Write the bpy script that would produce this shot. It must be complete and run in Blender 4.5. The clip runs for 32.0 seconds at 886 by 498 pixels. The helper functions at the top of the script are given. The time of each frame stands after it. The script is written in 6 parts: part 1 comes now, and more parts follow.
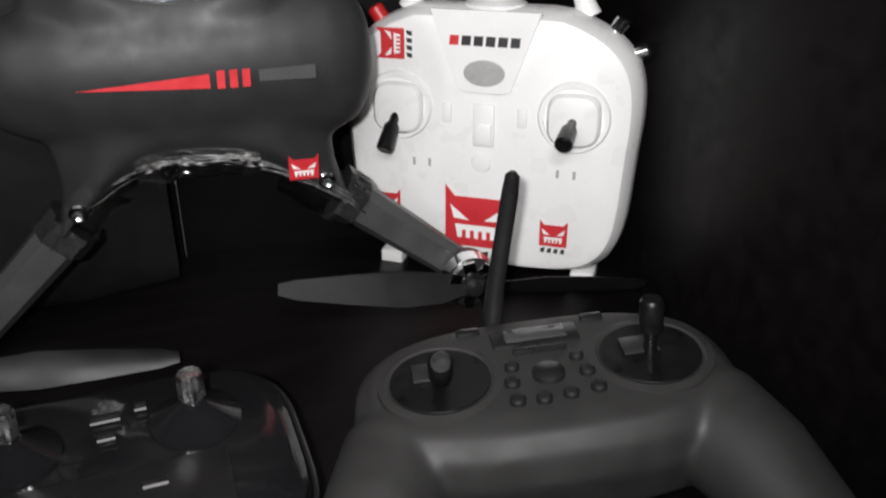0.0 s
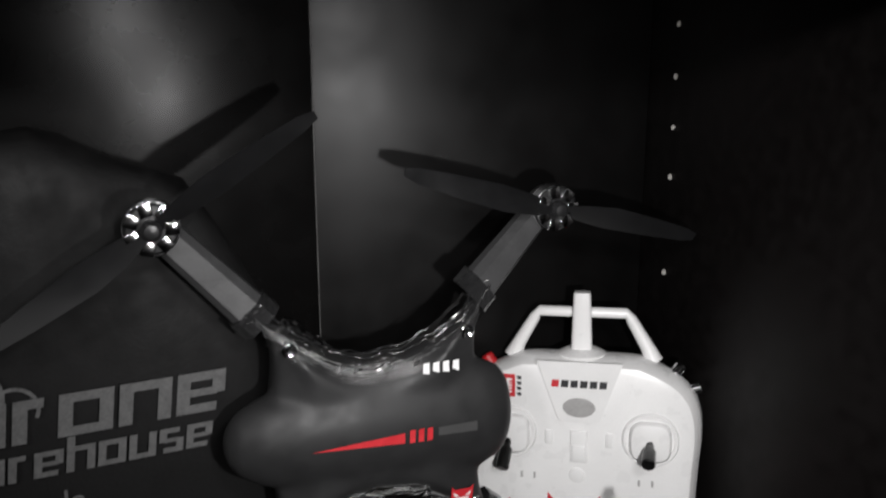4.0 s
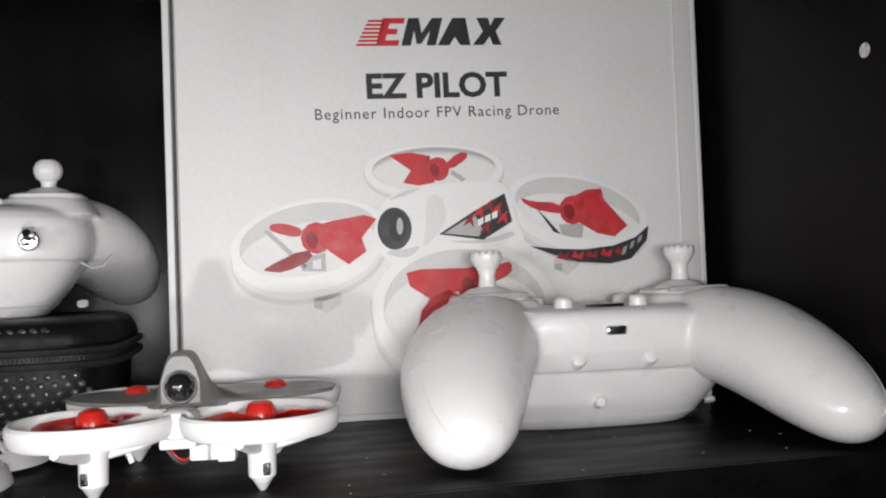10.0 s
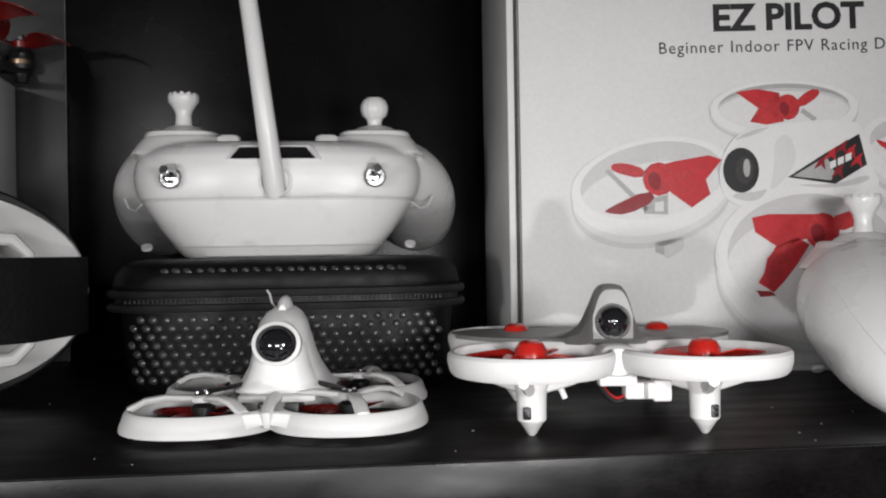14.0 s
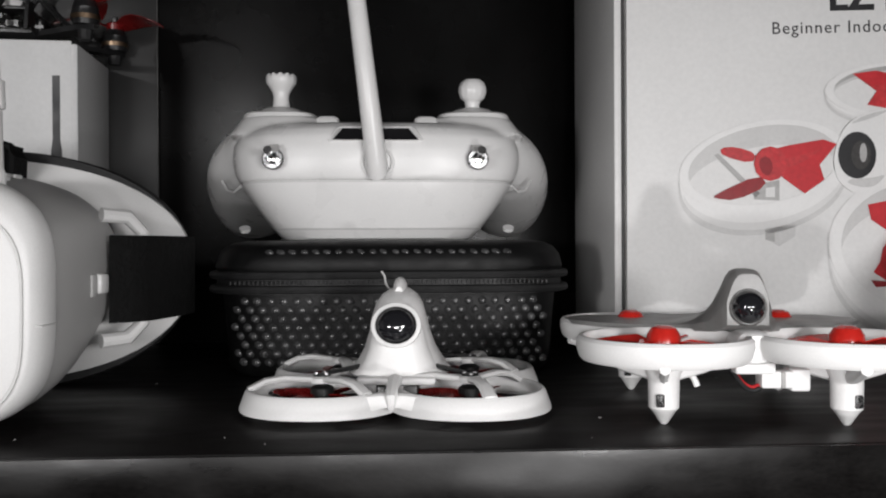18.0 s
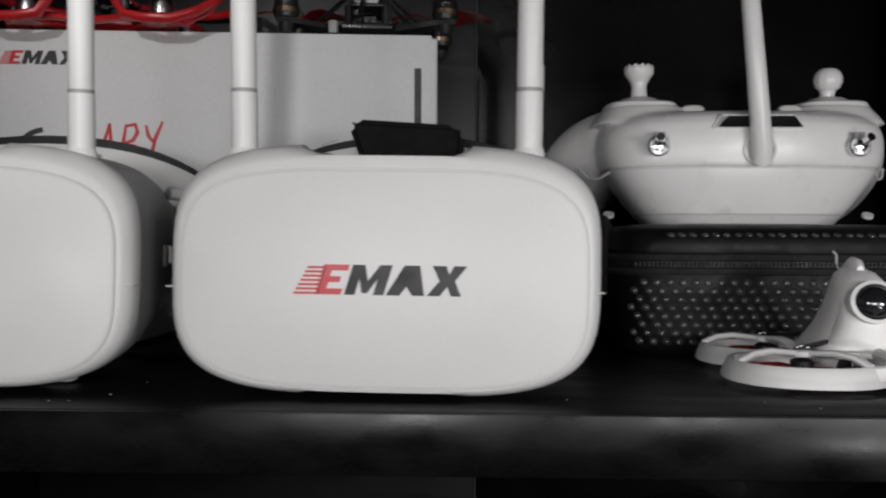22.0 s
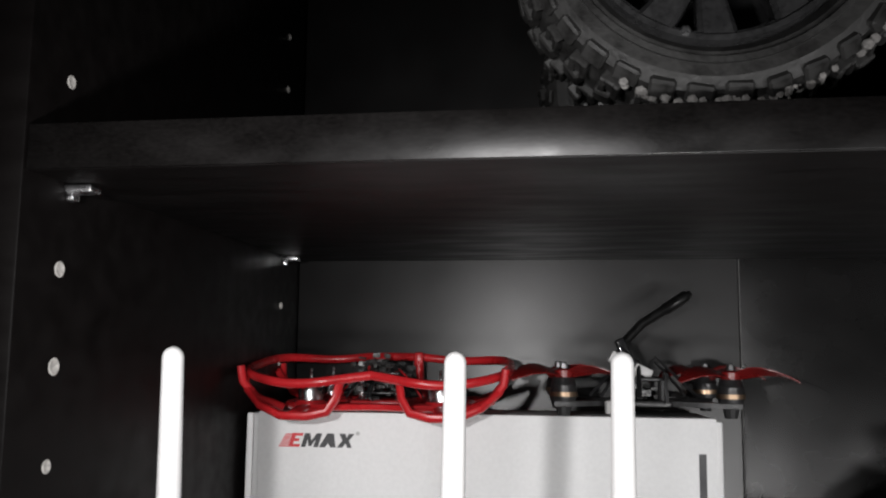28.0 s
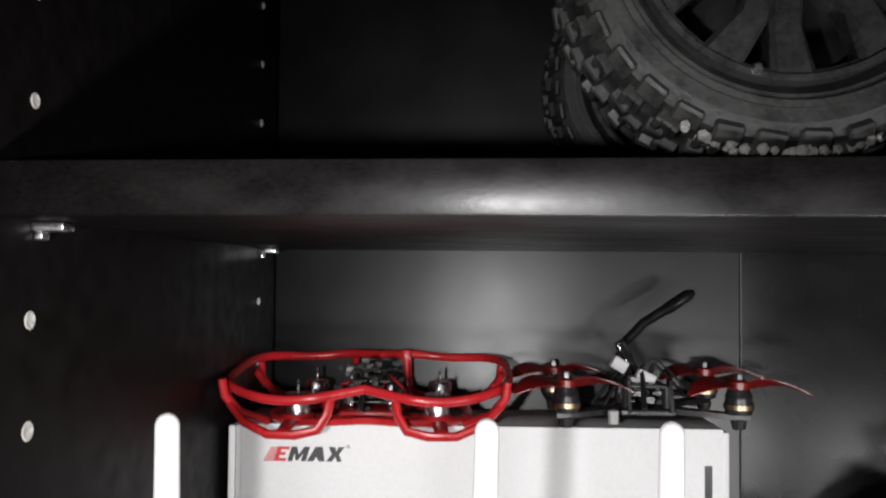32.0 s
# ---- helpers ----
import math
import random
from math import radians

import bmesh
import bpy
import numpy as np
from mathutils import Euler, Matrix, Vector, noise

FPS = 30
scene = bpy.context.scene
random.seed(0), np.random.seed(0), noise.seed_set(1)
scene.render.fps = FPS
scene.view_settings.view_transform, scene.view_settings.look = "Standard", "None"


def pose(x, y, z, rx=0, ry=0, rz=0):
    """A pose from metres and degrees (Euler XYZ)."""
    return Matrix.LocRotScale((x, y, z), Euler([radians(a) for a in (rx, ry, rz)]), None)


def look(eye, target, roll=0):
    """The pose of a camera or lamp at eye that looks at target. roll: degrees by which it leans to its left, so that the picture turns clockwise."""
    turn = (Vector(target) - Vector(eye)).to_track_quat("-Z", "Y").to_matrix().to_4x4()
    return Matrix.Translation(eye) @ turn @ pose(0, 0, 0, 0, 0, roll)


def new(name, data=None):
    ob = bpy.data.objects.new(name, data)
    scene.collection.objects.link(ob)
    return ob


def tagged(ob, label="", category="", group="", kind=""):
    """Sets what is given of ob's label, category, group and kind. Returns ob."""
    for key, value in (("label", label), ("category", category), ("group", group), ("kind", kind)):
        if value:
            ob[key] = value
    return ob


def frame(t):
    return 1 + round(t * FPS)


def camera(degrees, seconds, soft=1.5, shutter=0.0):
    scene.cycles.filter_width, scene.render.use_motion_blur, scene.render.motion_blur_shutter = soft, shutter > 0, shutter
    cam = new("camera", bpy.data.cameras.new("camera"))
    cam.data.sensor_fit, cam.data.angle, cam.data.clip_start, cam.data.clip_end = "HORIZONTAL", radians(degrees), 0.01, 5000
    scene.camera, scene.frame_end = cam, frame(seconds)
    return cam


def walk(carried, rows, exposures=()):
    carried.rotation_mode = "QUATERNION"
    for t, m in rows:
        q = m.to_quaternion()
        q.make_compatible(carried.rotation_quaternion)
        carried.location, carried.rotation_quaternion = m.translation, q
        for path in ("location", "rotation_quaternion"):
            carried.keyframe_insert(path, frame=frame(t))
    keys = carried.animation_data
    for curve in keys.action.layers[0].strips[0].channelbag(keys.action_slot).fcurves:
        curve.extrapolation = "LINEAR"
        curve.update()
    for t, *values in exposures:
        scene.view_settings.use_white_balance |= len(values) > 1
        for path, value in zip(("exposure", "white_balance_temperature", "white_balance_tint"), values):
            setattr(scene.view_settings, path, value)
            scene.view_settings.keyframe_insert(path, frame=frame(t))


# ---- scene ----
cam = camera(54.02, 32.0, soft=2.05, shutter=0.3)
PATH = [
    (0, (0.5540, -0.1747, -0.1481), (0.7981, 0.6685, -0.6272), 0.68),
    (0.5, (0.5450, -0.1754, -0.1338), (0.7918, 0.6900, -0.5699), 0.31),
    (1, (0.5321, -0.1817, -0.1252), (0.7597, 0.7024, -0.5333), 0.25),
    (1.5, (0.5251, -0.1963, -0.1164), (0.7230, 0.7039, -0.5044), 0.39),
    (2, (0.5156, -0.2105, -0.1169), (0.6653, 0.7033, -0.4944), 0.34),
    (2.5, (0.4841, -0.2163, -0.1114), (0.6409, 0.7092, -0.4561), 1.02),
    (4.5, (0.4381, -0.2473, -0.0259), (0.7865, 0.6710, -0.2140), -0.59),
    (5, (0.4424, -0.2490, -0.0022), (0.7906, 0.6786, -0.1380), -0.78),
    (5.5, (0.4572, -0.2525, 0.0226), (0.8016, 0.6824, -0.0634), -1.55),
    (6, (0.4696, -0.2546, 0.0373), (0.8231, 0.6795, -0.0129), -1.64),
    (6.5, (0.4769, -0.2587, 0.0483), (0.8323, 0.6757, 0.0259), -1.24),
    (7, (0.4895, -0.2686, 0.0621), (0.8513, 0.6635, 0.0790), -0.55),
    (7.5, (0.5078, -0.2735, 0.0724), (0.8470, 0.6667, 0.1032), -1.22),
    (8, (0.5176, -0.2768, 0.0858), (0.8110, 0.6768, 0.1540), -1.65),
    (8.5, (0.5214, -0.2792, 0.0770), (0.7825, 0.6844, 0.1352), -1.27),
    (9, (0.5210, -0.2832, 0.0699), (0.7425, 0.6912, 0.1071), -1.54),
    (9.5, (0.5218, -0.2778, 0.0695), (0.7479, 0.6955, 0.1080), -1.67),
    (10, (0.5178, -0.2718, 0.0682), (0.7432, 0.7019, 0.0995), -2.12),
    (10.5, (0.5055, -0.2660, 0.0657), (0.7180, 0.7106, 0.0989), -1.87),
    (11, (0.4859, -0.2608, 0.0687), (0.6812, 0.7192, 0.1086), -1.66),
    (11.5, (0.4624, -0.2576, 0.0693), (0.6243, 0.7282, 0.1131), -1.08),
    (12, (0.4438, -0.2444, 0.0620), (0.5851, 0.7453, 0.0854), -1.07),
    (12.5, (0.4271, -0.2354, 0.0592), (0.5391, 0.7583, 0.0677), -1.11),
    (13, (0.4236, -0.2359, 0.0598), (0.5320, 0.7582, 0.0664), -1.02),
    (13.5, (0.4188, -0.2360, 0.0584), (0.5253, 0.7583, 0.0645), -0.94),
    (14, (0.4145, -0.2358, 0.0576), (0.5183, 0.7588, 0.0601), -0.92),
    (14.5, (0.4106, -0.2364, 0.0578), (0.5097, 0.7586, 0.0585), -0.84),
    (16.5, (0.3962, -0.2309, 0.0554), (0.4725, 0.7662, 0.0552), -0.82),
    (17, (0.3947, -0.2296, 0.0556), (0.4636, 0.7680, 0.0523), -0.72),
    (17.5, (0.3918, -0.2276, 0.0556), (0.4544, 0.7704, 0.0504), -0.55),
    (18, (0.3885, -0.2266, 0.0542), (0.4449, 0.7718, 0.0486), -0.28),
    (18.5, (0.3876, -0.2260, 0.0543), (0.4375, 0.7728, 0.0496), -0.07),
    (19, (0.3830, -0.2274, 0.0533), (0.4248, 0.7717, 0.0537), 0.11),
    (19.5, (0.3717, -0.2330, 0.0538), (0.3843, 0.7669, 0.0563), -0.48),
    (20, (0.3561, -0.2372, 0.0529), (0.3623, 0.7628, 0.0592), -0.24),
    (20.5, (0.3333, -0.2366, 0.0511), (0.3446, 0.7633, 0.0533), -0.01),
    (21, (0.3083, -0.2346, 0.0511), (0.3122, 0.7653, 0.0536), 0.17),
    (21.5, (0.2840, -0.2375, 0.0505), (0.2691, 0.7624, 0.0555), 0.06),
    (22, (0.2526, -0.2389, 0.0456), (0.2245, 0.7607, 0.0436), 0.25),
    (22.5, (0.2194, -0.2347, 0.0456), (0.1758, 0.7643, 0.0517), 0.18),
    (23, (0.1953, -0.2344, 0.0414), (0.1510, 0.7646, 0.0450), 0.67),
    (23.5, (0.1768, -0.2415, 0.0435), (0.1196, 0.7568, 0.0518), 1.00),
    (24, (0.1606, -0.2525, 0.0495), (0.0838, 0.7444, 0.0671), 0.96),
    (24.5, (0.1400, -0.2580, 0.0585), (0.0473, 0.7372, 0.0900), 1.15),
    (25, (0.1171, -0.2574, 0.0685), (0.0260, 0.7374, 0.1138), 0.81),
    (25.5, (0.1085, -0.2808, 0.0834), (0.0178, 0.7125, 0.1540), 1.39),
    (26, (0.1193, -0.2876, 0.1089), (0.0310, 0.7062, 0.1759), 1.02),
    (26.5, (0.1437, -0.2760, 0.1426), (0.0035, 0.7108, 0.2234), 0.02),
    (28.5, (0.1898, -0.2326, 0.1831), (0.0253, 0.7458, 0.3085), 0.58),
    (29, (0.2172, -0.2273, 0.1785), (0.0215, 0.7447, 0.3088), 0.20),
    (29.5, (0.2226, -0.2241, 0.1734), (-0.0317, 0.7334, 0.3092), 1.08),
    (30, (0.2171, -0.2157, 0.1627), (-0.0473, 0.7413, 0.2822), 1.36),
    (30.5, (0.1869, -0.2160, 0.1693), (-0.0338, 0.7537, 0.2736), 0.75),
    (31, (0.1509, -0.2261, 0.1823), (0.0083, 0.7590, 0.2784), -0.07),
    (31.5, (0.1403, -0.2243, 0.2141), (0.0580, 0.7684, 0.3025), -1.18),
    (32, (0.1431, -0.2164, 0.2219), (0.0459, 0.7783, 0.2557), 0.54),
]
EXPOSURES = [(0.0, 0.85), (1.0, 0.70), (2.5, 0.55), (5.0, 0.45), (6.0, 0.02), (7.0, 0.28), (9.0, 0.40), (10.0, 0.36), (11.0, 0.18), (13.0, 0.14), (17.0, 0.12), (19.0, 0.06), (20.5, -0.1), (22.0, -0.32), (23.0, -0.27), (24.0, -0.02), (25.0, -0.05), (26.0, 0.15), (28.5, 0.6), (31.0, 0.68), (32.0, 0.92)]
walk(cam, [(t, look(eye, target, roll)) for t, eye, target, roll in PATH], EXPOSURES)

# ---- world and lamps: a dark room with small white stand-in lamps before the shelves ----
world = bpy.data.worlds.new("dark_room")
scene.world = world
world.use_nodes = True
world.node_tree.nodes["Background"].inputs[0].default_value = (0.9, 0.95, 1.0, 1)
world.node_tree.nodes["Background"].inputs[1].default_value = 0.002


def flash_stand_in(eye, target, watts, cone, blend=0.8, radius=0.006):
    lamp = bpy.data.lights.new("flash_stand_in", "SPOT")
    lamp.energy, lamp.spot_size, lamp.spot_blend, lamp.shadow_soft_size = watts, radians(cone), blend, radius
    lamp.color = (1.0, 0.985, 0.985)
    ob = new("flash_stand_in", lamp)
    ob.matrix_world = look(eye, target)
    return ob


def flash_stand_in_bar(eye, target, watts, wide, tall):
    lamp = bpy.data.lights.new("flash_stand_in_bar", "AREA")
    lamp.energy, lamp.shape, lamp.size, lamp.size_y = watts, "RECTANGLE", wide, tall
    lamp.color = (1.0, 0.985, 0.985)
    ob = new("flash_stand_in_bar", lamp)
    ob.matrix_world = look(eye, target)
    return ob


# all six are added, unseen lamps for a flash that moves with the camera
flash_stand_in((0.525, -0.215, -0.115), (0.635, 0.20, -0.260), 3.8, 84, 1.0)
flash_stand_in_bar((0.540, -0.310, 0.062), (0.600, 0.10, 0.085), 0.78, 0.09, 0.03)
flash_stand_in_bar((0.365, -0.310, 0.054), (0.385, 0.10, 0.060), 0.34, 0.09, 0.03)
flash_stand_in((0.478, -0.262, -0.044), (0.470, 0.20, 0.010), 1.15, 76, 1.0)
flash_stand_in_bar((0.160, -0.310, 0.064), (0.130, 0.10, 0.060), 0.62, 0.09, 0.03)
flash_stand_in((0.090, -0.235, 0.207), (0.115, 0.20, 0.212), 2.4, 68, 1.0)


# ---- materials ----
def surf(name, col, rough=0.4, metal=0.0, var=0.12, scale=40.0, bump=0.02, fine=600.0, coat=0.0, trans=0.0, spread=0.1, stretch=(1, 1, 1), spec=0.5):
    """A surface with stains at one scale, grain at another, a fine relief and an uneven gloss."""
    m = bpy.data.materials.new(name)
    m.use_nodes = True
    nt = m.node_tree
    b = nt.nodes["Principled BSDF"]
    tc = nt.nodes.new("ShaderNodeTexCoord")
    mp = nt.nodes.new("ShaderNodeMapping")
    mp.inputs["Scale"].default_value = stretch
    nt.links.new(tc.outputs["Object"], mp.inputs["Vector"])
    big, small = nt.nodes.new("ShaderNodeTexNoise"), nt.nodes.new("ShaderNodeTexNoise")
    for n, s, d in ((big, scale, 5.0), (small, fine, 3.0)):
        n.inputs["Scale"].default_value, n.inputs["Detail"].default_value = s, d
        nt.links.new(mp.outputs["Vector"], n.inputs["Vector"])
    add = nt.nodes.new("ShaderNodeMath")
    add.operation = "ADD"
    nt.links.new(big.outputs["Fac"], add.inputs[0])
    nt.links.new(small.outputs["Fac"], add.inputs[1])
    ramp = nt.nodes.new("ShaderNodeMapRange")
    ramp.inputs["From Min"].default_value, ramp.inputs["From Max"].default_value = 0.6, 1.4
    ramp.inputs["To Min"].default_value, ramp.inputs["To Max"].default_value = 1 - var, 1 + var
    nt.links.new(add.outputs[0], ramp.inputs["Value"])
    mul = nt.nodes.new("ShaderNodeVectorMath")
    mul.operation = "SCALE"
    mul.inputs[0].default_value = col
    nt.links.new(ramp.outputs[0], mul.inputs["Scale"])
    nt.links.new(mul.outputs[0], b.inputs["Base Color"])
    rr = nt.nodes.new("ShaderNodeMapRange")
    rr.inputs["From Min"].default_value, rr.inputs["From Max"].default_value = 0.3, 0.7
    rr.inputs["To Min"].default_value, rr.inputs["To Max"].default_value = max(0.02, rough - spread), min(1.0, rough + spread)
    nt.links.new(big.outputs["Fac"], rr.inputs["Value"])
    nt.links.new(rr.outputs[0], b.inputs["Roughness"])
    b.inputs["Metallic"].default_value = metal
    b.inputs["Coat Weight"].default_value = coat
    b.inputs["Coat Roughness"].default_value = 0.12
    b.inputs["Transmission Weight"].default_value = trans
    b.inputs["Specular IOR Level"].default_value = spec
    if bump:
        bp = nt.nodes.new("ShaderNodeBump")
        bp.inputs["Strength"].default_value, bp.inputs["Distance"].default_value = bump, 0.002
        nt.links.new(small.outputs["Fac"], bp.inputs["Height"])
        nt.links.new(bp.outputs[0], b.inputs["Normal"])
    return m


LAMINATE = surf("black_brown_laminate", (0.0052, 0.0044, 0.0043), 0.42, var=0.35, scale=25, bump=0.05, fine=900, spread=0.10, stretch=(1, 4, 4), spec=0.14)
BACKBOARD = surf("black_back_board", (0.0044, 0.0041, 0.0041), 0.38, var=0.2, scale=30, bump=0.03, fine=1400, spread=0.03, spec=0.64)
# darker, duller copies of the back board: weaker light put into the material
MIDBOARD = surf("shaded_middle_back_board", (0.0028, 0.0026, 0.0026), 0.27, var=0.25, scale=30, bump=0.03, fine=1400, spread=0.03, spec=0.19)
SHADEBOARD = surf("shaded_right_back_board", (0.0028, 0.0026, 0.0026), 0.40, var=0.25, scale=30, bump=0.03, fine=1400, spread=0.05, spec=0.27)
EDGE = surf("worn_shelf_edge", (0.0050, 0.0045, 0.0044), 0.31, var=0.6, scale=38, bump=0.02, fine=500, spread=0.11, stretch=(1, 2, 2), spec=0.25)
SEAM = surf("grey_board_edge", (0.10, 0.098, 0.096), 0.6, var=0.4, scale=120)
PLUG = surf("pale_chipboard", (0.55, 0.53, 0.50), 0.7, var=0.3, scale=300)
STEEL = surf("steel", (0.65, 0.65, 0.66), 0.28, metal=1.0, var=0.15, scale=200, bump=0.02)
CHROME = surf("chrome", (0.85, 0.85, 0.86), 0.12, metal=1.0, var=0.1, scale=200, bump=0.0, spread=0.05)
WALLPAINT = surf("grey_wall_paint", (0.45, 0.45, 0.45), 0.85, var=0.06, scale=12, bump=0.15, fine=300)
WHITE = surf("white_gloss_plastic", (0.78, 0.775, 0.77), 0.30, var=0.04, scale=60, bump=0.015, fine=1500, spread=0.06)
SATIN = surf("white_satin_plastic", (0.76, 0.755, 0.75), 0.42, var=0.05, scale=50, bump=0.03, fine=1800, spread=0.06)
GOGGLE_BODY = surf("light_grey_plastic", (0.45, 0.446, 0.442), 0.48, var=0.05, scale=50, bump=0.04, fine=1800)
CARDWHITE = surf("white_printed_card", (0.74, 0.735, 0.73), 0.55, var=0.06, scale=18, bump=0.05, fine=500)
CARDGREY = surf("pale_grey_printed_card", (0.62, 0.62, 0.62), 0.55, var=0.06, scale=20, bump=0.05, fine=500)
INK = surf("black_ink", (0.022, 0.022, 0.024), 0.5, var=0.2, scale=100)
REDINK = surf("red_ink", (0.52, 0.022, 0.030), 0.5, var=0.15, scale=100)
DARKREDINK = surf("dark_red_ink", (0.26, 0.012, 0.018), 0.5, var=0.2, scale=100)
PALEINK = surf("pale_grey_ink", (0.60, 0.595, 0.59), 0.5, var=0.05, scale=60)
MIDINK = surf("mid_grey_ink", (0.34, 0.335, 0.33), 0.5, var=0.12, scale=60)
WHITEINK = surf("white_ink", (0.79, 0.785, 0.78), 0.5, var=0.04, scale=60)
RUBBER = surf("black_rubber", (0.010, 0.010, 0.0105), 0.6, var=0.3, scale=120, bump=0.1)
BLACK = surf("black_plastic", (0.012, 0.012, 0.0125), 0.35, var=0.2, scale=80, bump=0.05)
GLOSSBLACK = surf("gloss_black_plastic", (0.010, 0.010, 0.011), 0.10, var=0.2, scale=80, bump=0.0, spread=0.05)
REDPLASTIC = surf("red_plastic", (0.42, 0.014, 0.018), 0.32, var=0.12, scale=80, bump=0.02)
PROPRED = surf("clear_red_plastic", (0.72, 0.030, 0.022), 0.18, var=0.1, scale=80, bump=0.0, trans=0.25)
LENS = surf("lens_glass", (0.012, 0.012, 0.014), 0.04, var=0.1, bump=0.0, coat=1.0, spread=0.02)


# ---- mesh helpers ----
def part(name, bm, material, parent=None, label="", smooth=35, m=None):
    """One bmesh as one mesh object under a thing or under a part."""
    bmesh.ops.recalc_face_normals(bm, faces=bm.faces)
    me = bpy.data.meshes.new(name)
    bm.to_mesh(me)
    bm.free()
    me.materials.append(material)
    if smooth:
        me.polygons.foreach_set("use_smooth", [True] * len(me.polygons))
        me.set_sharp_from_angle(angle=radians(smooth))
    ob = new(name, me)
    ob.parent = parent
    if m is not None:
        ob.matrix_basis = m
    if label:
        tagged(ob, label)
    return ob


def soften(ob, voxel, rounds):
    """Melts the joined forms of a moulded shell into one smooth skin."""
    r = ob.modifiers.new("skin", "REMESH")
    r.mode, r.voxel_size, r.use_smooth_shade = "VOXEL", voxel, True
    s = ob.modifiers.new("soft", "SMOOTH")
    s.factor, s.iterations = 0.5, rounds
    return ob


def thing(name, m, label, category, group="", kind=""):
    ob = new(name)
    ob.empty_display_size = 0.02
    ob.matrix_basis = m
    return tagged(ob, label, category, group, kind)


def box(bm, cx, cy, cz, sx, sy, sz, bev=0.0, m=None, seg=2):
    at = Matrix.Translation((cx, cy, cz)) @ Matrix.Diagonal((sx, sy, sz, 1))
    made = bmesh.ops.create_cube(bm, size=1.0, matrix=(m @ at) if m is not None else at)["verts"]
    if bev:
        edges = list({e for v in made for e in v.link_edges})
        bmesh.ops.bevel(bm, geom=edges, offset=bev, segments=seg, affect="EDGES", profile=0.5)
    return bm


def loft(bm, rings, closed=True, caps=True, ends=False):
    """Skin over rings of as many points each."""
    rows = [[bm.verts.new(p) for p in ring] for ring in rings]
    n = len(rows[0])
    last = n if closed else n - 1
    for a, b in zip(rows, rows[1:] + (rows[:1] if ends else [])):
        for i in range(last):
            bm.faces.new((a[i], a[(i + 1) % n], b[(i + 1) % n], b[i]))
    if caps and not ends:
        bm.faces.new(rows[0][::-1])
        bm.faces.new(rows[-1])
    return bm


def oval(cx, cy, cz, rx, ry, n=24, p=2.0, plane="xy", turn=0.0):
    """A superellipse of points; p is its squareness."""
    out = []
    for i in range(n):
        a = 2 * math.pi * i / n
        c, s = math.cos(a), math.sin(a)
        u = rx * math.copysign(abs(c) ** (2 / p), c)
        v = ry * math.copysign(abs(s) ** (2 / p), s)
        u, v = u * math.cos(turn) - v * math.sin(turn), u * math.sin(turn) + v * math.cos(turn)
        out.append({"xy": Vector((cx + u, cy + v, cz)), "xz": Vector((cx + u, cy, cz + v)), "yz": Vector((cx, cy + u, cz + v))}[plane])
    return out


def lathe(bm, prof, n=20, m=None):
    """Turns a profile of (radius, height) round the z axis of m."""
    m = m or Matrix()
    rings = [[m @ Vector((r * math.cos(2 * math.pi * i / n), r * math.sin(2 * math.pi * i / n), z)) for i in range(n)] for r, z in prof]
    return loft(bm, rings)


def turned_ring(prof, n):
    """A closed profile turned round the z axis, open in the middle."""
    rings = [[Vector((r * math.cos(2 * math.pi * i / n), r * math.sin(2 * math.pi * i / n), z)) for i in range(n)] for r, z in prof + prof[:1]]
    return loft(bmesh.new(), rings, caps=False)


def tube(bm, pts, r, n=8, closed=False, flat=1.0):
    """A round bar along points; r is one radius or one for each point; flat squeezes it along the frame's second axis."""
    pts = [Vector(p) for p in pts]
    rs = r if isinstance(r, (list, tuple)) else [r] * len(pts)
    rings, up = [], None
    for i, p in enumerate(pts):
        a = pts[i - 1] if (i or closed) else p
        b = pts[(i + 1) % len(pts)] if (i < len(pts) - 1 or closed) else p
        d = (b - a).normalized()
        if up is None:
            up = Vector((0, 0, 1)) if abs(d.z) < 0.9 else Vector((1, 0, 0))
        side = d.cross(up).normalized()
        up = side.cross(d).normalized()
        rings.append([p + rs[i] * (math.cos(2 * math.pi * k / n) * side + flat * math.sin(2 * math.pi * k / n) * up) for k in range(n)])
    return loft(bm, rings, ends=closed)


def plate(bm, outline, z0, z1, m=None):
    """An outline in x, y drawn up from z0 to z1."""
    m = m or Matrix()
    return loft(bm, [[m @ Vector((x, y, z)) for x, y in outline] for z in (z0, z1)])


def hoop(bm, cx, cy, r_out, r_in, z0, z1, n=40, sx=1.0, sy=1.0, m=None, lean=0.0):
    """A round band: outer and inner walls, top and bottom."""
    m = m or Matrix()

    def ring(r, z):
        return [m @ Vector((cx + sx * r * math.cos(2 * math.pi * i / n), cy + sy * r * math.sin(2 * math.pi * i / n), z)) for i in range(n)]

    return loft(bm, [ring(r_out, z0), ring(r_out - lean, z1), ring(r_in, z1), ring(r_in, z0)], ends=True)


def curve(fn, n):
    return [fn(i / (n - 1)) for i in range(n)]


def glide(pts, n):
    """Rows of numbers with n steps from one to the next along a smooth curve."""
    out = []
    for i in range(len(pts) - 1):
        p = [pts[max(0, min(len(pts) - 1, j))] for j in (i - 1, i, i + 1, i + 2)]
        for k in range(n):
            u = k / n
            out.append(tuple(0.5 * (2 * b + (c - a) * u + (2 * a - 5 * b + 4 * c - d) * u * u + (3 * b - a - 3 * c + d) * u ** 3) for a, b, c, d in zip(*p)))
    return out + [pts[-1]]


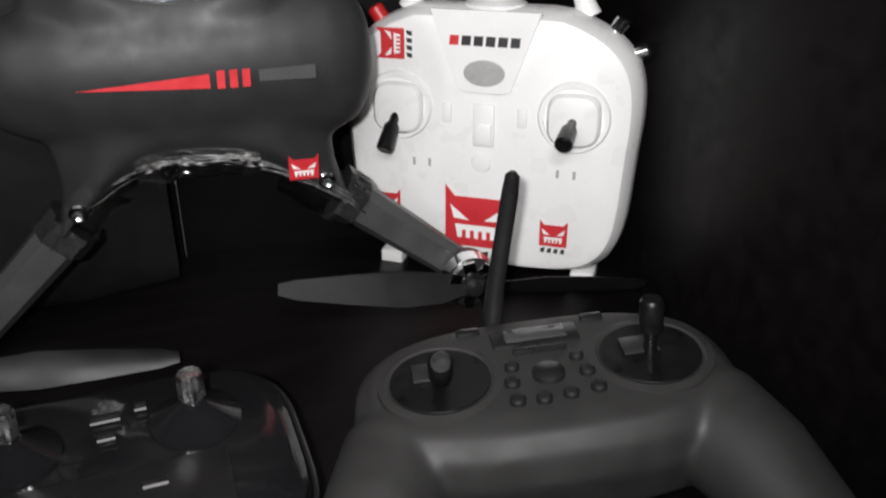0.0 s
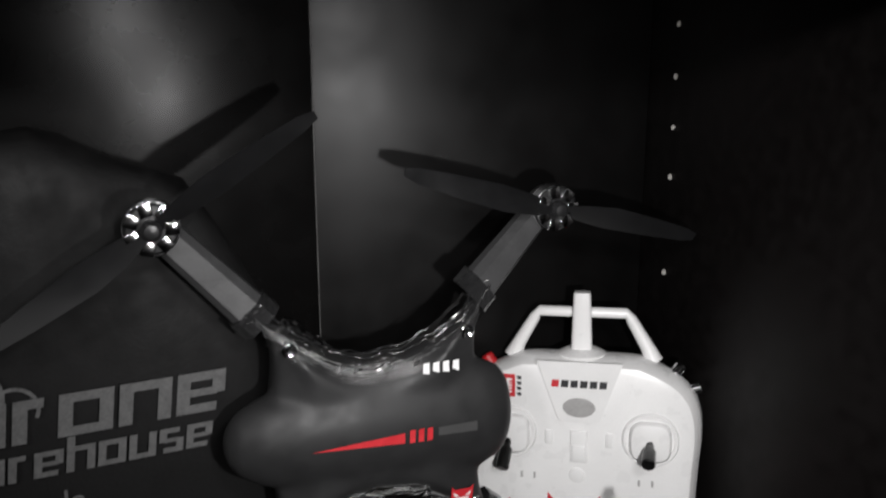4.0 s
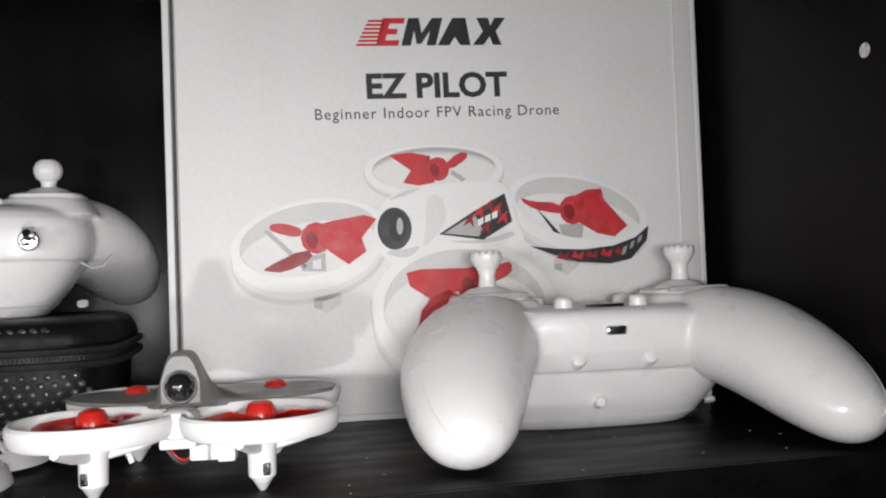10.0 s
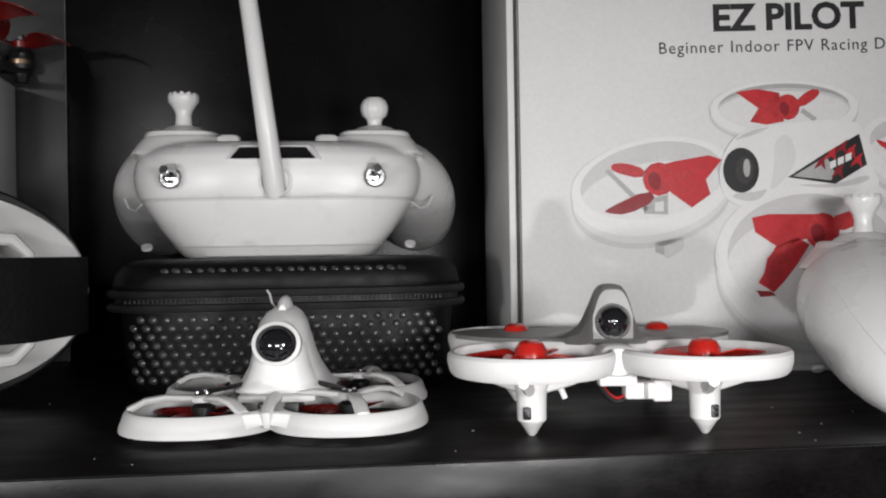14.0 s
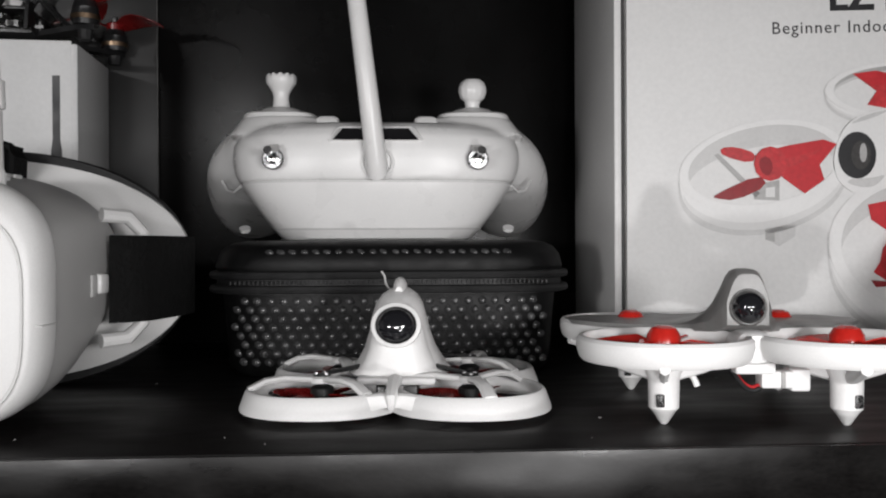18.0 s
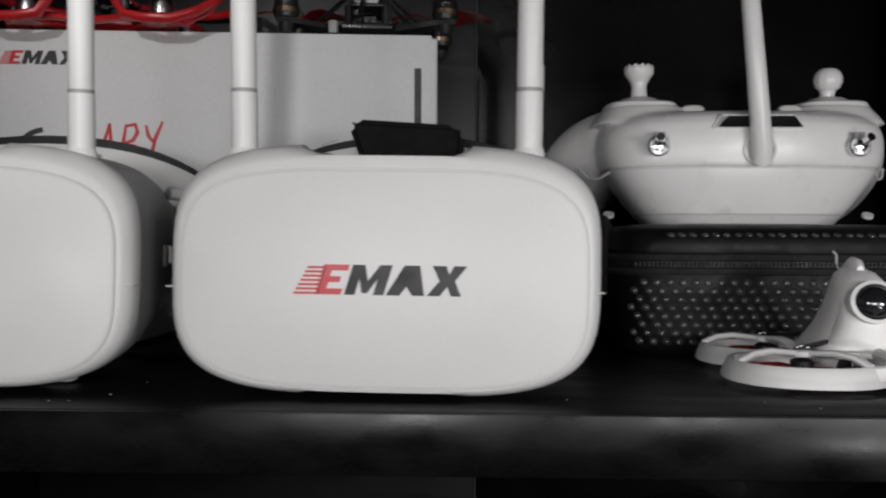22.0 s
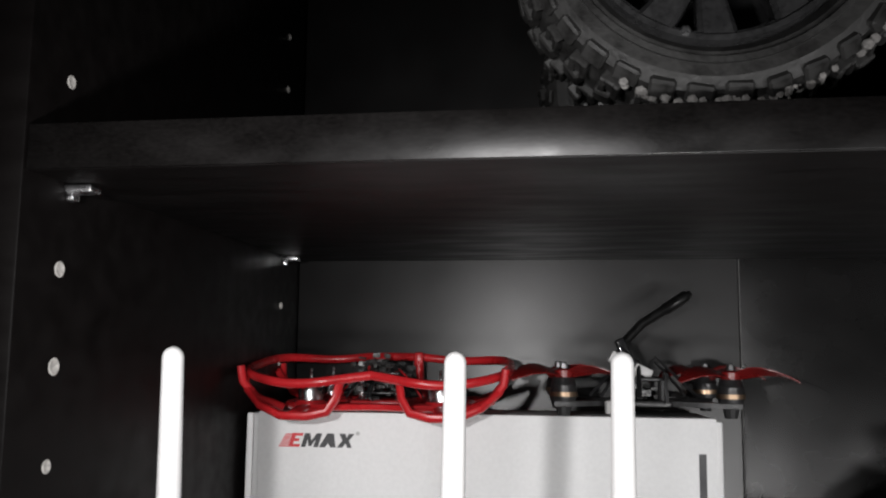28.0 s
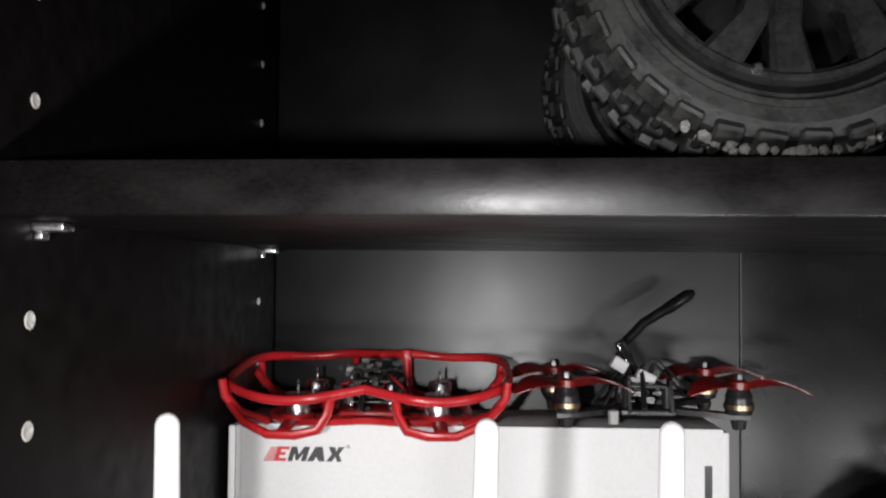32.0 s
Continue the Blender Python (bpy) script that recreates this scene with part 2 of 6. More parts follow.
def letters(text, size, material, parent, m, name="lettering", label="", wide=1.0, space=1.0, bold=0.0):
    """Words in the built-in font, as a mesh in the x, z plane of m."""
    cu = bpy.data.curves.new(name, "FONT")
    cu.body, cu.size, cu.align_x, cu.space_character, cu.extrude, cu.resolution_u = text, size, "CENTER", space, 0.0001, 3
    cu.offset = bold
    tmp = new("tmp", cu)
    me = bpy.data.meshes.new_from_object(tmp.evaluated_get(bpy.context.evaluated_depsgraph_get()))
    bpy.data.objects.remove(tmp)
    me.transform(Matrix.Diagonal((wide, 1, 1, 1)))
    me.materials.clear()
    me.materials.append(material)
    ob = new(name, me)
    ob.parent = parent
    ob.matrix_basis = m @ pose(0, 0, 0, 90)
    return tagged(ob, label) if label else ob


def flat(outline, material, parent, m, name, lift=0.0, thick=0.00015, label=""):
    """A printed shape in the x, z plane of m, a hair thick; lift brings it forward."""
    bm = bmesh.new()
    loft(bm, [[Vector((x, -lift - d, z)) for x, z in outline] for d in (0.0, thick)])
    return part(name, bm, material, parent, label, smooth=0, m=m)


# ---- room ----
def slab(name, cx, cy, cz, sx, sy, sz, material, label):
    return tagged(part(name, box(bmesh.new(), cx, cy, cz, sx, sy, sz), material), label, name.split("_")[0], kind="structure")


slab("wall_back", 0.4, 0.34, 0.2, 5.0, 0.10, 2.6, WALLPAINT, "grey painted room wall behind the bookcase")
slab("wall_pier_left", -1.0595, 0.146, 0.2, 2.081, 0.284, 2.6, WALLPAINT, "grey painted wall flush beside the bookcase")
slab("wall_pier_right", 1.8395, 0.146, 0.2, 2.121, 0.284, 2.6, WALLPAINT, "grey painted wall flush beside the bookcase")
slab("wall_front", 0.4, -3.05, 0.2, 5.0, 0.10, 2.6, WALLPAINT, "grey painted room wall opposite the bookcase")
slab("wall_left", -2.15, -1.36, 0.2, 0.10, 3.28, 2.6, WALLPAINT, "grey painted side wall of the room")
slab("wall_right", 2.95, -1.36, 0.2, 0.10, 3.28, 2.6, WALLPAINT, "grey painted side wall of the room")
slab("floor", 0.4, -1.36, -1.15, 5.2, 3.48, 0.10, LAMINATE, "dark floor of the room")
slab("ceiling", 0.4, -1.36, 1.55, 5.2, 3.48, 0.10, WALLPAINT, "grey painted ceiling of the room")

# ---- bookcase ----
W, DEPTH, PITCH = 0.760, 0.267, 0.0319
LOW, TOP = -0.383, 0.2374
bookcase = thing("bookcase", pose(0, 0, 0), "tall black-brown laminate bookcase with adjustable shelves", "bookcase")
for x, name in ((-0.009, "side_panel"), (W + 0.009, "side_panel")):
    part(name, box(bmesh.new(), x, 0.139, 0.0, 0.018, 0.278, 1.30, 0.0008), LAMINATE, bookcase)
for x0, x1 in ((0.0, 0.2575), (0.2575, 0.5345), (0.5345, W)):
    part("back_panel", box(bmesh.new(), (x0 + x1) / 2, DEPTH + 0.002, 0.0, x1 - x0 - 0.0005, 0.004, 1.28, 0.0006), SHADEBOARD if x1 == W else MIDBOARD if x0 > 0.1 else BACKBOARD, bookcase)
for x in (0.2575, 0.5345):
    part("joint_strip", box(bmesh.new(), x, DEPTH - 0.0004, 0.0, 0.0005, 0.0016, 1.27, 0.0002), SEAM, bookcase, "pale bare joint between back panels")
part("back_rail", box(bmesh.new(), W / 2, DEPTH + 0.0052, 0.0, W - 0.002, 0.002, 1.28), LAMINATE, bookcase, "dark board behind the joints")
for z, th in ((0.0, 0.0180), (TOP + 0.0150, 0.0150), (LOW, 0.0180), (0.58, 0.018)):
    board = part("shelf", box(bmesh.new(), W / 2, 0.1340, z - th / 2, W - 0.002, 0.2655, th, 0.0007), LAMINATE, bookcase)
    part("edge_band", box(bmesh.new(), W / 2, 0.0006, z - th / 2, W - 0.002, 0.0012, th - 0.0006, 0.0004), EDGE, board, "worn scratched edge of the shelf")
part("top_board", box(bmesh.new(), W / 2, 0.139, 0.659, W + 0.036, 0.278, 0.018), LAMINATE, bookcase)
part("plinth_board", box(bmesh.new(), W / 2, 0.139, -0.66, W + 0.036, 0.278, 0.018), LAMINATE, bookcase)

rng = random.Random(4)
holebm = bmesh.new()
lathe(holebm, [(0.0022, -0.001), (0.0028, 0.0003), (0.0023, 0.0005), (0.0014, 0.0002)], 12, pose(0, 0, 0, 0, 90, 0))
first = part("shelf_hole", holebm, PLUG, bookcase, "pale bare hole for a shelf pin")
first.matrix_basis = pose(0.0, 0.0222, 0.2087)
HOLES = [(0.0, 0.0222, k) for k in (-5.98, -2, -1, 2, 3, 4)] + [(0.0, 0.2370, k) for k in (0, 2, 3, 4, 5, -1)]
HOLES += [(W, 0.0222, k) for k in (-1.80, -0.78, 0.24, -7.93, -8.93, -9.93, -10.93, -11.93)] + [(W, 0.2370, k) for k in (-7.80, -8.80, -9.80, -10.8, -11.8, -12.8)]
for x, y, k in HOLES:
    o = first.copy()
    scene.collection.objects.link(o)
    s = rng.uniform(0.8, 1.1) * (1.0 if y < 0.1 else 0.72)
    o.matrix_basis = pose(x, y + rng.uniform(-.0004, .0004), 0.2087 + k * PITCH, rng.uniform(0, 90), 0, 0 if x == 0 else 180) @ Matrix.Diagonal((1, s, s, 1))
for x, s in ((0.0, 1), (W, -1)):
    for y in (0.0250, 0.2370):
        bm = box(bmesh.new(), x + s * 0.005, y, TOP - 0.0016, 0.010, 0.007, 0.0026, 0.0006)
        box(bm, x + s * 0.0015, y, TOP - 0.0040, 0.0030, 0.0046, 0.0030, 0.0008)
        part("shelf_pin", bm, STEEL, bookcase, "bright metal shelf pin")

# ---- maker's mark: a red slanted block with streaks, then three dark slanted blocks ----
def mark(parent, m, w, h, lift=0.0, red=REDINK, dark=INK):
    s = 0.30 * h

    def para(x0, x1, z0, z1):
        return [(x0 + s * z0 / h, z0), (x1 + s * z0 / h, z0), (x1 + s * z1 / h, z1), (x0 + s * z1 / h, z1)]

    for k in range(7):
        z0 = h * k / 7
        flat(para(w * (0.0 + 0.006 * k), w * 0.15, z0, z0 + h * 0.085), red, parent, m, "logo_streak", lift)
    flat(para(w * 0.13, w * 0.185, 0, h), red, parent, m, "logo_block", lift)
    for z in (0.0, 0.41, 0.80):
        flat(para(w * 0.184, w * (0.28 if z != 0.41 else 0.25), h * z, h * (z + 0.2)), red, parent, m, "logo_bar", lift)
    zig = ((0, 0), (.062, 0), (.062, .55), (.100, .06), (.132, .06), (.170, .55), (.170, 0), (.232, 0), (.232, 1), (.160, 1), (.116, .46), (.072, 1), (0, 1))
    flat([(w * (0.300 + u) + s * v, h * v) for u, v in zig], dark, parent, m, "logo_zigzag", lift)
    flat([(w * 0.545, 0), (w * 0.625, 0), (w * 0.665, h * 0.30), (w * 0.700, 0), (w * 0.770, 0), (w * 0.745, h), (w * 0.655, h)], dark, parent, m, "logo_wedge", lift)
    flat([(w * 0.785, 0), (w * 0.860, 0), (w * 0.905, h * 0.32), (w * 0.925, 0), (w * 0.985, 0), (w * 0.950, h * 0.5), (w * 1.02, h), (w * 0.945, h), (w * 0.915, h * 0.70), (w * 0.900, h), (w * 0.820, h), (w * 0.860, h * 0.5)], dark, parent, m, "logo_knot", lift)


# ---- white printed drone box ----
def carton(name, m, w, d, h, material, label, sag=0.0, gap=0.0):
    """A closed card box with its lower front left corner at the origin: tray, lid panel, folded side edges; sag drops the lid's left end."""
    t = thing(name, m, label, "box")

    def slump(bm):
        for v in bm.verts:
            u = min(1.0, max(0.0, v.co.x / w))
            if v.co.z > h / 2:
                v.co.z -= sag * (1 - u) + 0.35 * sag * math.sin(math.pi * u) * (0.6 + 0.4 * math.sin(9 * u))
        return bm

    part("tray", slump(box(bmesh.new(), w / 2, d / 2 + 0.0012, h / 2 - 0.0006, w - 0.001, d - 0.002, h - 0.0012, 0.0012)), material, t)
    bm = box(bmesh.new(), w / 2 + 0.0012, 0.0006, h / 2 + gap / 2, w - 0.0086, 0.0022, h - gap, 0.0009)
    bmesh.ops.subdivide_edges(bm, edges=[e for e in bm.edges if abs(e.verts[0].co.x - e.verts[1].co.x) > w / 2], cuts=14, use_grid_fill=False)
    part("lid", slump(bm), material, t)
    part("left_edge_fold", slump(box(bmesh.new(), 0.0016, -0.0002, h / 2, 0.0034, 0.0022, h - 0.002, 0.0009)), material, t)
    bm = box(bmesh.new(), w - 0.0022, 0.0012, h / 2, 0.0038, 0.0032, h - 0.003, 0.0012)
    part("right_edge_fold", slump(bm), material, t)
    return t


EZ = pose(0.4845, 0.1482, 0.0, 0, 0, -3.0)
ez_box = carton("drone_box", EZ, 0.2670, 0.112, 0.2185, CARDWHITE, "large white printed card box with a red-and-white drone picture", 0.0070, 0.0035)
DARKGAP = surf("shaded_card_edge", (0.05, 0.048, 0.047), 0.7, var=0.3, scale=200)
part("lid_gap", box(bmesh.new(), 0.0042, 0.0004, 0.1060, 0.0012, 0.0014, 0.2080), DARKGAP, ez_box, "dark gap along the lid's edge")
# worn corner tabs and creases of the lid
part("corner_tab", box(bmesh.new(), 0.2560, -0.0012, 0.2120, 0.0062, 0.0012, 0.0085, 0.0005, pose(0, 0, 0)), CARDWHITE, ez_box, "bent card tab")
part("right_flap_crease", box(bmesh.new(), 0.2535, -0.0008, 0.1100, 0.0008, 0.0010, 0.1950, 0.0004), CARDWHITE, ez_box)
part("tuck_tab", box(bmesh.new(), 0.2640, 0.0040, 0.0110, 0.0100, 0.0014, 0.0170, 0.0006, pose(0, 0, 0, 0, 6, 0)), CARDWHITE, ez_box, "loose white card tab at the bottom corner")

PRINT = pose(0.0, -0.0006, 0.0)
WORDS = pose(0.1306, -0.0006, 0.1) @ pose(0, 0, 0, 0, -1.1, 0) @ pose(-0.130, 0, -0.1)
letters("EZ PILOT", 0.0166, INK, ez_box, WORDS @ pose(0.1296, 0, 0.1563), label="bold black printed words", wide=1.04, bold=0.00055)
letters("Beginner Indoor FPV Racing Drone", 0.0076, INK, ez_box, WORDS @ pose(0.1302, 0, 0.1462), label="small black printed words", wide=0.975, space=1.14)
mark(ez_box, WORDS @ pose(0.0910, 0, 0.1816), 0.0735, 0.0136)
LITINK = surf("soft_white_ink", (0.70, 0.695, 0.69), 0.5, var=0.04, scale=60)
SHADEINK = surf("soft_grey_ink", (0.60, 0.595, 0.59), 0.5, var=0.10, scale=60)
DEEPINK = surf("deep_grey_ink", (0.42, 0.415, 0.41), 0.5, var=0.15, scale=90)
BLADEINK = surf("mottled_red_ink", (0.50, 0.030, 0.036), 0.5, var=0.30, scale=160)


def printed(points, material, lift, name="printed_shape", soft=0):
    """A printed shape, its outline in millimetres; soft rounds it off."""
    for _ in range(soft):
        points = [q for a, b in zip(points, points[1:] + points[:1]) for q in ((0.75 * a[0] + 0.25 * b[0], 0.75 * a[1] + 0.25 * b[1]), (0.25 * a[0] + 0.75 * b[0], 0.25 * a[1] + 0.75 * b[1]))]
    flat([(x / 1000, z / 1000) for x, z in points], material, ez_box, PRINT, name, lift, 0.00010)


def printed_ring(cx, cz, rx, rz, wide, skirt, tilt):
    """A printed prop guard seen aslant: far inner wall, near outer wall, bright rim."""
    def pt(k, a, drop=0.0):
        x, z = k * rx * math.cos(a), k * rz * math.sin(a)
        return (cx + x * math.cos(tilt) - z * math.sin(tilt), -0.0, cz + x * math.sin(tilt) + z * math.cos(tilt) - drop)

    def band(name, k0, k1, d0, d1, a0, a1, mat, lift):
        bm = bmesh.new()
        n = 48
        rows = [[bm.verts.new(Vector(pt(k, a0 + (a1 - a0) * i / n, d * math.sin(math.pi * (0.08 + 0.84 * i / n)) ** 0.4 if a1 - a0 < 6 else d)) + Vector((0, -lift, 0))) for i in range(n + 1)] for k, d in ((k0, d0), (k1, d1))]
        for i in range(n):
            bm.faces.new((rows[0][i], rows[0][i + 1], rows[1][i + 1], rows[1][i]))
        part(name, bm, mat, ez_box, smooth=0, m=PRINT)

    band("printed_guard_shade", 1.012, 1.0, 0.0, skirt + 0.0006, math.pi - 0.1, 2 * math.pi + 0.1, SHADEINK, 0.0002)
    band("printed_guard_wall", 1.0, 0.985, 0.0, skirt * 0.80, math.pi, 2 * math.pi, WHITEINK, 0.0004)
    band("printed_guard_wall", 0.985, 0.985, skirt * 0.55, skirt * 0.86, math.pi + 0.2, 2 * math.pi - 0.2, LITINK, 0.0005)
    band("printed_guard_inside", 1 - wide, 1 - wide, 0.0, skirt * 0.85, 0.03, math.pi - 0.03, SHADEINK, 0.0003)
    band("printed_guard_inside", 1 - wide, 1 - wide, 0.0, skirt * 0.50, 0.25, math.pi - 0.25, DEEPINK if rx < 0.036 else PALEINK, 0.00035)
    band("printed_guard_rim", 1.0, 1 - wide, 0.0, 0.0, 0, 2 * math.pi, WHITEINK, 0.0006)


def hub(cx, cz, r):
    """A printed clear red prop hub over a motor."""
    printed([(cx + r * math.cos(k * 0.5236), cz + r * 1.05 * math.sin(k * 0.5236)) for k in range(12)], BLADEINK, 0.0009, "printed_motor")
    printed([(cx - 0.75 * r, cz + 0.25 * r), (cx - 0.2 * r, cz + 0.5 * r), (cx + 0.2 * r, cz - 0.1 * r), (cx - 0.1 * r, cz - 0.8 * r), (cx - 0.6 * r, cz - 0.5 * r)], DARKREDINK, 0.0010, "printed_motor_shade", 1)
    printed([(cx + 0.1 * r, cz + 0.75 * r), (cx + 0.6 * r, cz + 0.5 * r), (cx + 0.5 * r, cz + 0.1 * r), (cx + 0.2 * r, cz + 0.3 * r)], REDINK, 0.0011, "printed_motor_shine", 1)


# feet and motors that show under the guards
for dx, dz in ((0.0, 0.0), (119.0, 14.0)):
    printed([(66 + dx, 61 + dz), (79 + dx, 62 + dz), (79 + dx, 57 + dz), (72 + dx, 52.5 + dz), (66 + dx, 56 + dz)], SHADEINK, 0.0001, "printed_foot")
    printed([(66 + dx, 58.5 + dz), (70 + dx, 58.5 + dz), (70 + dx, 54.5 + dz), (66 + dx, 55.5 + dz)], DEEPINK, 0.0002, "printed_foot_slot")
printed_ring(0.1264, 0.1205, 0.0345, 0.0121, 0.11, 0.0040, 0.01)
printed_ring(0.0650, 0.0880, 0.0372, 0.0190, 0.11, 0.0105, 0.17)
printed_ring(0.1985, 0.0995, 0.0372, 0.0165, 0.11, 0.0100, -0.23)
printed_ring(0.1395, 0.0520, 0.0462, 0.0330, 0.12, 0.0110, -0.08)
# left prop
printed([(43.5, 92.5), (45.5, 93), (63.5, 75.5), (61.5, 74)], DEEPINK, 0.00045, "printed_arm")
printed([(61, 79), (72, 81.5), (72, 72.5), (61, 73)], DEEPINK, 0.00045, "printed_motor_block")
printed([(66, 78), (70, 78.5), (70, 74), (66, 74)], LITINK, 0.0005, "printed_motor_window")
printed([(70, 95), (76, 96.5), (91, 99), (97, 97), (89.5, 88), (91.5, 81.5), (83, 75.5), (74, 82), (70, 86)], REDINK, 0.0007, "printed_blade")
printed([(72, 90), (88, 94), (92, 96), (84, 90), (74, 86)], BLADEINK, 0.0008, "printed_blade_shade", 1)
printed([(62, 93), (53, 96), (46, 95.5), (47, 92), (60, 88.5)], BLADEINK, 0.0007, "printed_blade", 1)
printed([(63, 84), (43.5, 75), (43.5, 73.5), (53, 72.5), (67, 79)], DARKREDINK, 0.0007, "printed_blade", 1)
hub(68, 88.5, 7.2)
# far prop
printed([(104, 127.5), (114, 128.8), (124, 127), (126, 114), (118, 112.6), (110.5, 114), (114.5, 120)], BLADEINK, 0.0007, "printed_blade")
printed([(104, 127.5), (114, 128.8), (122, 127), (116, 121)], REDINK, 0.0008, "printed_blade_shade", 1)
printed([(131, 122.5), (138, 128.5), (143, 128.5), (142, 125), (134, 120)], BLADEINK, 0.0007, "printed_blade", 1)
printed([(134, 118), (140, 114), (141.5, 115.5), (135, 120)], DEEPINK, 0.00045, "printed_arm")
hub(127.8, 120.5, 5.6)
# right prop
printed([(197, 106), (203, 109), (211, 109.5), (212, 104), (224, 90.5), (217, 85), (208, 87), (198, 93)], BLADEINK, 0.0007, "printed_blade")
printed([(199, 105), (207, 108), (210, 104), (220, 91), (206, 95)], REDINK, 0.0008, "printed_blade_shade", 1)
printed([(168, 106), (175, 103.5), (188, 103), (191, 97), (180, 98.5), (172, 101.5)], BLADEINK, 0.0007, "printed_blade", 1)
printed([(177, 100), (180, 97), (189, 87), (187, 86)], INK, 0.00045, "printed_wire")
printed([(188, 92), (201, 92), (200, 85), (190, 85.5)], DEEPINK, 0.00045, "printed_motor_block")
hub(195.5, 99, 7.0)
# near prop
printed([(110.5, 70.5), (118, 72), (141, 71.8), (149, 67), (141, 62), (133, 60), (123, 56.5), (112, 64)], REDINK, 0.0007, "printed_blade")
printed([(131, 61.5), (137, 58), (131, 49), (125, 41.5), (120, 36.5), (113, 41), (118, 49), (121, 57)], REDINK, 0.0007, "printed_blade")
printed([(118, 55), (130, 60), (128, 50), (119, 40), (115, 42)], BLADEINK, 0.0008, "printed_blade_shade", 1)
printed([(112, 37.5), (119, 37), (121, 35), (114, 34.5)], DARKREDINK, 0.0006, "printed_blade_edge")
printed([(146, 70), (158, 73.5), (163, 74.5), (163, 68), (150, 63)], BLADEINK, 0.0007, "printed_blade", 1)
hub(143, 64, 8.0)
# hull, lens, badge and stripe
printed([(97, 99), (103, 108), (116, 112.5), (158, 115.5), (164, 108), (166, 94), (172, 83), (150, 83), (128, 85), (118, 80), (108, 74), (98, 79), (95, 88)], WHITEINK, 0.0012, "printed_hull", 2)
printed([(121, 106), (128, 109), (132, 98), (127, 89), (118, 81), (121, 92)], LITINK, 0.0013, "printed_hull_fold", 2)
printed([(100, 80), (112, 77), (119, 84), (112, 82), (104, 82)], SHADEINK, 0.0013, "printed_hull_shade", 2)
printed([(101, 105), (110, 110), (121, 112), (112, 108)], SHADEINK, 0.0013, "printed_hull_shade", 1)
printed([(128, 85.5), (146, 83), (165, 86), (165, 90), (150, 85)], PALEINK, 0.0013, "printed_hull_shade", 2)
printed([(105.5 + 8.3 * math.cos(k * math.pi / 12), 92 + 10.2 * math.sin(k * math.pi / 12)) for k in range(24)], INK, 0.0015, "printed_lens")
printed([(107 + 4.4 * math.cos(k * math.pi / 8), 92 + 6.2 * math.sin(k * math.pi / 8)) for k in range(16)], DARKGAP, 0.0017, "printed_lens_ring")
printed([(108 + 1.6 * math.cos(k * math.pi / 6), 93 + 4.2 * math.sin(k * math.pi / 6)) for k in range(12)], DEEPINK, 0.0018, "printed_lens_shine")
printed([(127, 88.6), (144, 99), (160.5, 108), (164, 94), (149, 85.3)], INK, 0.0015, "printed_badge")
printed([(129.5, 89), (145, 98), (149, 90), (147, 87)], DEEPINK, 0.0016, "printed_badge_edge")
for k, (x, z) in enumerate(((142, 95), (147, 99), (152, 102), (156, 100), (150, 91), (159, 96))):
    printed([(x - 3.0, z - 3.0), (x + 0.5, z - 1.0), (x + 2.5, z - 3.5), (x + 2.0, z + 1.0), (x + 3.0, z + 3.5), (x - 0.5, z + 1.2)], REDINK if k % 2 else DARKREDINK, 0.0017, "printed_badge_flame")
for k in range(3):
    printed([(146.5 + 3.6 * k, 92 + 1.6 * k), (149.3 + 3.6 * k, 93.2 + 1.6 * k), (149.3 + 3.6 * k, 96.4 + 1.6 * k), (146.5 + 3.6 * k, 95.2 + 1.6 * k)], WHITEINK, 0.0019, "printed_badge_bar")
printed([(172.5, 81.5), (186, 79.8), (200, 79), (216, 80.5), (228, 84.5), (235, 90), (234, 83), (225, 73.5), (214, 71.5), (198, 72.8), (184, 77)], INK, 0.0012, "printed_stripe")
for k in range(5):
    x, z = 186 + 7.6 * k, 75.2 + 0.10 * k * k
    printed([(x, z), (x + 5.5, z - 1.2), (x + 6.5, z + 2.8), (x + 3.5, z + 0.8), (x + 2, z + 3.4)], REDINK if k % 2 else DARKREDINK, 0.0014, "printed_stripe_flame")
for k in range(3):
    printed([(220 + 4.2 * k, 75.5 + 2.8 * k), (222.2 + 4.2 * k, 76.9 + 2.8 * k), (223.2 + 4.2 * k, 80.4 + 2.6 * k), (221 + 4.2 * k, 79.4 + 2.6 * k)], MIDINK, 0.0016, "printed_stripe_bar")

# ---- grey box of the small racing drone ----
BABY = pose(0.0035, 0.1845, 0.0, 0, 0, 4.2)
baby_box = carton("racing_drone_box", BABY, 0.2345, 0.060, 0.1530, CARDGREY, "pale grey printed card box of a racing drone")
P2 = pose(0, -0.0006, 0)
mark(baby_box, P2 @ pose(0.0165, 0, 0.1355), 0.0375, 0.0068)
flat([(0.0565 + 0.0011 * math.cos(k), 0.1425 + 0.0011 * math.sin(k)) for k in range(6)], MIDINK, baby_box, P2, "printed_dot")


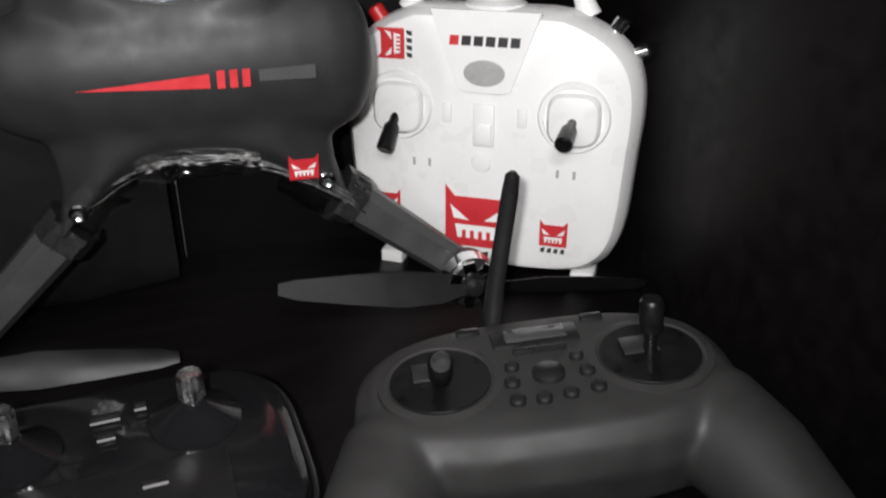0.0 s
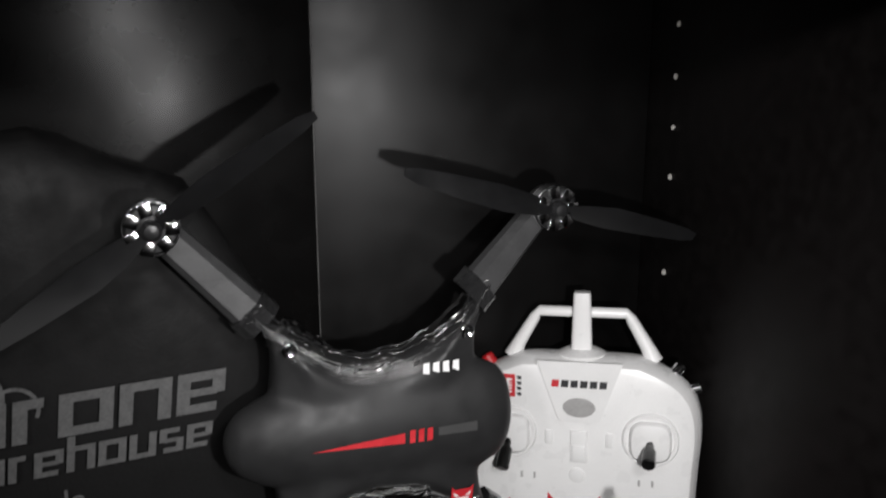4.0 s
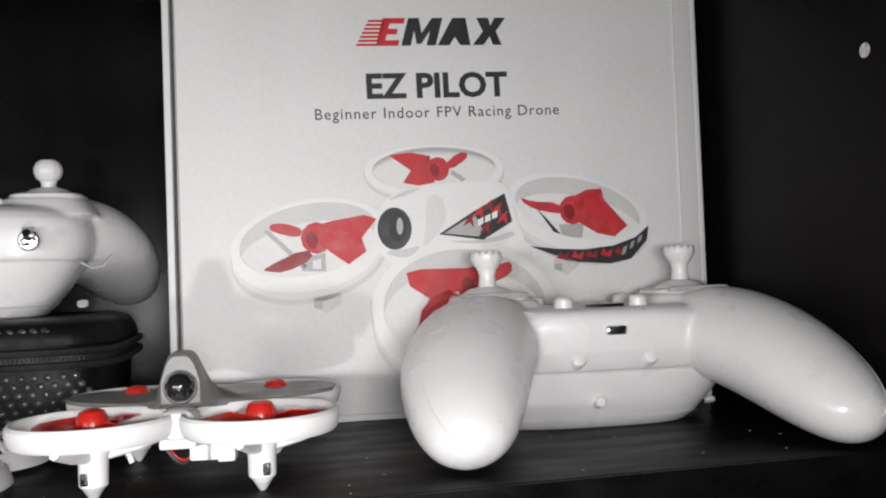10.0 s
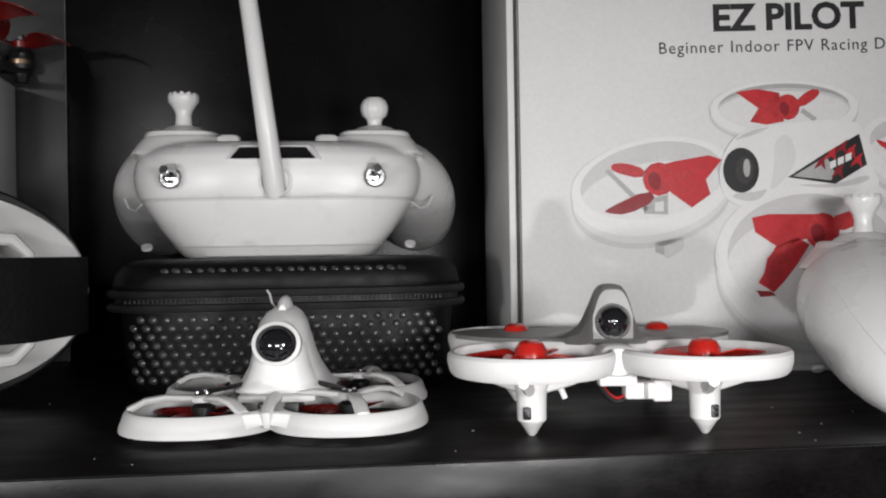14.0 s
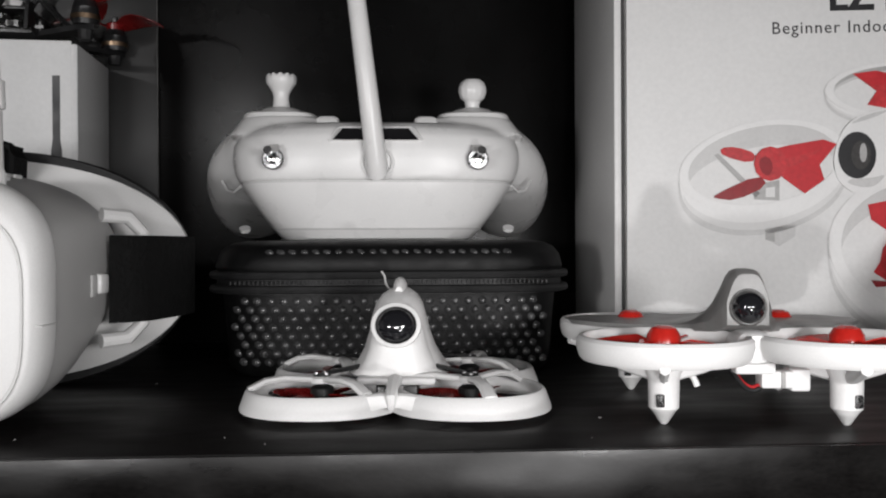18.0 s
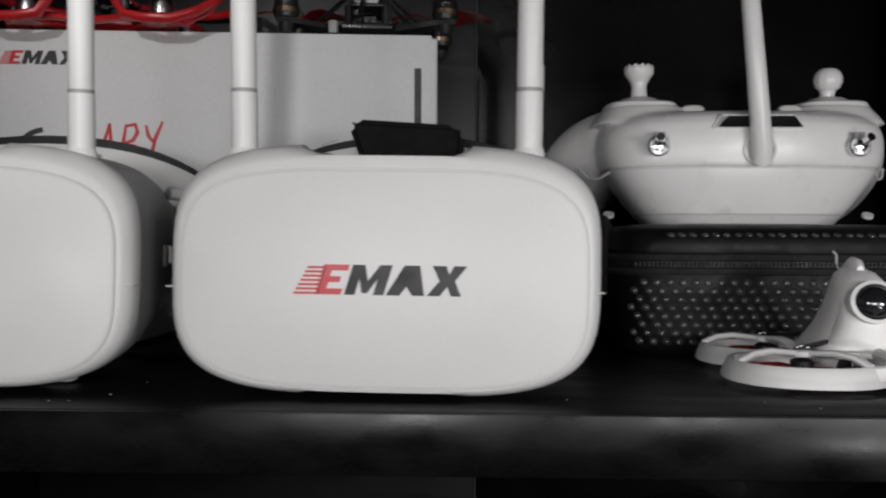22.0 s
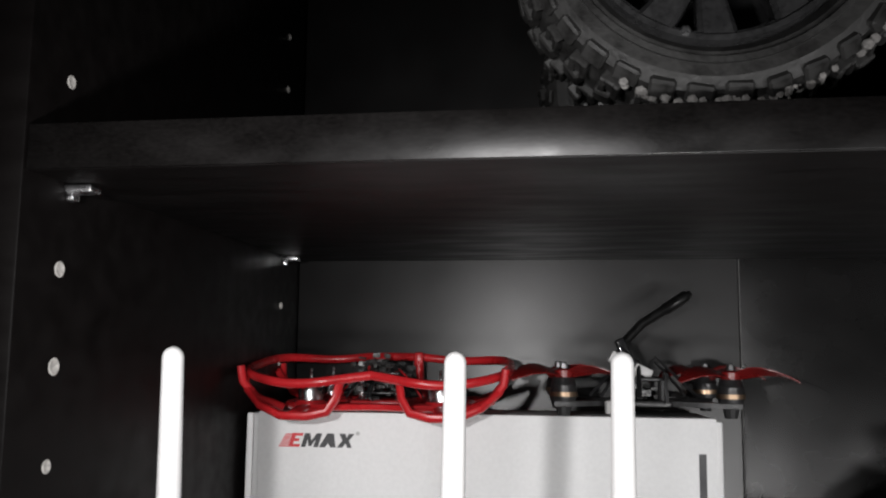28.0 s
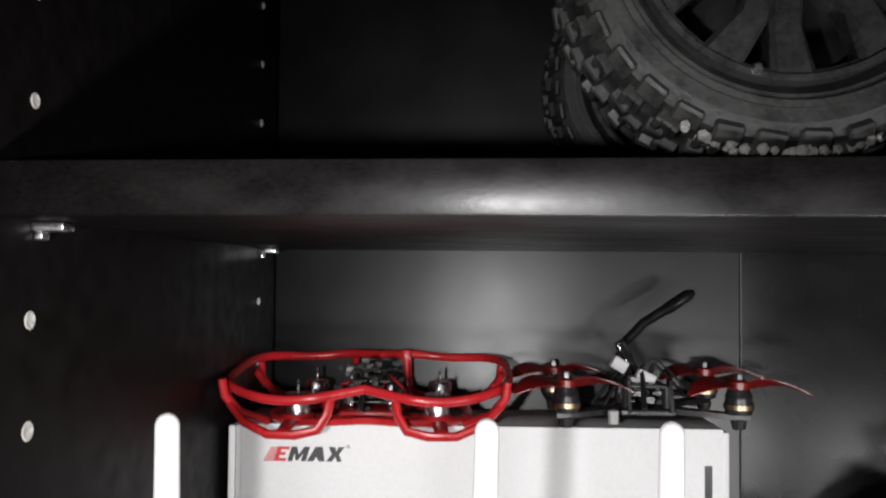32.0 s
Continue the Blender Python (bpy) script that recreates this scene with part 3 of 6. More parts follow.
def brush(pts, wide, name="printed_red_stroke"):
    """A brushed stroke along points, thinner at its ends."""
    a, b = [], []
    for i, (px, pz) in enumerate(pts):
        (x0, z0), (x1, z1) = pts[max(0, i - 1)], pts[min(len(pts) - 1, i + 1)]
        ln = math.hypot(x1 - x0, z1 - z0)
        nx, nz, w = -(z1 - z0) / ln, (x1 - x0) / ln, wide * (0.6 if i in (0, len(pts) - 1) else 1.0)
        a.append((px + nx * w, pz + nz * w))
        b.append((px - nx * w, pz - nz * w))
    bm = bmesh.new()
    rows = [[bm.verts.new((u, -0.0003, v)) for u, v in side] for side in (a, b)]
    for i in range(len(pts) - 1):
        bm.faces.new((rows[0][i], rows[0][i + 1], rows[1][i + 1], rows[1][i]))
    part(name, bm, REDINK, baby_box, smooth=0, m=P2)


BEE = (((0, 0), (0.05, 0.5), (0.12, 1.0)), ((0.12, 0.95), (0.45, 1.0), (0.55, 0.80), (0.40, 0.60), (0.08, 0.52)), ((0.08, 0.52), (0.50, 0.45), (0.58, 0.22), (0.40, 0.02), (0.0, 0.0)))
AYE = (((0, 0), (0.18, 0.5), (0.36, 1.05)), ((0.36, 1.05), (0.46, 0.5), (0.58, 0.0)), ((0.10, 0.36), (0.30, 0.40), (0.54, 0.36)))
WYE = (((0, 0.95), (0.10, 0.70), (0.30, 0.52)), ((0.60, 1.05), (0.36, 0.60), (0.20, -0.08)))
for k, strokes in enumerate((BEE, AYE, BEE, WYE)):
    for st in strokes:
        brush([(0.0535 + 0.0114 * k + 0.0135 * u + 0.0012 * v, 0.0850 + 0.0200 * v + 0.0006 * k) for u, v in st], 0.00100)
for r, a0, a1 in ((0.018, 1.7, 3.0), (0.010, 1.0, 3.3), (0.0055, 0.0, 3.1)):
    pts = [(0.0405 + k * r * math.cos(a), 0.0865 + k * r * math.sin(a)) for k, seq in ((1.0, range(9)), (0.86, range(8, -1, -1))) for a in [a0 + (a1 - a0) * i / 8 for i in seq]]
    flat(pts, INK, baby_box, P2, "printed_arc", 0.0001)
flat([(0.2225, 0.1360), (0.2260, 0.1360), (0.2260, 0.1050), (0.2268, 0.1000), (0.2268, 0.0930), (0.2250, 0.0930), (0.2250, 0.0900), (0.2238, 0.0900), (0.2238, 0.0930), (0.2218, 0.0930), (0.2218, 0.1000), (0.2225, 0.1050)], INK, baby_box, P2, "printed_aerial")
for k in range(10):
    z = 0.0880 + 0.010 * math.sin(k * 0.5)
    flat([(0.168 + 0.0040 * k, z), (0.172 + 0.0040 * k, z + 0.0012), (0.172 + 0.0040 * k, z + 0.0016), (0.168 + 0.0040 * k, z + 0.0005)], MIDINK, baby_box, P2, "printed_sketch_line")

# ---- video goggles ----
FACEWHITE = surf("white_matt_face", (0.78, 0.775, 0.77), 0.50, var=0.04, scale=40, bump=0.03, fine=1600, spread=0.05)
def goggle_ring(y, hx, hz, cz, notch, p=3.6, n=72):
    out = []
    for v in oval(0, y, cz, hx, hz, n, p, "xz"):
        k = max(0.0, min(1.0, (0.024 - abs(v.x)) / 0.008))
        v.z -= math.copysign(notch * k, v.z - cz) * (1.0 if v.z > cz else 0.5)
        out.append(v)
    return out


def aerial(parent, foot, tip, clip):
    """A jointed rod aerial from its ribbed foot to its tip: foot, short joint, tapered mast with a round end."""
    foot, tip = Vector(foot), Vector(tip)
    tall = (tip - foot).length
    m = Matrix.Translation(foot) @ (tip - foot).to_track_quat("Z", "Y").to_matrix().to_4x4()
    a = part("aerial", tube(bmesh.new(), [(0, 0, z) for z in (0.0265, 0.028, 0.060, tall - 0.0032, tall - 0.0018, tall - 0.0007, tall)], [0.0036, 0.0040, 0.0039, 0.0034, 0.0030, 0.0021, 0.0006], 20), SATIN, parent, "slim white rod aerial", m=m)
    bm = bmesh.new()
    n = 40
    loft(bm, [[Vector(((r - (0.00025 if i % 2 else 0)) * math.cos(2 * math.pi * i / n), (r - (0.00025 if i % 2 else 0)) * math.sin(2 * math.pi * i / n), h)) for i in range(n)] for r, h in ((0.0036, -0.002), (0.0047, -0.001), (0.0048, 0.0070), (0.0043, 0.0085))])
    part("ribbed_foot", bm, SATIN, a)
    part("joint", tube(bmesh.new(), [(0, 0, 0.008), (0, 0, 0.0085), (0, 0, 0.0255), (0, 0, 0.0260)], [0.0038, 0.0042, 0.0042, 0.0038], 18), SATIN, a)
    part("joint_gap", hoop(bmesh.new(), 0, 0, 0.0040, 0.0030, 0.0257, 0.0269, 18), MIDINK, a)
    part("hinge_clip", box(bmesh.new(), clip * 0.0032, 0.0018, 0.0300, 0.0022, 0.0030, 0.0085, 0.0006), WHITE, a)
    return a


def goggles(m, label, strap_up, rods):
    t = thing("video_goggles", m, label, "goggles", "pair of goggles on the shelf")
    cz = 0.0365
    rings = [goggle_ring(y, hx * 0.996, hz + 0.0016, z + 0.0016, k * 1.3, 3.8) for y, hx, hz, z, k in ((0.0006, 0.0612, 0.0320, 0.0358, 0.0), (0.0014, 0.0624, 0.0334, 0.0360, 0.0), (0.0040, 0.0642, 0.0352, 0.0366, 0.0030), (0.0070, 0.0648, 0.0361, 0.0372, 0.0056), (0.0110, 0.0649, 0.0363, 0.0374, 0.0070), (0.0130, 0.0645, 0.0359, 0.0374, 0.0070))]
    bez = part("bezel", loft(bmesh.new(), rings), SATIN, t)
    for s in (-1, 1):
        part("bezel_joint", box(bmesh.new(), s * 0.0640, 0.0070, 0.0330, 0.0022, 0.0110, 0.0004, 0.0001), PALEINK, bez)
    rings = [oval(0, y, 0.0362, hx * 0.996, hz + 0.0008, 72, 3.8, "xz") for y, hx, hz in ((0.0020, 0.0602, 0.0314), (-0.0002, 0.0600, 0.0312), (-0.0008, 0.0588, 0.0302))]
    part("front_plate", loft(bmesh.new(), rings), FACEWHITE, t)
    rings = [oval(0, 0.0004, 0.0362, 0.0604, 0.0327, 72, 3.8, "xz"), oval(0, -0.0001, 0.0362, 0.0604, 0.0327, 72, 3.8, "xz")]
    part("plate_gap", loft(bmesh.new(), rings), PALEINK, t)
    # body: full behind the bezel, rising and narrowing to the back
    rings = [goggle_ring(y, hx, hz, z, k * 1.5, p) for y, hx, hz, z, k, p in ((0.0115, 0.0636, 0.0350, 0.0374, 0.0066, 4.0), (0.0200, 0.0640, 0.0356, 0.0382, 0.0060, 4.0), (0.030, 0.0640, 0.0360, 0.0398, 0.0050, 3.9), (0.042, 0.0634, 0.0358, 0.0420, 0.0040, 3.7), (0.056, 0.0622, 0.0346, 0.0445, 0.0030, 3.4), (0.070, 0.0604, 0.0326, 0.0465, 0.0020, 3.1), (0.084, 0.0580, 0.0300, 0.0478, 0.001, 2.8), (0.0945, 0.0550, 0.0270, 0.0484, 0.0, 2.6))]
    part("body", loft(bmesh.new(), rings), GOGGLE_BODY, t)
    # face shield: a bowed oval plate with a foam rim
    fl = []
    for grow, dy in ((0.60, -0.006), (0.80, -0.003), (1.0, 0.004), (1.0, 0.0065), (0.80, 0.000), (0.60, -0.003)):
        fl.append([v + Vector((0, 0.0020 * (v.x / 0.03) ** 2 + 0.096 + dy, 0)) for v in oval(0, 0, cz + 0.0085, 0.0780 * grow, 0.0425 * grow, 64, 2.3, "xz")])
    part("face_shield", loft(bmesh.new(), fl, ends=True), SATIN, t)
    fl = []
    for grow, dy in ((0.70, 0.003), (1.0, 0.0068), (1.012, 0.0090), (0.98, 0.014), (0.70, 0.012)):
        fl.append([v + Vector((0, 0.0020 * (v.x / 0.03) ** 2 + 0.096 + dy, 0)) for v in oval(0, 0, cz + 0.0085, 0.0762 * grow, 0.0460 * grow, 56, 2.3, "xz")])
    part("foam_rim", loft(bmesh.new(), fl, ends=True), RUBBER, t, "black foam edge")
    ELASTIC = surf("black_elastic", (0.005, 0.005, 0.005), 0.75, var=0.3, scale=300, bump=0.3, spec=0.15)
    for s in (-1, 1):
        # strap bar moulded on the body's flank, and the elastic that runs back from it
        bar = tube(bmesh.new(), [(s * 0.0590, 0.0640, cz + 0.0290), (s * 0.0660, 0.0700, cz + 0.0285), (s * 0.0700, 0.0740, cz + 0.0230), (s * 0.0706, 0.0745, cz + 0.0070), (s * 0.0700, 0.0740, cz - 0.0090), (s * 0.0660, 0.0700, cz - 0.0140), (s * 0.0590, 0.0640, cz - 0.0145)], [0.0026, 0.0026, 0.0024, 0.0022, 0.0024, 0.0026, 0.0026], 10)
        part("strap_bar", bar, SATIN, t)
        band = loft(bmesh.new(), [[Vector((s * x, y, cz + 0.0070 + h)) for y, h in ((y0 - 0.0008, -0.0150), (y0 - 0.0008, 0.0150), (y0 + 0.0012, 0.0150), (y0 + 0.0012, -0.0150))] for x, y0 in ((0.0630, 0.0610), (0.0690, 0.0650), (0.0742, 0.0720), (0.0762, 0.0820), (0.0790, 0.0960), (0.0800, 0.1080), (0.0760, 0.1190))])
        part("strap", band, ELASTIC, t, "wide black elastic strap", smooth=60)
        part("side_port", box(bmesh.new(), s * 0.0630, 0.0500, cz + 0.0060, 0.0050, 0.0076, 0.0068, 0.0012), WHITE, t)
        part("port_ramp", box(bmesh.new(), s * 0.0628, 0.0445, cz + 0.0055, 0.0030, 0.0050, 0.0080, 0.0012), GOGGLE_BODY, t)
        # vents as white bars: the light they catch is put into the colour
        for k in range(4):
            for j in range(2):
                part("lit_vent_slot", box(bmesh.new(), s * (0.0320 + 0.0026 * k + 0.0006 * j), 0.0350 + 0.0070 * j, 0.0764 + 0.0012 * j - 0.0003 * k, 0.0011, 0.0052, 0.0012, 0.0003, seg=1), WHITE, t)
        part("foot_pad", box(bmesh.new(), s * 0.0330, 0.0300, 0.0016, 0.0110, 0.0070, 0.0032, 0.0010), WHITE, t)
    # module slot at the top
    frame_ = part("slot_frame", box(bmesh.new(), 0.0, 0.088, cz + 0.0430, 0.0310, 0.0044, 0.0105, 0.0012), SATIN, t)
    if not strap_up:
        part("slot_window", box(bmesh.new(), 0.0, 0.0856, cz + 0.0440, 0.0235, 0.0016, 0.0040, 0.0006), MIDINK, frame_, "grey module slot")
        loop = glide([(0.0716, 0.0800, cz - 0.0040), (0.0740, 0.0760, cz - 0.0180), (0.0800, 0.0740, cz - 0.0280), (0.0880, 0.0780, cz - 0.0240), (0.0900, 0.0860, cz - 0.0080)], 5)
        part("strap_tail", tube(bmesh.new(), loop, 0.0024, 8, flat=2.0), ELASTIC, t, "looped black strap tail")
    else:
        bm = loft(bmesh.new(), [[Vector((-0.0195 + d, 0.0800 + y, z)) for d, z in ((0.004, 0.070), (0.040, 0.069), (0.0410, 0.0895), (0.0375, 0.0930), (-0.0010, 0.0950), (-0.0040, 0.0925))] for y in (0.0, 0.016)])
        bmesh.ops.bevel(bm, geom=bm.edges[:], offset=0.0024, segments=3, affect="EDGES")
        part("folded_strap", bm, ELASTIC, t, "folded black elastic strap")
    inv = m.inverted()
    for foot, tip, clip in rods:
        aerial(t, inv @ Vector(foot), inv @ Vector(tip), clip)
    mark(t, pose(-0.0262, -0.0009, cz - 0.0050), 0.0500, 0.0088, red=GOGRED)
    return t


GOGRED = surf("faded_red_ink", (0.60, 0.075, 0.085), 0.5, var=0.12, scale=100)

goggles(pose(0.0862, 0.0142, 0.0012, -0.6, 0.6, 4.5), "white video goggles with two rod aerials beside a panel", False, (((0.0405, 0.0285, 0.0690), (0.0437, 0.0180, 0.1838), 1), ((0.1298, 0.0345, 0.0680), (0.1322, 0.0262, 0.1832), -1)))
goggles(pose(0.2274, 0.0152, 0.0, 0, 0.6, -1.0), "white video goggles with folded black strap and two aerials", True, (((0.1826, 0.0325, 0.0680), (0.1825, 0.0268, 0.1836), -1), ((0.2715, 0.0320, 0.0680), (0.2722, 0.0250, 0.1828), 1)))


# ---- white gamepad-style transmitters ----
def stick(parent, x, y, z, cup, lean=(0, 0)):
    """A white thumb stick: a domed boot, a waisted stem and a wide cap with a notched rim; without cup it has a round ball."""
    part("stick_boot", lathe(bmesh.new(), [(0.0125, -0.0020), (0.0118, 0.0004), (0.0085, 0.0026), (0.0045, 0.0036)], 32), SATIN, parent, m=pose(x, y, z))
    prof = [(0.0044, 0.001), (0.0038, 0.0060), (0.0036, 0.0085), (0.0042, 0.0110)] if cup else [(0.0040, 0.001), (0.0034, 0.0050), (0.0040, 0.0072)]
    base = part("stick", lathe(bmesh.new(), prof, 24), WHITE, parent, m=pose(x, y, z, lean[0], lean[1], 0))
    n = 48
    bm = bmesh.new()
    prof = ((0.0042, 0.0108), (0.0056, 0.0132), (0.0070, 0.0152), (0.0072, 0.0176), (0.0066, 0.0192), (0.0040, 0.0186)) if cup else ((0.0038, 0.0068), (0.0058, 0.0084), (0.0067, 0.0112), (0.0066, 0.0134), (0.0056, 0.0158), (0.0034, 0.0174))
    notch = (0, 0, 0, 0.03, 0.06, 0.05) if cup else (0, 0.02, 0.04, 0.02, 0, 0)
    loft(bm, [[Vector(((r * (1.0 - (c if (i // 2) % 2 else 0))) * math.cos(2 * math.pi * i / n), (r * (1.0 - (c if (i // 2) % 2 else 0))) * math.sin(2 * math.pi * i / n), h - (0.0007 if cup and j > 3 and (i // 2) % 2 else 0))) for i in range(n)] for j, ((r, h), c) in enumerate(zip(prof, notch))])
    part("stick_cap", bm, WHITE, base, "ribbed white stick cap")


def gamepad(m, label, ball):
    t = thing("drone_transmitter", m, label, "transmitter", "white drone transmitters")
    rows = [oval(0, cy, z, hx, hy, 64, p) for z, hx, hy, cy, p in ((0.0, 0.0415, 0.0200, 0.008, 3.0), (0.0010, 0.0440, 0.0225, 0.008, 3.0), (0.0050, 0.0478, 0.0255, 0.007, 3.1), (0.0120, 0.0532, 0.0292, 0.006, 3.2), (0.0200, 0.0588, 0.0326, 0.0055, 3.3), (0.0252, 0.0622, 0.0342, 0.005, 3.3))]
    part("lower_shell", loft(bmesh.new(), rows), WHITE, t)
    rows = [oval(0, cy, z, hx, hy, 64, 3.2) for z, hx, hy, cy in ((0.0047, 0.0478, 0.0255, 0.0070), (0.0055, 0.0484, 0.0259, 0.0070))]
    part("base_seam", loft(bmesh.new(), rows), PALEINK, t)
    rows = [oval(0, cy, z, hx, hy, 64, 3.3) for z, hx, hy, cy in ((0.0250, 0.0618, 0.0340, 0.005), (0.0262, 0.0620, 0.0342, 0.005))]
    part("shell_seam", loft(bmesh.new(), rows), SHADEINK, t, "thin grey seam round the shell")
    bm = bmesh.new()
    rows = [oval(0, cy, z, hx, hy, 64, p) for z, hx, hy, cy, p in ((0.0260, 0.0630, 0.0346, 0.005, 3.3), (0.0300, 0.0650, 0.0364, 0.0040, 3.2), (0.0350, 0.0664, 0.0380, 0.0030, 3.1), (0.0410, 0.0664, 0.0386, 0.0026, 3.0), (0.0455, 0.0650, 0.0384, 0.0020, 3.0), (0.0490, 0.0620, 0.0370, 0.0010, 2.9), (0.0515, 0.0570, 0.0340, 0.000, 2.8), (0.0528, 0.0500, 0.0290, -0.001, 2.8))]
    loft(bm, rows)
    for s in (-1, 1):
        # raised deck under each stick
        loft(bm, [oval(s * 0.0440, 0.0005, z, hx, hy, 40, 3.0) for z, hx, hy in ((0.0480, 0.0250, 0.0265), (0.0530, 0.0215, 0.0230), (0.0562, 0.0192, 0.0205), (0.0572, 0.0176, 0.0190))])
    seams = []
    for s in (-1, 1):
        # grip, swept forward and down, moulded in one with the shell
        pts = [(0.030, 0.004, 0.0390), (0.042, -0.006, 0.0402), (0.0530, -0.018, 0.0394), (0.0602, -0.034, 0.0352), (0.0652, -0.051, 0.0290), (0.0684, -0.068, 0.0214), (0.0702, -0.0825, 0.0150), (0.0712, -0.0920, 0.0114), (0.0716, -0.0962, 0.0098)]
        rad = [0.0170, 0.0230, 0.0258, 0.0266, 0.0254, 0.0224, 0.0178, 0.0116, 0.0032]
        full = glide([(s * x, y, z, q) for (x, y, z), q in zip(pts, rad)], 5)
        g = tube(bmesh.new(), [p[:3] for p in full], [p[3] for p in full], 28, flat=0.79)
        co = [v.co.copy() for v in g.verts]
        rings = [co[28 * k:28 * k + 28] for k in range(len(full))]
        mid = sum(rings[18], Vector()) / 28
        best = max(range(28), key=lambda k: (rings[18][k] - mid).normalized().dot(Vector((s * 0.80, -0.10, 0.55))))
        seams.append([rings[k][best].lerp(sum(rings[k], Vector()) / 28, 0.022) for k in range(9, 39)])
        me = bpy.data.meshes.new("grip")
        g.to_mesh(me)
        g.free()
        bm.from_mesh(me)
        bpy.data.meshes.remove(me)
    soften(part("upper_shell", bm, WHITE, t), 0.0012, 7)
    for line in seams:
        part("grip_seam", tube(bmesh.new(), line, 0.00050, 6), WHITE, t)
    # thin ridge round the top panel, dipping between the decks
    edge = glide([(-0.0600, -0.012, 0.0505), (-0.0500, -0.0250, 0.0530), (-0.0340, -0.0300, 0.0512), (-0.0150, -0.0318, 0.0496), (0.0, -0.0322, 0.0492), (0.0150, -0.0318, 0.0496), (0.0340, -0.0300, 0.0512), (0.0500, -0.0250, 0.0530), (0.0600, -0.012, 0.0505)], 5)
    part("panel_ridge", tube(bmesh.new(), edge, 0.0007, 6), WHITE, t)
    for s in (-1, 1):
        top = part("stick_deck", loft(bmesh.new(), [oval(s * 0.0450, 0.0010, z, hx, hy, 48, 3.2) for z, hx, hy in ((0.0540, 0.0185, 0.0200), (0.0584, 0.0168, 0.0184), (0.0592, 0.0156, 0.0172))]), WHITE, t)
        part("deck_lip", loft(bmesh.new(), [oval(s * 0.0450, -0.0172, z, hx, 0.0022, 24, 3.0) for z, hx in ((0.0575, 0.0140), (0.0597, 0.0136), (0.0601, 0.0120))]), MIDINK, top, "grey printed lip of the stick deck")
        stick(t, s * 0.0452, 0.0025, 0.0592, ball != s, (-7 if ball == s else 0, 0))
        # shoulder blocks between the decks
        part("trim_button", lathe(bmesh.new(), [(0.0042, -0.003), (0.0040, 0.0034), (0.0030, 0.0046)], 20), WHITE, t, m=pose(s * 0.0165, -0.0185, 0.0525))
        part("trim_switch", loft(bmesh.new(), [oval(s * 0.0225, 0.0150, z, hx, hy, 24, 3.0) for z, hx, hy in ((0.0520, 0.0062, 0.0040), (0.0560, 0.0052, 0.0032), (0.0568, 0.0040, 0.0024))]), WHITE, t)
        # toggle switches on the far side
        sw = part("toggle_switch", lathe(bmesh.new(), [(0.0046, -0.002), (0.0047, 0.0014), (0.0040, 0.0020), (0.0034, 0.0020), (0.0033, 0.0010)], 22), STEEL, t, "bright metal toggle switch", m=pose(s * 0.0440, 0.0405, 0.0350, -90, 0, 0))
        part("switch_nut", lathe(bmesh.new(), [(0.0030, 0.0006), (0.0028, 0.0034), (0.0016, 0.0038)], 6), CHROME, sw)
        part("lever", tube(bmesh.new(), [(0, 0, 0.002), (0.0006 * s, -0.0016, 0.0060), (0.0010 * s, -0.0030, 0.0098)], [0.0010, 0.0013, 0.0019], 10), CHROME, sw)
        part("switch_slot", box(bmesh.new(), s * -0.0004, -0.0046, 0.0016, 0.0044, 0.0030, 0.0010, 0.0003), MIDINK, sw)
        part("screw_post", lathe(bmesh.new(), [(0.0036, -0.004), (0.0034, 0.0006), (0.0026, 0.0024), (0.0006, 0.0030)], 16), WHITE, t, m=pose(s * 0.0153, -0.0322, 0.0315, 72, 0, 0))
        part("grip_rib", tube(bmesh.new(), [(s * 0.0618, 0.0170, 0.0250), (s * 0.0655, 0.0120, 0.0225), (s * 0.0700, 0.0060, 0.0235), (s * 0.0735, 0.0, 0.0285)], 0.0006, 6), WHITE, t)
        part("grip_screw", lathe(bmesh.new(), [(0.0026, 0.0), (0.0026, 0.0014), (0.0018, 0.0018)], 12), WHITE, t, m=pose(s * 0.0610, 0.012, 0.0060, 150, 0, 0))
    part("back_screw_post", lathe(bmesh.new(), [(0.0024, -0.004), (0.0023, 0.0016), (0.0014, 0.0024)], 14), WHITE, t, m=pose(-0.0045, -0.0262, 0.0130, 76, 0, 0))
    port = part("charging_port", box(bmesh.new(), 0.0, -0.0360, 0.0436, 0.0090, 0.0040, 0.0040, 0.0012), STEEL, t, "metal charging port")
    part("port_mouth", box(bmesh.new(), 0.0, -0.0376, 0.0436, 0.0066, 0.0012, 0.0022, 0.0006), BLACK, port)
    bm = bmesh.new()
    for k in range(8):
        for j in range(2):
            box(bm, -0.0050 + 0.0018 * k, -0.0352 + 0.0020 * j, 0.0474 + 0.0010 * j, 0.0010, 0.0010, 0.0008, 0.0002, seg=1)
    part("speaker_holes", bm, WHITEINK, t)
    part("deck_slit", box(bmesh.new(), 0.0, -0.0230, 0.0532, 0.0170, 0.0016, 0.0016, 0.0004), STICKBLACK, t, "thin dark slit of the display")
    # hood and dark window on the aerial side
    hood = loft(bmesh.new(), [[Vector((x, y, z)) for x, y, z in ((-0.0215, 0.0395, 0.0425), (0.0215, 0.0395, 0.0425), (0.0165, 0.0375, 0.0500), (-0.0165, 0.0375, 0.0500))], [Vector((x, y, z)) for x, y, z in ((-0.0205, 0.0425, 0.0428), (0.0205, 0.0425, 0.0428), (0.0160, 0.0405, 0.0490), (-0.0160, 0.0405, 0.0490))]])
    bmesh.ops.bevel(hood, geom=hood.edges[:], offset=0.0008, segments=2, affect="EDGES")
    part("window_hood", hood, WHITE, t)
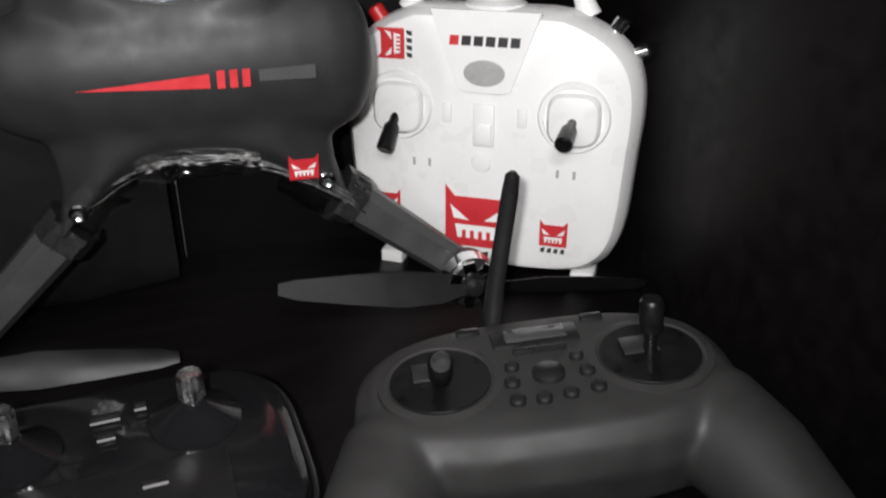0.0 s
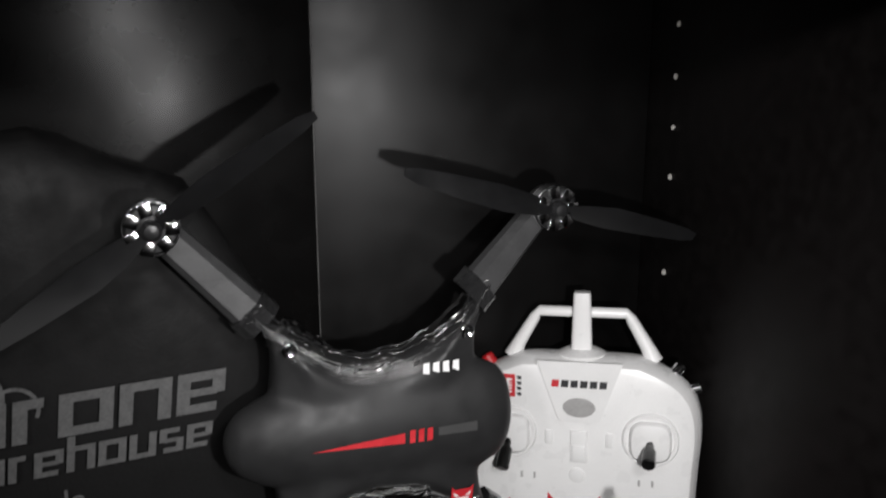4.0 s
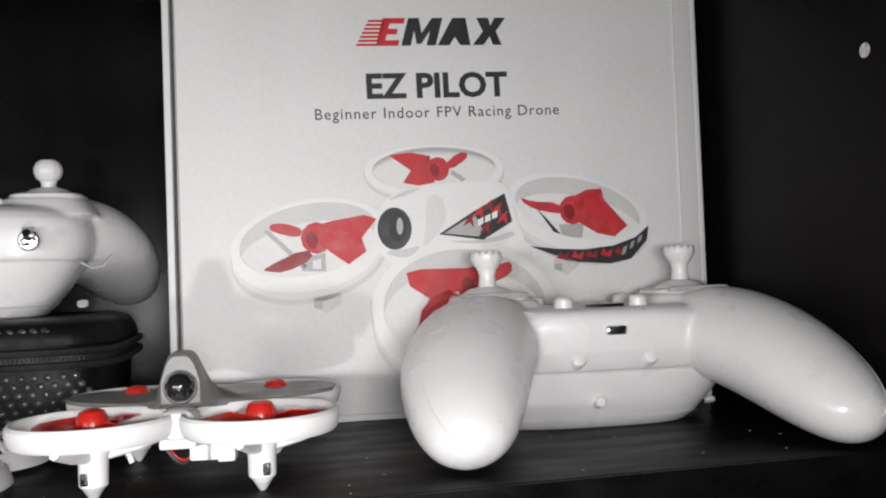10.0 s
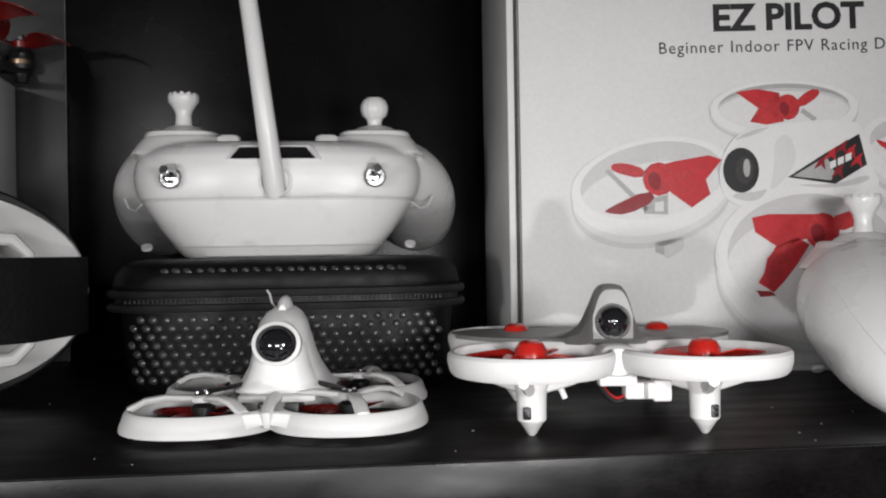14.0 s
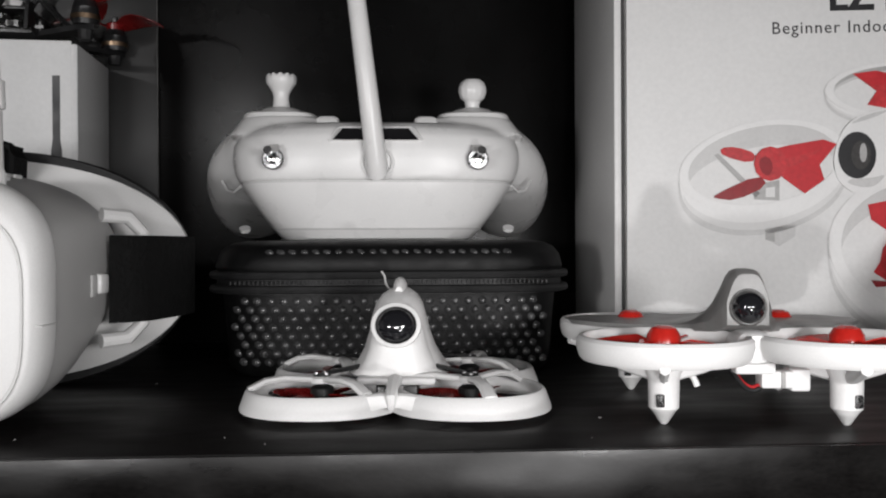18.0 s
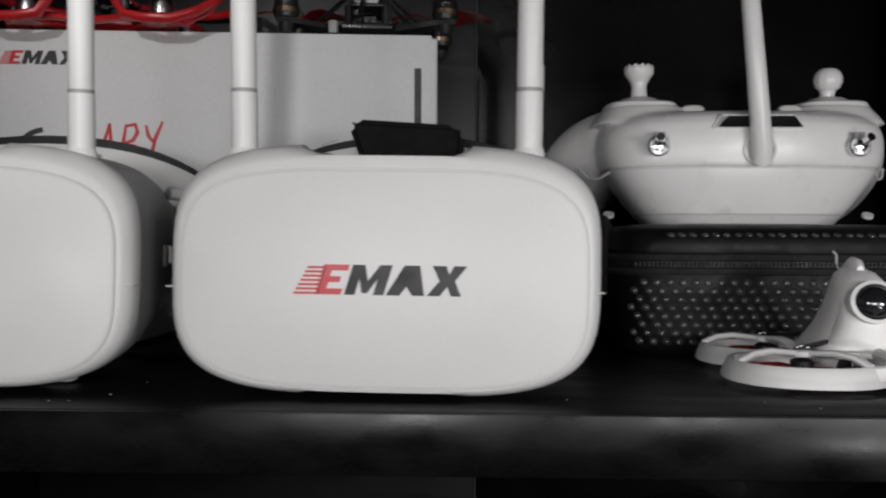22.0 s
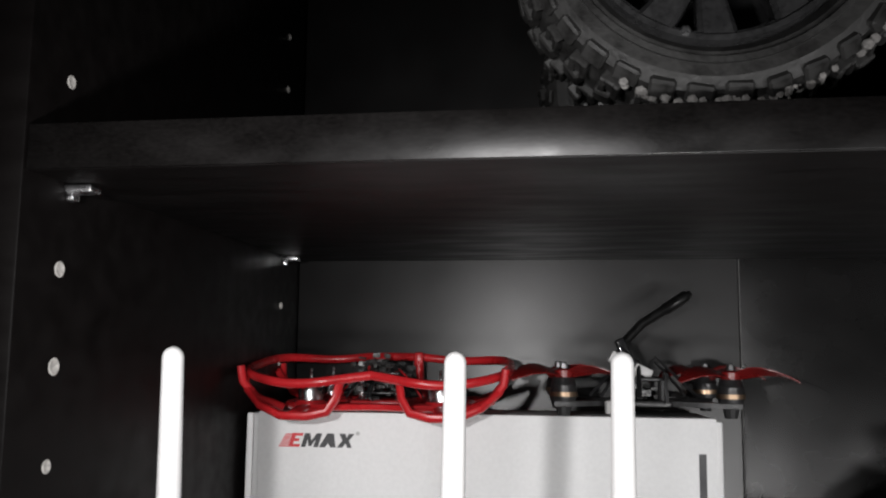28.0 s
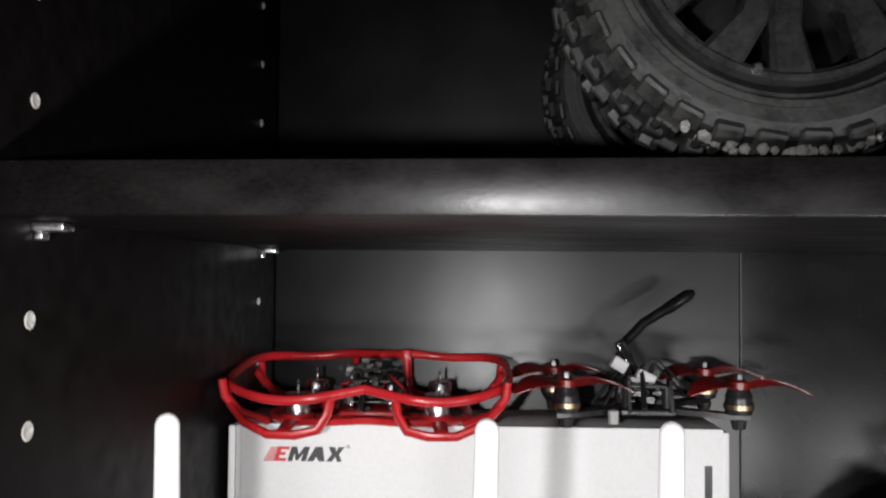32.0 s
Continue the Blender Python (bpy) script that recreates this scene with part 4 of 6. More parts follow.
    bm = plate(bmesh.new(), [(-0.0182, 0.0), (0.0182, 0.0), (0.0142, 0.0046), (-0.0142, 0.0046)], 0.0, 0.0016, pose(0, 0.0432, 0.0434, 108, 0, 180))
    part("dark_window", bm, GLOSSBLACK, t, "dark trapezoid window")
    part("aerial_socket", lathe(bmesh.new(), [(0.0074, -0.003), (0.0072, 0.0014), (0.0060, 0.0018), (0.0056, -0.001)], 30), WHITE, t, m=pose(-0.0006, 0.0405, 0.0335, -90, 0, 0))
    part("aerial", tube(bmesh.new(), [(-0.0008, 0.0405, 0.0300), (-0.0006, 0.0440, 0.0292), (-0.0003, 0.0452, 0.0330), (0.0040, 0.0490, 0.0700), (0.0092, 0.0530, 0.1140), (0.0094, 0.0531, 0.1158), (0.0095, 0.0532, 0.1166)], [0.0030, 0.0044, 0.0046, 0.0042, 0.0038, 0.0030, 0.0010], 20), WHITE, t)
    return t


STICKBLACK = surf("black_stick_rubber", (0.005, 0.005, 0.005), 0.35, var=0.3, scale=200, spec=0.4)
gamepad(pose(0.3810, 0.1900, 0.0560, 0, 0, 180), "white gamepad-style transmitter resting on a black case", -1)
gamepad(pose(0.6690, 0.0960, 0.0, 0, 0, -5.0), "white gamepad-style transmitter with its grips forward", 0)

# ---- black zip case ----
CASEMAT = surf("black_moulded_fabric", (0.0050, 0.0050, 0.0052), 0.50, var=0.3, scale=120, bump=0.05, fine=900, spec=0.22)
case = thing("zip_case", pose(0.3870, 0.1255, 0.0), "black moulded zip case with a woven carbon pattern", "case")


def case_ring(z, gx, gy, p=6.0):
    return oval(0, 0.062, z, 0.0770 * gx, 0.062 * gy, 72, p)


part("base_shell", loft(bmesh.new(), [case_ring(z, g, g) for z, g in ((0.0, 0.875), (0.003, 0.905), (0.010, 0.915), (0.026, 0.930), (0.0335, 0.940), (0.0350, 0.930))]), CASEMAT, case)
part("lid_shell", loft(bmesh.new(), [case_ring(z, g, g) for z, g in ((0.0425, 0.965), (0.0450, 0.980), (0.0500, 0.965), (0.0535, 0.930), (0.0552, 0.880), (0.0560, 0.80))]), CASEMAT, case)
for z in (0.0360, 0.0418):
    part("zip_piping", tube(bmesh.new(), case_ring(z, 0.990, 0.990), 0.0017, 8, True), RUBBER, case)
part("zip_tape", loft(bmesh.new(), [case_ring(z, 0.972, 0.972) for z in (0.0340, 0.0432)], caps=False), RUBBER, case)
zipper = bmesh.new()
for k in range(72):
    box(zipper, -0.064 + 0.0018 * k, 0.0012, 0.0389, 0.0010, 0.0010, 0.0016, 0.0002, seg=1)
tagged(part("zip_teeth", zipper, RUBBER, case), kind="stuff")
# paler than the case: the weave's glints are put into the beads' colour
WEAVE = surf("woven_carbon_glints", (0.048, 0.048, 0.049), 0.27, var=0.6, scale=220, bump=0.0, spec=0.60)
blob = random.Random(8)
seed = bmesh.new()
bmesh.ops.create_uvsphere(seed, u_segments=8, v_segments=5, radius=1.0)
SHAPE = [v.co.copy() for v in seed.verts]
FACES = [[v.index for v in fc.verts] for fc in seed.faces]
seed.free()


def woven(rows, cols, x0, dx, lean, z0, dz, place, size):
    bm = bmesh.new()
    for r in range(rows):
        for k in range(cols):
            x = x0 + dx * k + lean * r + blob.uniform(-.0002, .0002)
            spot = place(x, z0 - dz * r, r)
            if spot is None:
                continue
            m = spot @ pose(0, 0, 0, 0, blob.uniform(12, 24), blob.uniform(-14, 10)) @ Matrix.Diagonal((size[0], size[1], size[2], 1))
            vs = [bm.verts.new(m @ c) for c in SHAPE]
            for fc in FACES:
                bm.faces.new([vs[i] for i in fc])
    return bm


def on_front(x, z, r):
    if abs(x) > 0.0640:
        return None
    grow = 0.915 + 0.025 * (z - 0.010) / 0.0235
    y = 0.062 - 0.062 * grow * (1 - (abs(x) / (0.0770 * grow)) ** 6) ** (1 / 6)
    return pose(x, y, z, -6)


def on_lid(x, z, r):
    return pose(x, 0.0035 + 0.0024 * r, 0.0512 + 0.0011 * r, -45) if abs(x) < 0.052 else None


tagged(part("woven_relief", woven(8, 34, -0.092, 0.0054, 0.0022, 0.0312, 0.0036, on_front, (0.0020, 0.0009, 0.0017)), WEAVE, case, "glossy woven carbon relief, its glints put into a paler colour"), kind="stuff")
tagged(part("lid_relief", woven(3, 30, -0.058, 0.0046, 0.0014, 0.0, 0.0, on_lid, (0.0020, 0.0009, 0.0012)), WEAVE, case, "glossy woven carbon relief, its glints put into a paler colour"), kind="stuff")


# ---- small ducted drone on four feet ----
def blades(bm, r, n=3, chord=0.30, pitch=0.25, turn=0.0):
    for k in range(n):
        m = pose(0, 0, 0, 0, 0, math.degrees(turn) + 360 * k / n)
        rows = []
        for f, w, tw in ((0.12, 0.10, 0.5), (0.4, chord, 0.45), (0.75, chord * 0.9, 0.3), (1.0, chord * 0.45, 0.2)):
            h = r * w
            rows.append([m @ Vector((r * f, -h / 2, h * tw * pitch * 2 + 0.0004)), m @ Vector((r * f, h / 2, -h * tw * pitch * 2 + 0.0004)), m @ Vector((r * f, h / 2, -h * tw * pitch * 2)), m @ Vector((r * f, -h / 2, h * tw * pitch * 2))])
        loft(bm, rows)
    return bm


def foot_drone(m):
    t = thing("ducted_drone", m, "small white ducted drone with clear red props on feet", "drone")
    for sx in (-1, 1):
        for sy in (-1, 1):
            c = (sx * 0.0272, sy * 0.0315)
            bm = bmesh.new()
            n = 44
            rows = [[Vector((c[0] + r * math.cos(2 * math.pi * i / n), c[1] + r * math.sin(2 * math.pi * i / n), z)) for i in range(n)] for r, z in ((0.0246, 0.0194), (0.0256, 0.0204), (0.0264, 0.0235), (0.0263, 0.0256), (0.0255, 0.0266), (0.0243, 0.0266), (0.0236, 0.0256), (0.0232, 0.0196))]
            part("duct", loft(bm, rows, ends=True), SATIN, t)
            pod = part("motor_pod", lathe(bmesh.new(), [(0.0008, 0.0), (0.0014, 0.0006), (0.0036, 0.0040), (0.0046, 0.0050), (0.0048, 0.0140), (0.0056, 0.0160), (0.0056, 0.0178)], 20), SATIN, t, m=pose(c[0], c[1], 0))
            win = part("wire_window", box(bmesh.new(), 0.0018 * sx, -0.0043, 0.0076, 0.0026, 0.0012, 0.0040, 0.0005), BLACK, pod)
            part("motor_wire", tube(bmesh.new(), [(0.0010 * sx, -0.0050, 0.0062), (0.0022 * sx, -0.0054, 0.0076), (0.0014 * sx, -0.0050, 0.0090)], 0.0004, 6), STEEL, win)
            for a in (20, 140, 260):
                b = a if sy < 0 else a + 60
                q = Vector((math.cos(radians(b)), math.sin(radians(b)), 0))
                part("strut", tube(bmesh.new(), [Vector((c[0], c[1], 0.0150)) + q * 0.0040, Vector((c[0], c[1], 0.0166)) + q * 0.0140, Vector((c[0], c[1], 0.0206)) + q * 0.0248], [0.0016, 0.0014, 0.0018], 8, flat=1.5), SATIN, t)
            prop = part("propeller", blades(bmesh.new(), 0.0228, 4, 0.42, 0.30, sx * 0.4), PROPRED, t, "clear red plastic propeller", m=pose(c[0], c[1], 0.0232))
            part("prop_hub", lathe(bmesh.new(), [(0.0052, -0.0050), (0.0054, 0.0010), (0.0050, 0.0036), (0.0038, 0.0056), (0.0020, 0.0064)], 20), PROPRED, prop)
            part("motor_top", lathe(bmesh.new(), [(0.0034, 0.0150), (0.0034, 0.0262), (0.0014, 0.0270)], 14), REDPLASTIC, t, m=pose(c[0], c[1], 0))
    neck = loft(bmesh.new(), [oval(0, y, z, hx, hz, 20, 3.0, "xz") for y, z, hx, hz in ((-0.0340, 0.0226, 0.0040, 0.0040), (-0.0325, 0.0226, 0.0056, 0.0050), (-0.0240, 0.0226, 0.0066, 0.0052), (-0.0180, 0.0226, 0.0050, 0.0040))])
    part("bridge", neck, SATIN, t)
    part("bridge_clip", box(bmesh.new(), 0, -0.0290, 0.0168, 0.0120, 0.0080, 0.0036, 0.0008), SATIN, t)
    part("deck", box(bmesh.new(), 0, 0.0, 0.0180, 0.0260, 0.0440, 0.0030, 0.0010), SATIN, t)
    GREYSHELL = surf("grey_rubbery_shell", (0.205, 0.202, 0.198), 0.40, var=0.1, scale=90)
    # a hood round the lens that runs out into a thin mantle over the rear ducts
    rows = []
    for y, wide, tall, waist, base in ((-0.0250, 0.0064, 0.0142, 0.0066, 0.0290), (-0.0230, 0.0078, 0.0172, 0.0074, 0.0275), (-0.0170, 0.0098, 0.0186, 0.0080, 0.0262), (-0.0100, 0.0150, 0.0165, 0.0078, 0.0258), (-0.0030, 0.0260, 0.0118, 0.0076, 0.0256), (0.0060, 0.0420, 0.0066, 0.0084, 0.0256), (0.0160, 0.0500, 0.0032, 0.0100, 0.0256), (0.0280, 0.0520, 0.0014, 0.0110, 0.0256), (0.0400, 0.0440, 0.0006, 0.0120, 0.0256)):
        xs = [wide * math.sin(math.pi / 2 * k / 12) for k in range(-12, 13)]
        top = [Vector((x, y, base + 0.0014 + tall * math.exp(-(x / waist) ** 4 if y < -0.012 else -(x / waist) ** 2))) for x in xs]
        low = [Vector((x, y, min(v.z - 0.0012, base))) for x, v in zip(xs[::-1], top[::-1])]
        rows.append(top + low)
    part("canopy", loft(bmesh.new(), rows), GREYSHELL, t, "grey canopy", smooth=50)
    cam_ = part("camera", lathe(bmesh.new(), [(0.0058, -0.004), (0.0060, 0.0008), (0.0055, 0.0016), (0.0051, 0.0014)], 28), surf("smoked_grey_plastic", (0.14, 0.138, 0.135), 0.35, var=0.4, scale=300), t, m=pose(0, -0.0240, 0.0345, 86, 0, 0))
    part("lens", lathe(bmesh.new(), [(0.0052, 0.0004), (0.0050, 0.0028), (0.0038, 0.0052), (0.0019, 0.0063), (0.0004, 0.0066)], 28), LENS, cam_, "round black glass lens")
    part("battery_plug", box(bmesh.new(), 0.0080, -0.0250, 0.0128, 0.0100, 0.0070, 0.0054, 0.0008), SATIN, t)
    part("battery_socket", box(bmesh.new(), 0.0150, -0.0235, 0.0126, 0.0060, 0.0090, 0.0068, 0.0008), SATIN, t)
    part("socket_ribs", box(bmesh.new(), 0.0095, -0.0288, 0.0128, 0.0012, 0.0006, 0.0050, 0.0002), MIDINK, t)
    for k, mat_ in ((0, REDPLASTIC), (1, BLACK)):
        part("battery_lead", tube(bmesh.new(), curve(lambda u: (-0.0070 + 0.0100 * u, -0.0260 - 0.0010 * k, 0.0190 - 0.0090 * math.sin(u * 2.0) - 0.0008 * k), 8), 0.0008, 8), mat_, t)
    part("loose_wire", tube(bmesh.new(), [(-0.0200, -0.0250, 0.0160), (-0.0170, -0.0262, 0.0130), (-0.0160, -0.0265, 0.0105)], 0.0010, 8), SATIN, t)
    return t


foot_drone(pose(0.4992, 0.0575, 0.0, 0, 0, -6.5) @ Matrix.Diagonal((0.985, 0.985, 1.0, 1.0)))


# ---- flat whoop drone with prop guards ----
FAINTRED = surf("thin_clear_red_plastic", (0.34, 0.020, 0.018), 0.20, var=0.1, scale=80, bump=0.0, trans=0.6)


def whoop(m):
    t = thing("whoop_drone", m, "small white whoop drone with a tall camera canopy", "drone")
    for sx in (-1, 1):
        for sy in (-1, 1):
            c = (sx * 0.0222, sy * 0.0222)
            bm = bmesh.new()
            n = 44
            rows = []
            for r, z in ((0.0240, 0.0), (0.0240, 0.0010), (0.0224, 0.0058), (0.0214, 0.0066), (0.0202, 0.0064), (0.0204, 0.0050), (0.0228, 0.0)):
                rows.append([Vector((c[0] + r * q.x, c[1] + r * q.y, z)) for q in oval(0, 0, 0, 1.0, 1.0, n, 2.25)])
            part("duct", loft(bm, rows, ends=True), SATIN, t)
            for a in (60, 180, 300):
                b = a + sx * sy * 15
                q = Vector((math.cos(radians(b)), math.sin(radians(b)), 0))
                part("guard_spoke", tube(bmesh.new(), [Vector((c[0], c[1], 0.0088)) + q * 0.0020, Vector((c[0], c[1], 0.0096)) + q * 0.0110, Vector((c[0], c[1], 0.0088)) + q * 0.0165, Vector((c[0], c[1], 0.0062)) + q * 0.0214], [0.0020, 0.0022, 0.0022, 0.0022], 8, flat=0.55), SATIN, t)
            part("guard_hub", lathe(bmesh.new(), [(0.0034, 0.0078), (0.0036, 0.0094), (0.0026, 0.0100)], 18), SATIN, t, m=pose(c[0], c[1], 0))
            part("motor", lathe(bmesh.new(), [(0.0034, 0.0006), (0.0036, 0.0060), (0.0024, 0.0068)], 16), BLACK, t, m=pose(c[0], c[1], 0))
            part("propeller", blades(bmesh.new(), 0.0185, 4, 0.22, 0.4, sy * 0.5), FAINTRED, t, "clear red plastic propeller", m=pose(c[0], c[1], 0.0030))
            part("motor_cap", lathe(bmesh.new(), [(0.0026, 0.0094), (0.0026, 0.0104), (0.0016, 0.0108)], 14), STICKBLACK, t, m=pose(c[0], c[1], 0))
            for k in range(3):
                q = radians(120 * k + 40 * sx)
                part("screw", lathe(bmesh.new(), [(0.0007, 0.0), (0.0007, 0.0007), (0.0003, 0.0008)], 8), STEEL, t, m=pose(c[0] + 0.0018 * math.cos(q), c[1] + 0.0018 * math.sin(q), 0.0104))
    part("deck", box(bmesh.new(), 0, 0, 0.0080, 0.0240, 0.0460, 0.0026, 0.0010), SATIN, t)
    part("battery", box(bmesh.new(), 0, 0.002, 0.0022, 0.0130, 0.0420, 0.0088, 0.0012), STICKBLACK, t, "slim black battery under the deck")
    for s in (-1, 1):
        n = 17
        span = [(-0.0135 + 0.027 * i / (n - 1)) for i in range(n)]
        rows = [[Vector((u, s * (0.0424 - 0.0040 * math.cos(u * 112) - out), z + dip * math.cos(u * 112) ** 2)) for u in span] for out, z, dip in ((-0.0012, 0.0004, 0.0024), (0.0, 0.0058, 0.0006), (0.0012, 0.0064, 0.0006), (0.0024, 0.0056, 0.0006), (0.0010, 0.0006, 0.0024))]
        part("front_bridge" if s < 0 else "back_bridge", loft(bmesh.new(), rows, closed=False, caps=False, ends=True), SATIN, t)
        part("bridge_rib", tube(bmesh.new(), [(0, s * 0.0392, 0.0022), (0, s * 0.0398, 0.0062), (0, s * 0.0350, 0.0086), (0, s * 0.0240, 0.0088)], [0.0010, 0.0016, 0.0018, 0.0022], 8), SATIN, t)
        # black arms and leads that run from the canopy to the motors
        for sy in (-1, 1):
            part("motor_lead", tube(bmesh.new(), [(s * 0.0105, sy * 0.012, 0.0120), (s * 0.0150, sy * 0.015, 0.0112), (s * 0.0210, sy * 0.0205, 0.0106)], [0.0013, 0.0015, 0.0012], 8, flat=0.6), BLACK, t)
    rows = [oval(0, cy, z, hx, hy, 40, p) for z, hx, hy, cy, p in ((0.0088, 0.0160, 0.0200, 0.001, 3.0), (0.0105, 0.0148, 0.0192, 0.000, 3.0), (0.0135, 0.0132, 0.0176, -0.001, 2.8), (0.0175, 0.0112, 0.0160, -0.002, 2.6), (0.0230, 0.0096, 0.0150, -0.004, 2.5), (0.0290, 0.0084, 0.0130, -0.006, 2.4), (0.0330, 0.0074, 0.0110, -0.005, 2.3), (0.0360, 0.0056, 0.0085, -0.003, 2.2), (0.0378, 0.0032, 0.0058, -0.001, 2.0))]
    part("canopy", loft(bmesh.new(), rows), SATIN, t, "white camera canopy")
    part("canopy_fin", loft(bmesh.new(), [oval(0, y, z, w, h, 14, 2.2, "xz") for y, z, w, h in ((-0.0085, 0.0362, 0.0012, 0.0026), (-0.0060, 0.0372, 0.0020, 0.0040), (-0.0010, 0.0374, 0.0023, 0.0046), (0.0050, 0.0340, 0.0021, 0.0056), (0.0120, 0.0270, 0.0016, 0.0060))]), SATIN, t)
    cradle = [oval(0, cy, z, hx, hy, 32, 2.6) for z, hx, hy, cy in ((0.0110, 0.0128, 0.0105, -0.0100), (0.0140, 0.0112, 0.0098, -0.0104), (0.0180, 0.0096, 0.0090, -0.0110), (0.0225, 0.0086, 0.0078, -0.0115), (0.0260, 0.0080, 0.0060, -0.0120))]
    part("camera_cradle", loft(bmesh.new(), cradle), SATIN, t)
    cam_ = part("camera_ring", lathe(bmesh.new(), [(0.0072, -0.006), (0.0076, 0.0), (0.0075, 0.0022), (0.0063, 0.0027), (0.0060, 0.0004)], 36), SATIN, t, m=pose(0, -0.0190, 0.0262, 80, 0, 0))
    part("lens_barrel", lathe(bmesh.new(), [(0.0061, 0.0), (0.0061, 0.0022), (0.0054, 0.0028)], 30), GLOSSBLACK, cam_)
    part("lens", lathe(bmesh.new(), [(0.0057, 0.0024), (0.0050, 0.0038), (0.0034, 0.0050), (0.0010, 0.0054)], 30), LENS, cam_, "domed black glass lens")
    part("whisker_aerial", tube(bmesh.new(), [(-0.0030, 0.002, 0.0360), (-0.0048, 0.0, 0.0395), (-0.0052, -0.001, 0.0425), (-0.0062, -0.001, 0.0440)], 0.00035, 6), GOGGLE_BODY, t)
    return t


whoop(pose(0.3908, 0.0780, 0.0022, 0, 0, -4.5) @ Matrix.Diagonal((1.078, 1.078, 0.97, 1.0)))


# ---- red plastic racing frame on the grey box ----
def red_frame(m):
    t = thing("red_frame_drone", m, "bright red plastic ducted drone frame with bare motors", "drone")
    lobes = []
    for sx, sy in ((-1, -1), (1, -1), (1, 1), (-1, 1)):
        lobes.append((sx * 0.0335, sy * 0.0225))

    def outline(z, r, n=88, pinch=0.55):
        pts = []
        for i in range(n):
            a = 2 * math.pi * i / n
            c, s = math.cos(a), math.sin(a)
            x = 0.0640 * r * math.copysign(abs(c) ** 0.55, c)
            y = 0.0400 * r * math.copysign(abs(s) ** 0.62, s)
            y *= 1 - 0.22 * math.exp(-(x / 0.012) ** 2)
            pts.append((x, y, z(x, y)))
        return pts

    part("upper_bumper", tube(bmesh.new(), outline(lambda x, y: 0.0215 + 0.0015 * math.cos(x * 90) + 0.14 * y, 1.0), 0.0018, 10, True, flat=1.25), REDPLASTIC, t)
    part("lower_rail", tube(bmesh.new(), outline(lambda x, y: 0.0030, 0.70), 0.0022, 10, True, flat=0.9), REDPLASTIC, t)
    for sx in (-1, 1):
        for sy in (-1, 1):
            c = (sx * 0.0310, sy * 0.0205)
            part("corner_rib", tube(bmesh.new(), [(c[0] + sx * 0.012, c[1] + sy * 0.003, 0.0022), (c[0] + sx * 0.024, c[1] + sy * 0.007, 0.0070), (c[0] + sx * 0.0300, c[1] + sy * 0.009, 0.0150), (c[0] + sx * 0.0310, c[1] + sy * 0.010, 0.0225)], [0.0019, 0.0022, 0.0020, 0.0019], 10), REDPLASTIC, t)
            low = -0.0006 if sy < 0 else 0.0030
            lobe = [(0.0625, 0.0230, 0.0190), (0.0590, 0.0290, 0.0110), (0.0510, 0.0345, 0.0040), (0.0400, 0.0375, low), (0.0280, 0.0380, low), (0.0190, 0.0370, low + 0.0020), (0.0150, 0.0360, 0.0080), (0.0138, 0.0350, 0.0150), (0.0135, 0.0345, 0.0205 + 0.14 * sy * 0.034)]
            part("lobe_strap", tube(bmesh.new(), [(sx * u, sy * v, h) for u, v, h in lobe], [0.0015, 0.0016, 0.0017, 0.0018, 0.0019, 0.0019, 0.0018, 0.0018, 0.0020], 10, flat=1.3), REDPLASTIC, t)
            part("lobe_floor", tube(bmesh.new(), [(sx * 0.0340, sy * 0.0370, low + 0.0012), (sx * 0.0325, sy * 0.0300, 0.0026), (sx * 0.0310, sy * 0.0205, 0.0026)], [0.0030, 0.0034, 0.0040], 10, flat=0.5), REDPLASTIC, t)
            part("motor_mount", lathe(bmesh.new(), [(0.0075, 0.0), (0.0078, 0.0035), (0.0066, 0.0048)], 22), REDPLASTIC, t, m=pose(c[0], c[1], 0.0010))
            mo = part("motor", lathe(bmesh.new(), [(0.0056, 0.0), (0.0058, 0.0015), (0.0058, 0.0085), (0.0052, 0.0095), (0.0014, 0.0098)], 22), STEEL, t, "bare silver motor", m=pose(c[0], c[1], 0.0056))
            part("motor_shaft", lathe(bmesh.new(), [(0.0007, 0.0095), (0.0007, 0.0155), (0.0003, 0.0158)], 8), STEEL, mo)
            part("mount_arm", tube(bmesh.new(), [(c[0], c[1], 0.0026), (c[0] * 0.5, c[1] * 0.5, 0.0030), (0, 0, 0.0034)], [0.0044, 0.0034, 0.0040], 10, flat=0.45), REDPLASTIC, t)
    part("center_plate", box(bmesh.new(), 0, 0, 0.0042, 0.0300, 0.0300, 0.0030, 0.0010), REDPLASTIC, t)
    r = random.Random(7)
    for k in range(3):
        part("circuit_board", box(bmesh.new(), 0, 0, 0.0090 + 0.0050 * k, 0.0190, 0.0190, 0.0012, 0.0004), BLACK, t)
    bm = bmesh.new()
    for k in range(70):
        u = r.gauss(-0.005, 0.0065)
        box(bm, u, r.uniform(-.010, .010), r.uniform(0.008, 0.033 - 1.1 * abs(u + 0.006)), r.uniform(.001, .004), r.uniform(.001, .004), r.uniform(.0008, .003), 0.0, pose(0, 0, 0, r.uniform(-15, 15), 0, r.uniform(0, 90)))
    tagged(part("circuit_clutter", bm, surf("solder_and_chips", (0.12, 0.12, 0.118), 0.35, metal=0.6, var=0.9, scale=400), t), kind="stuff")
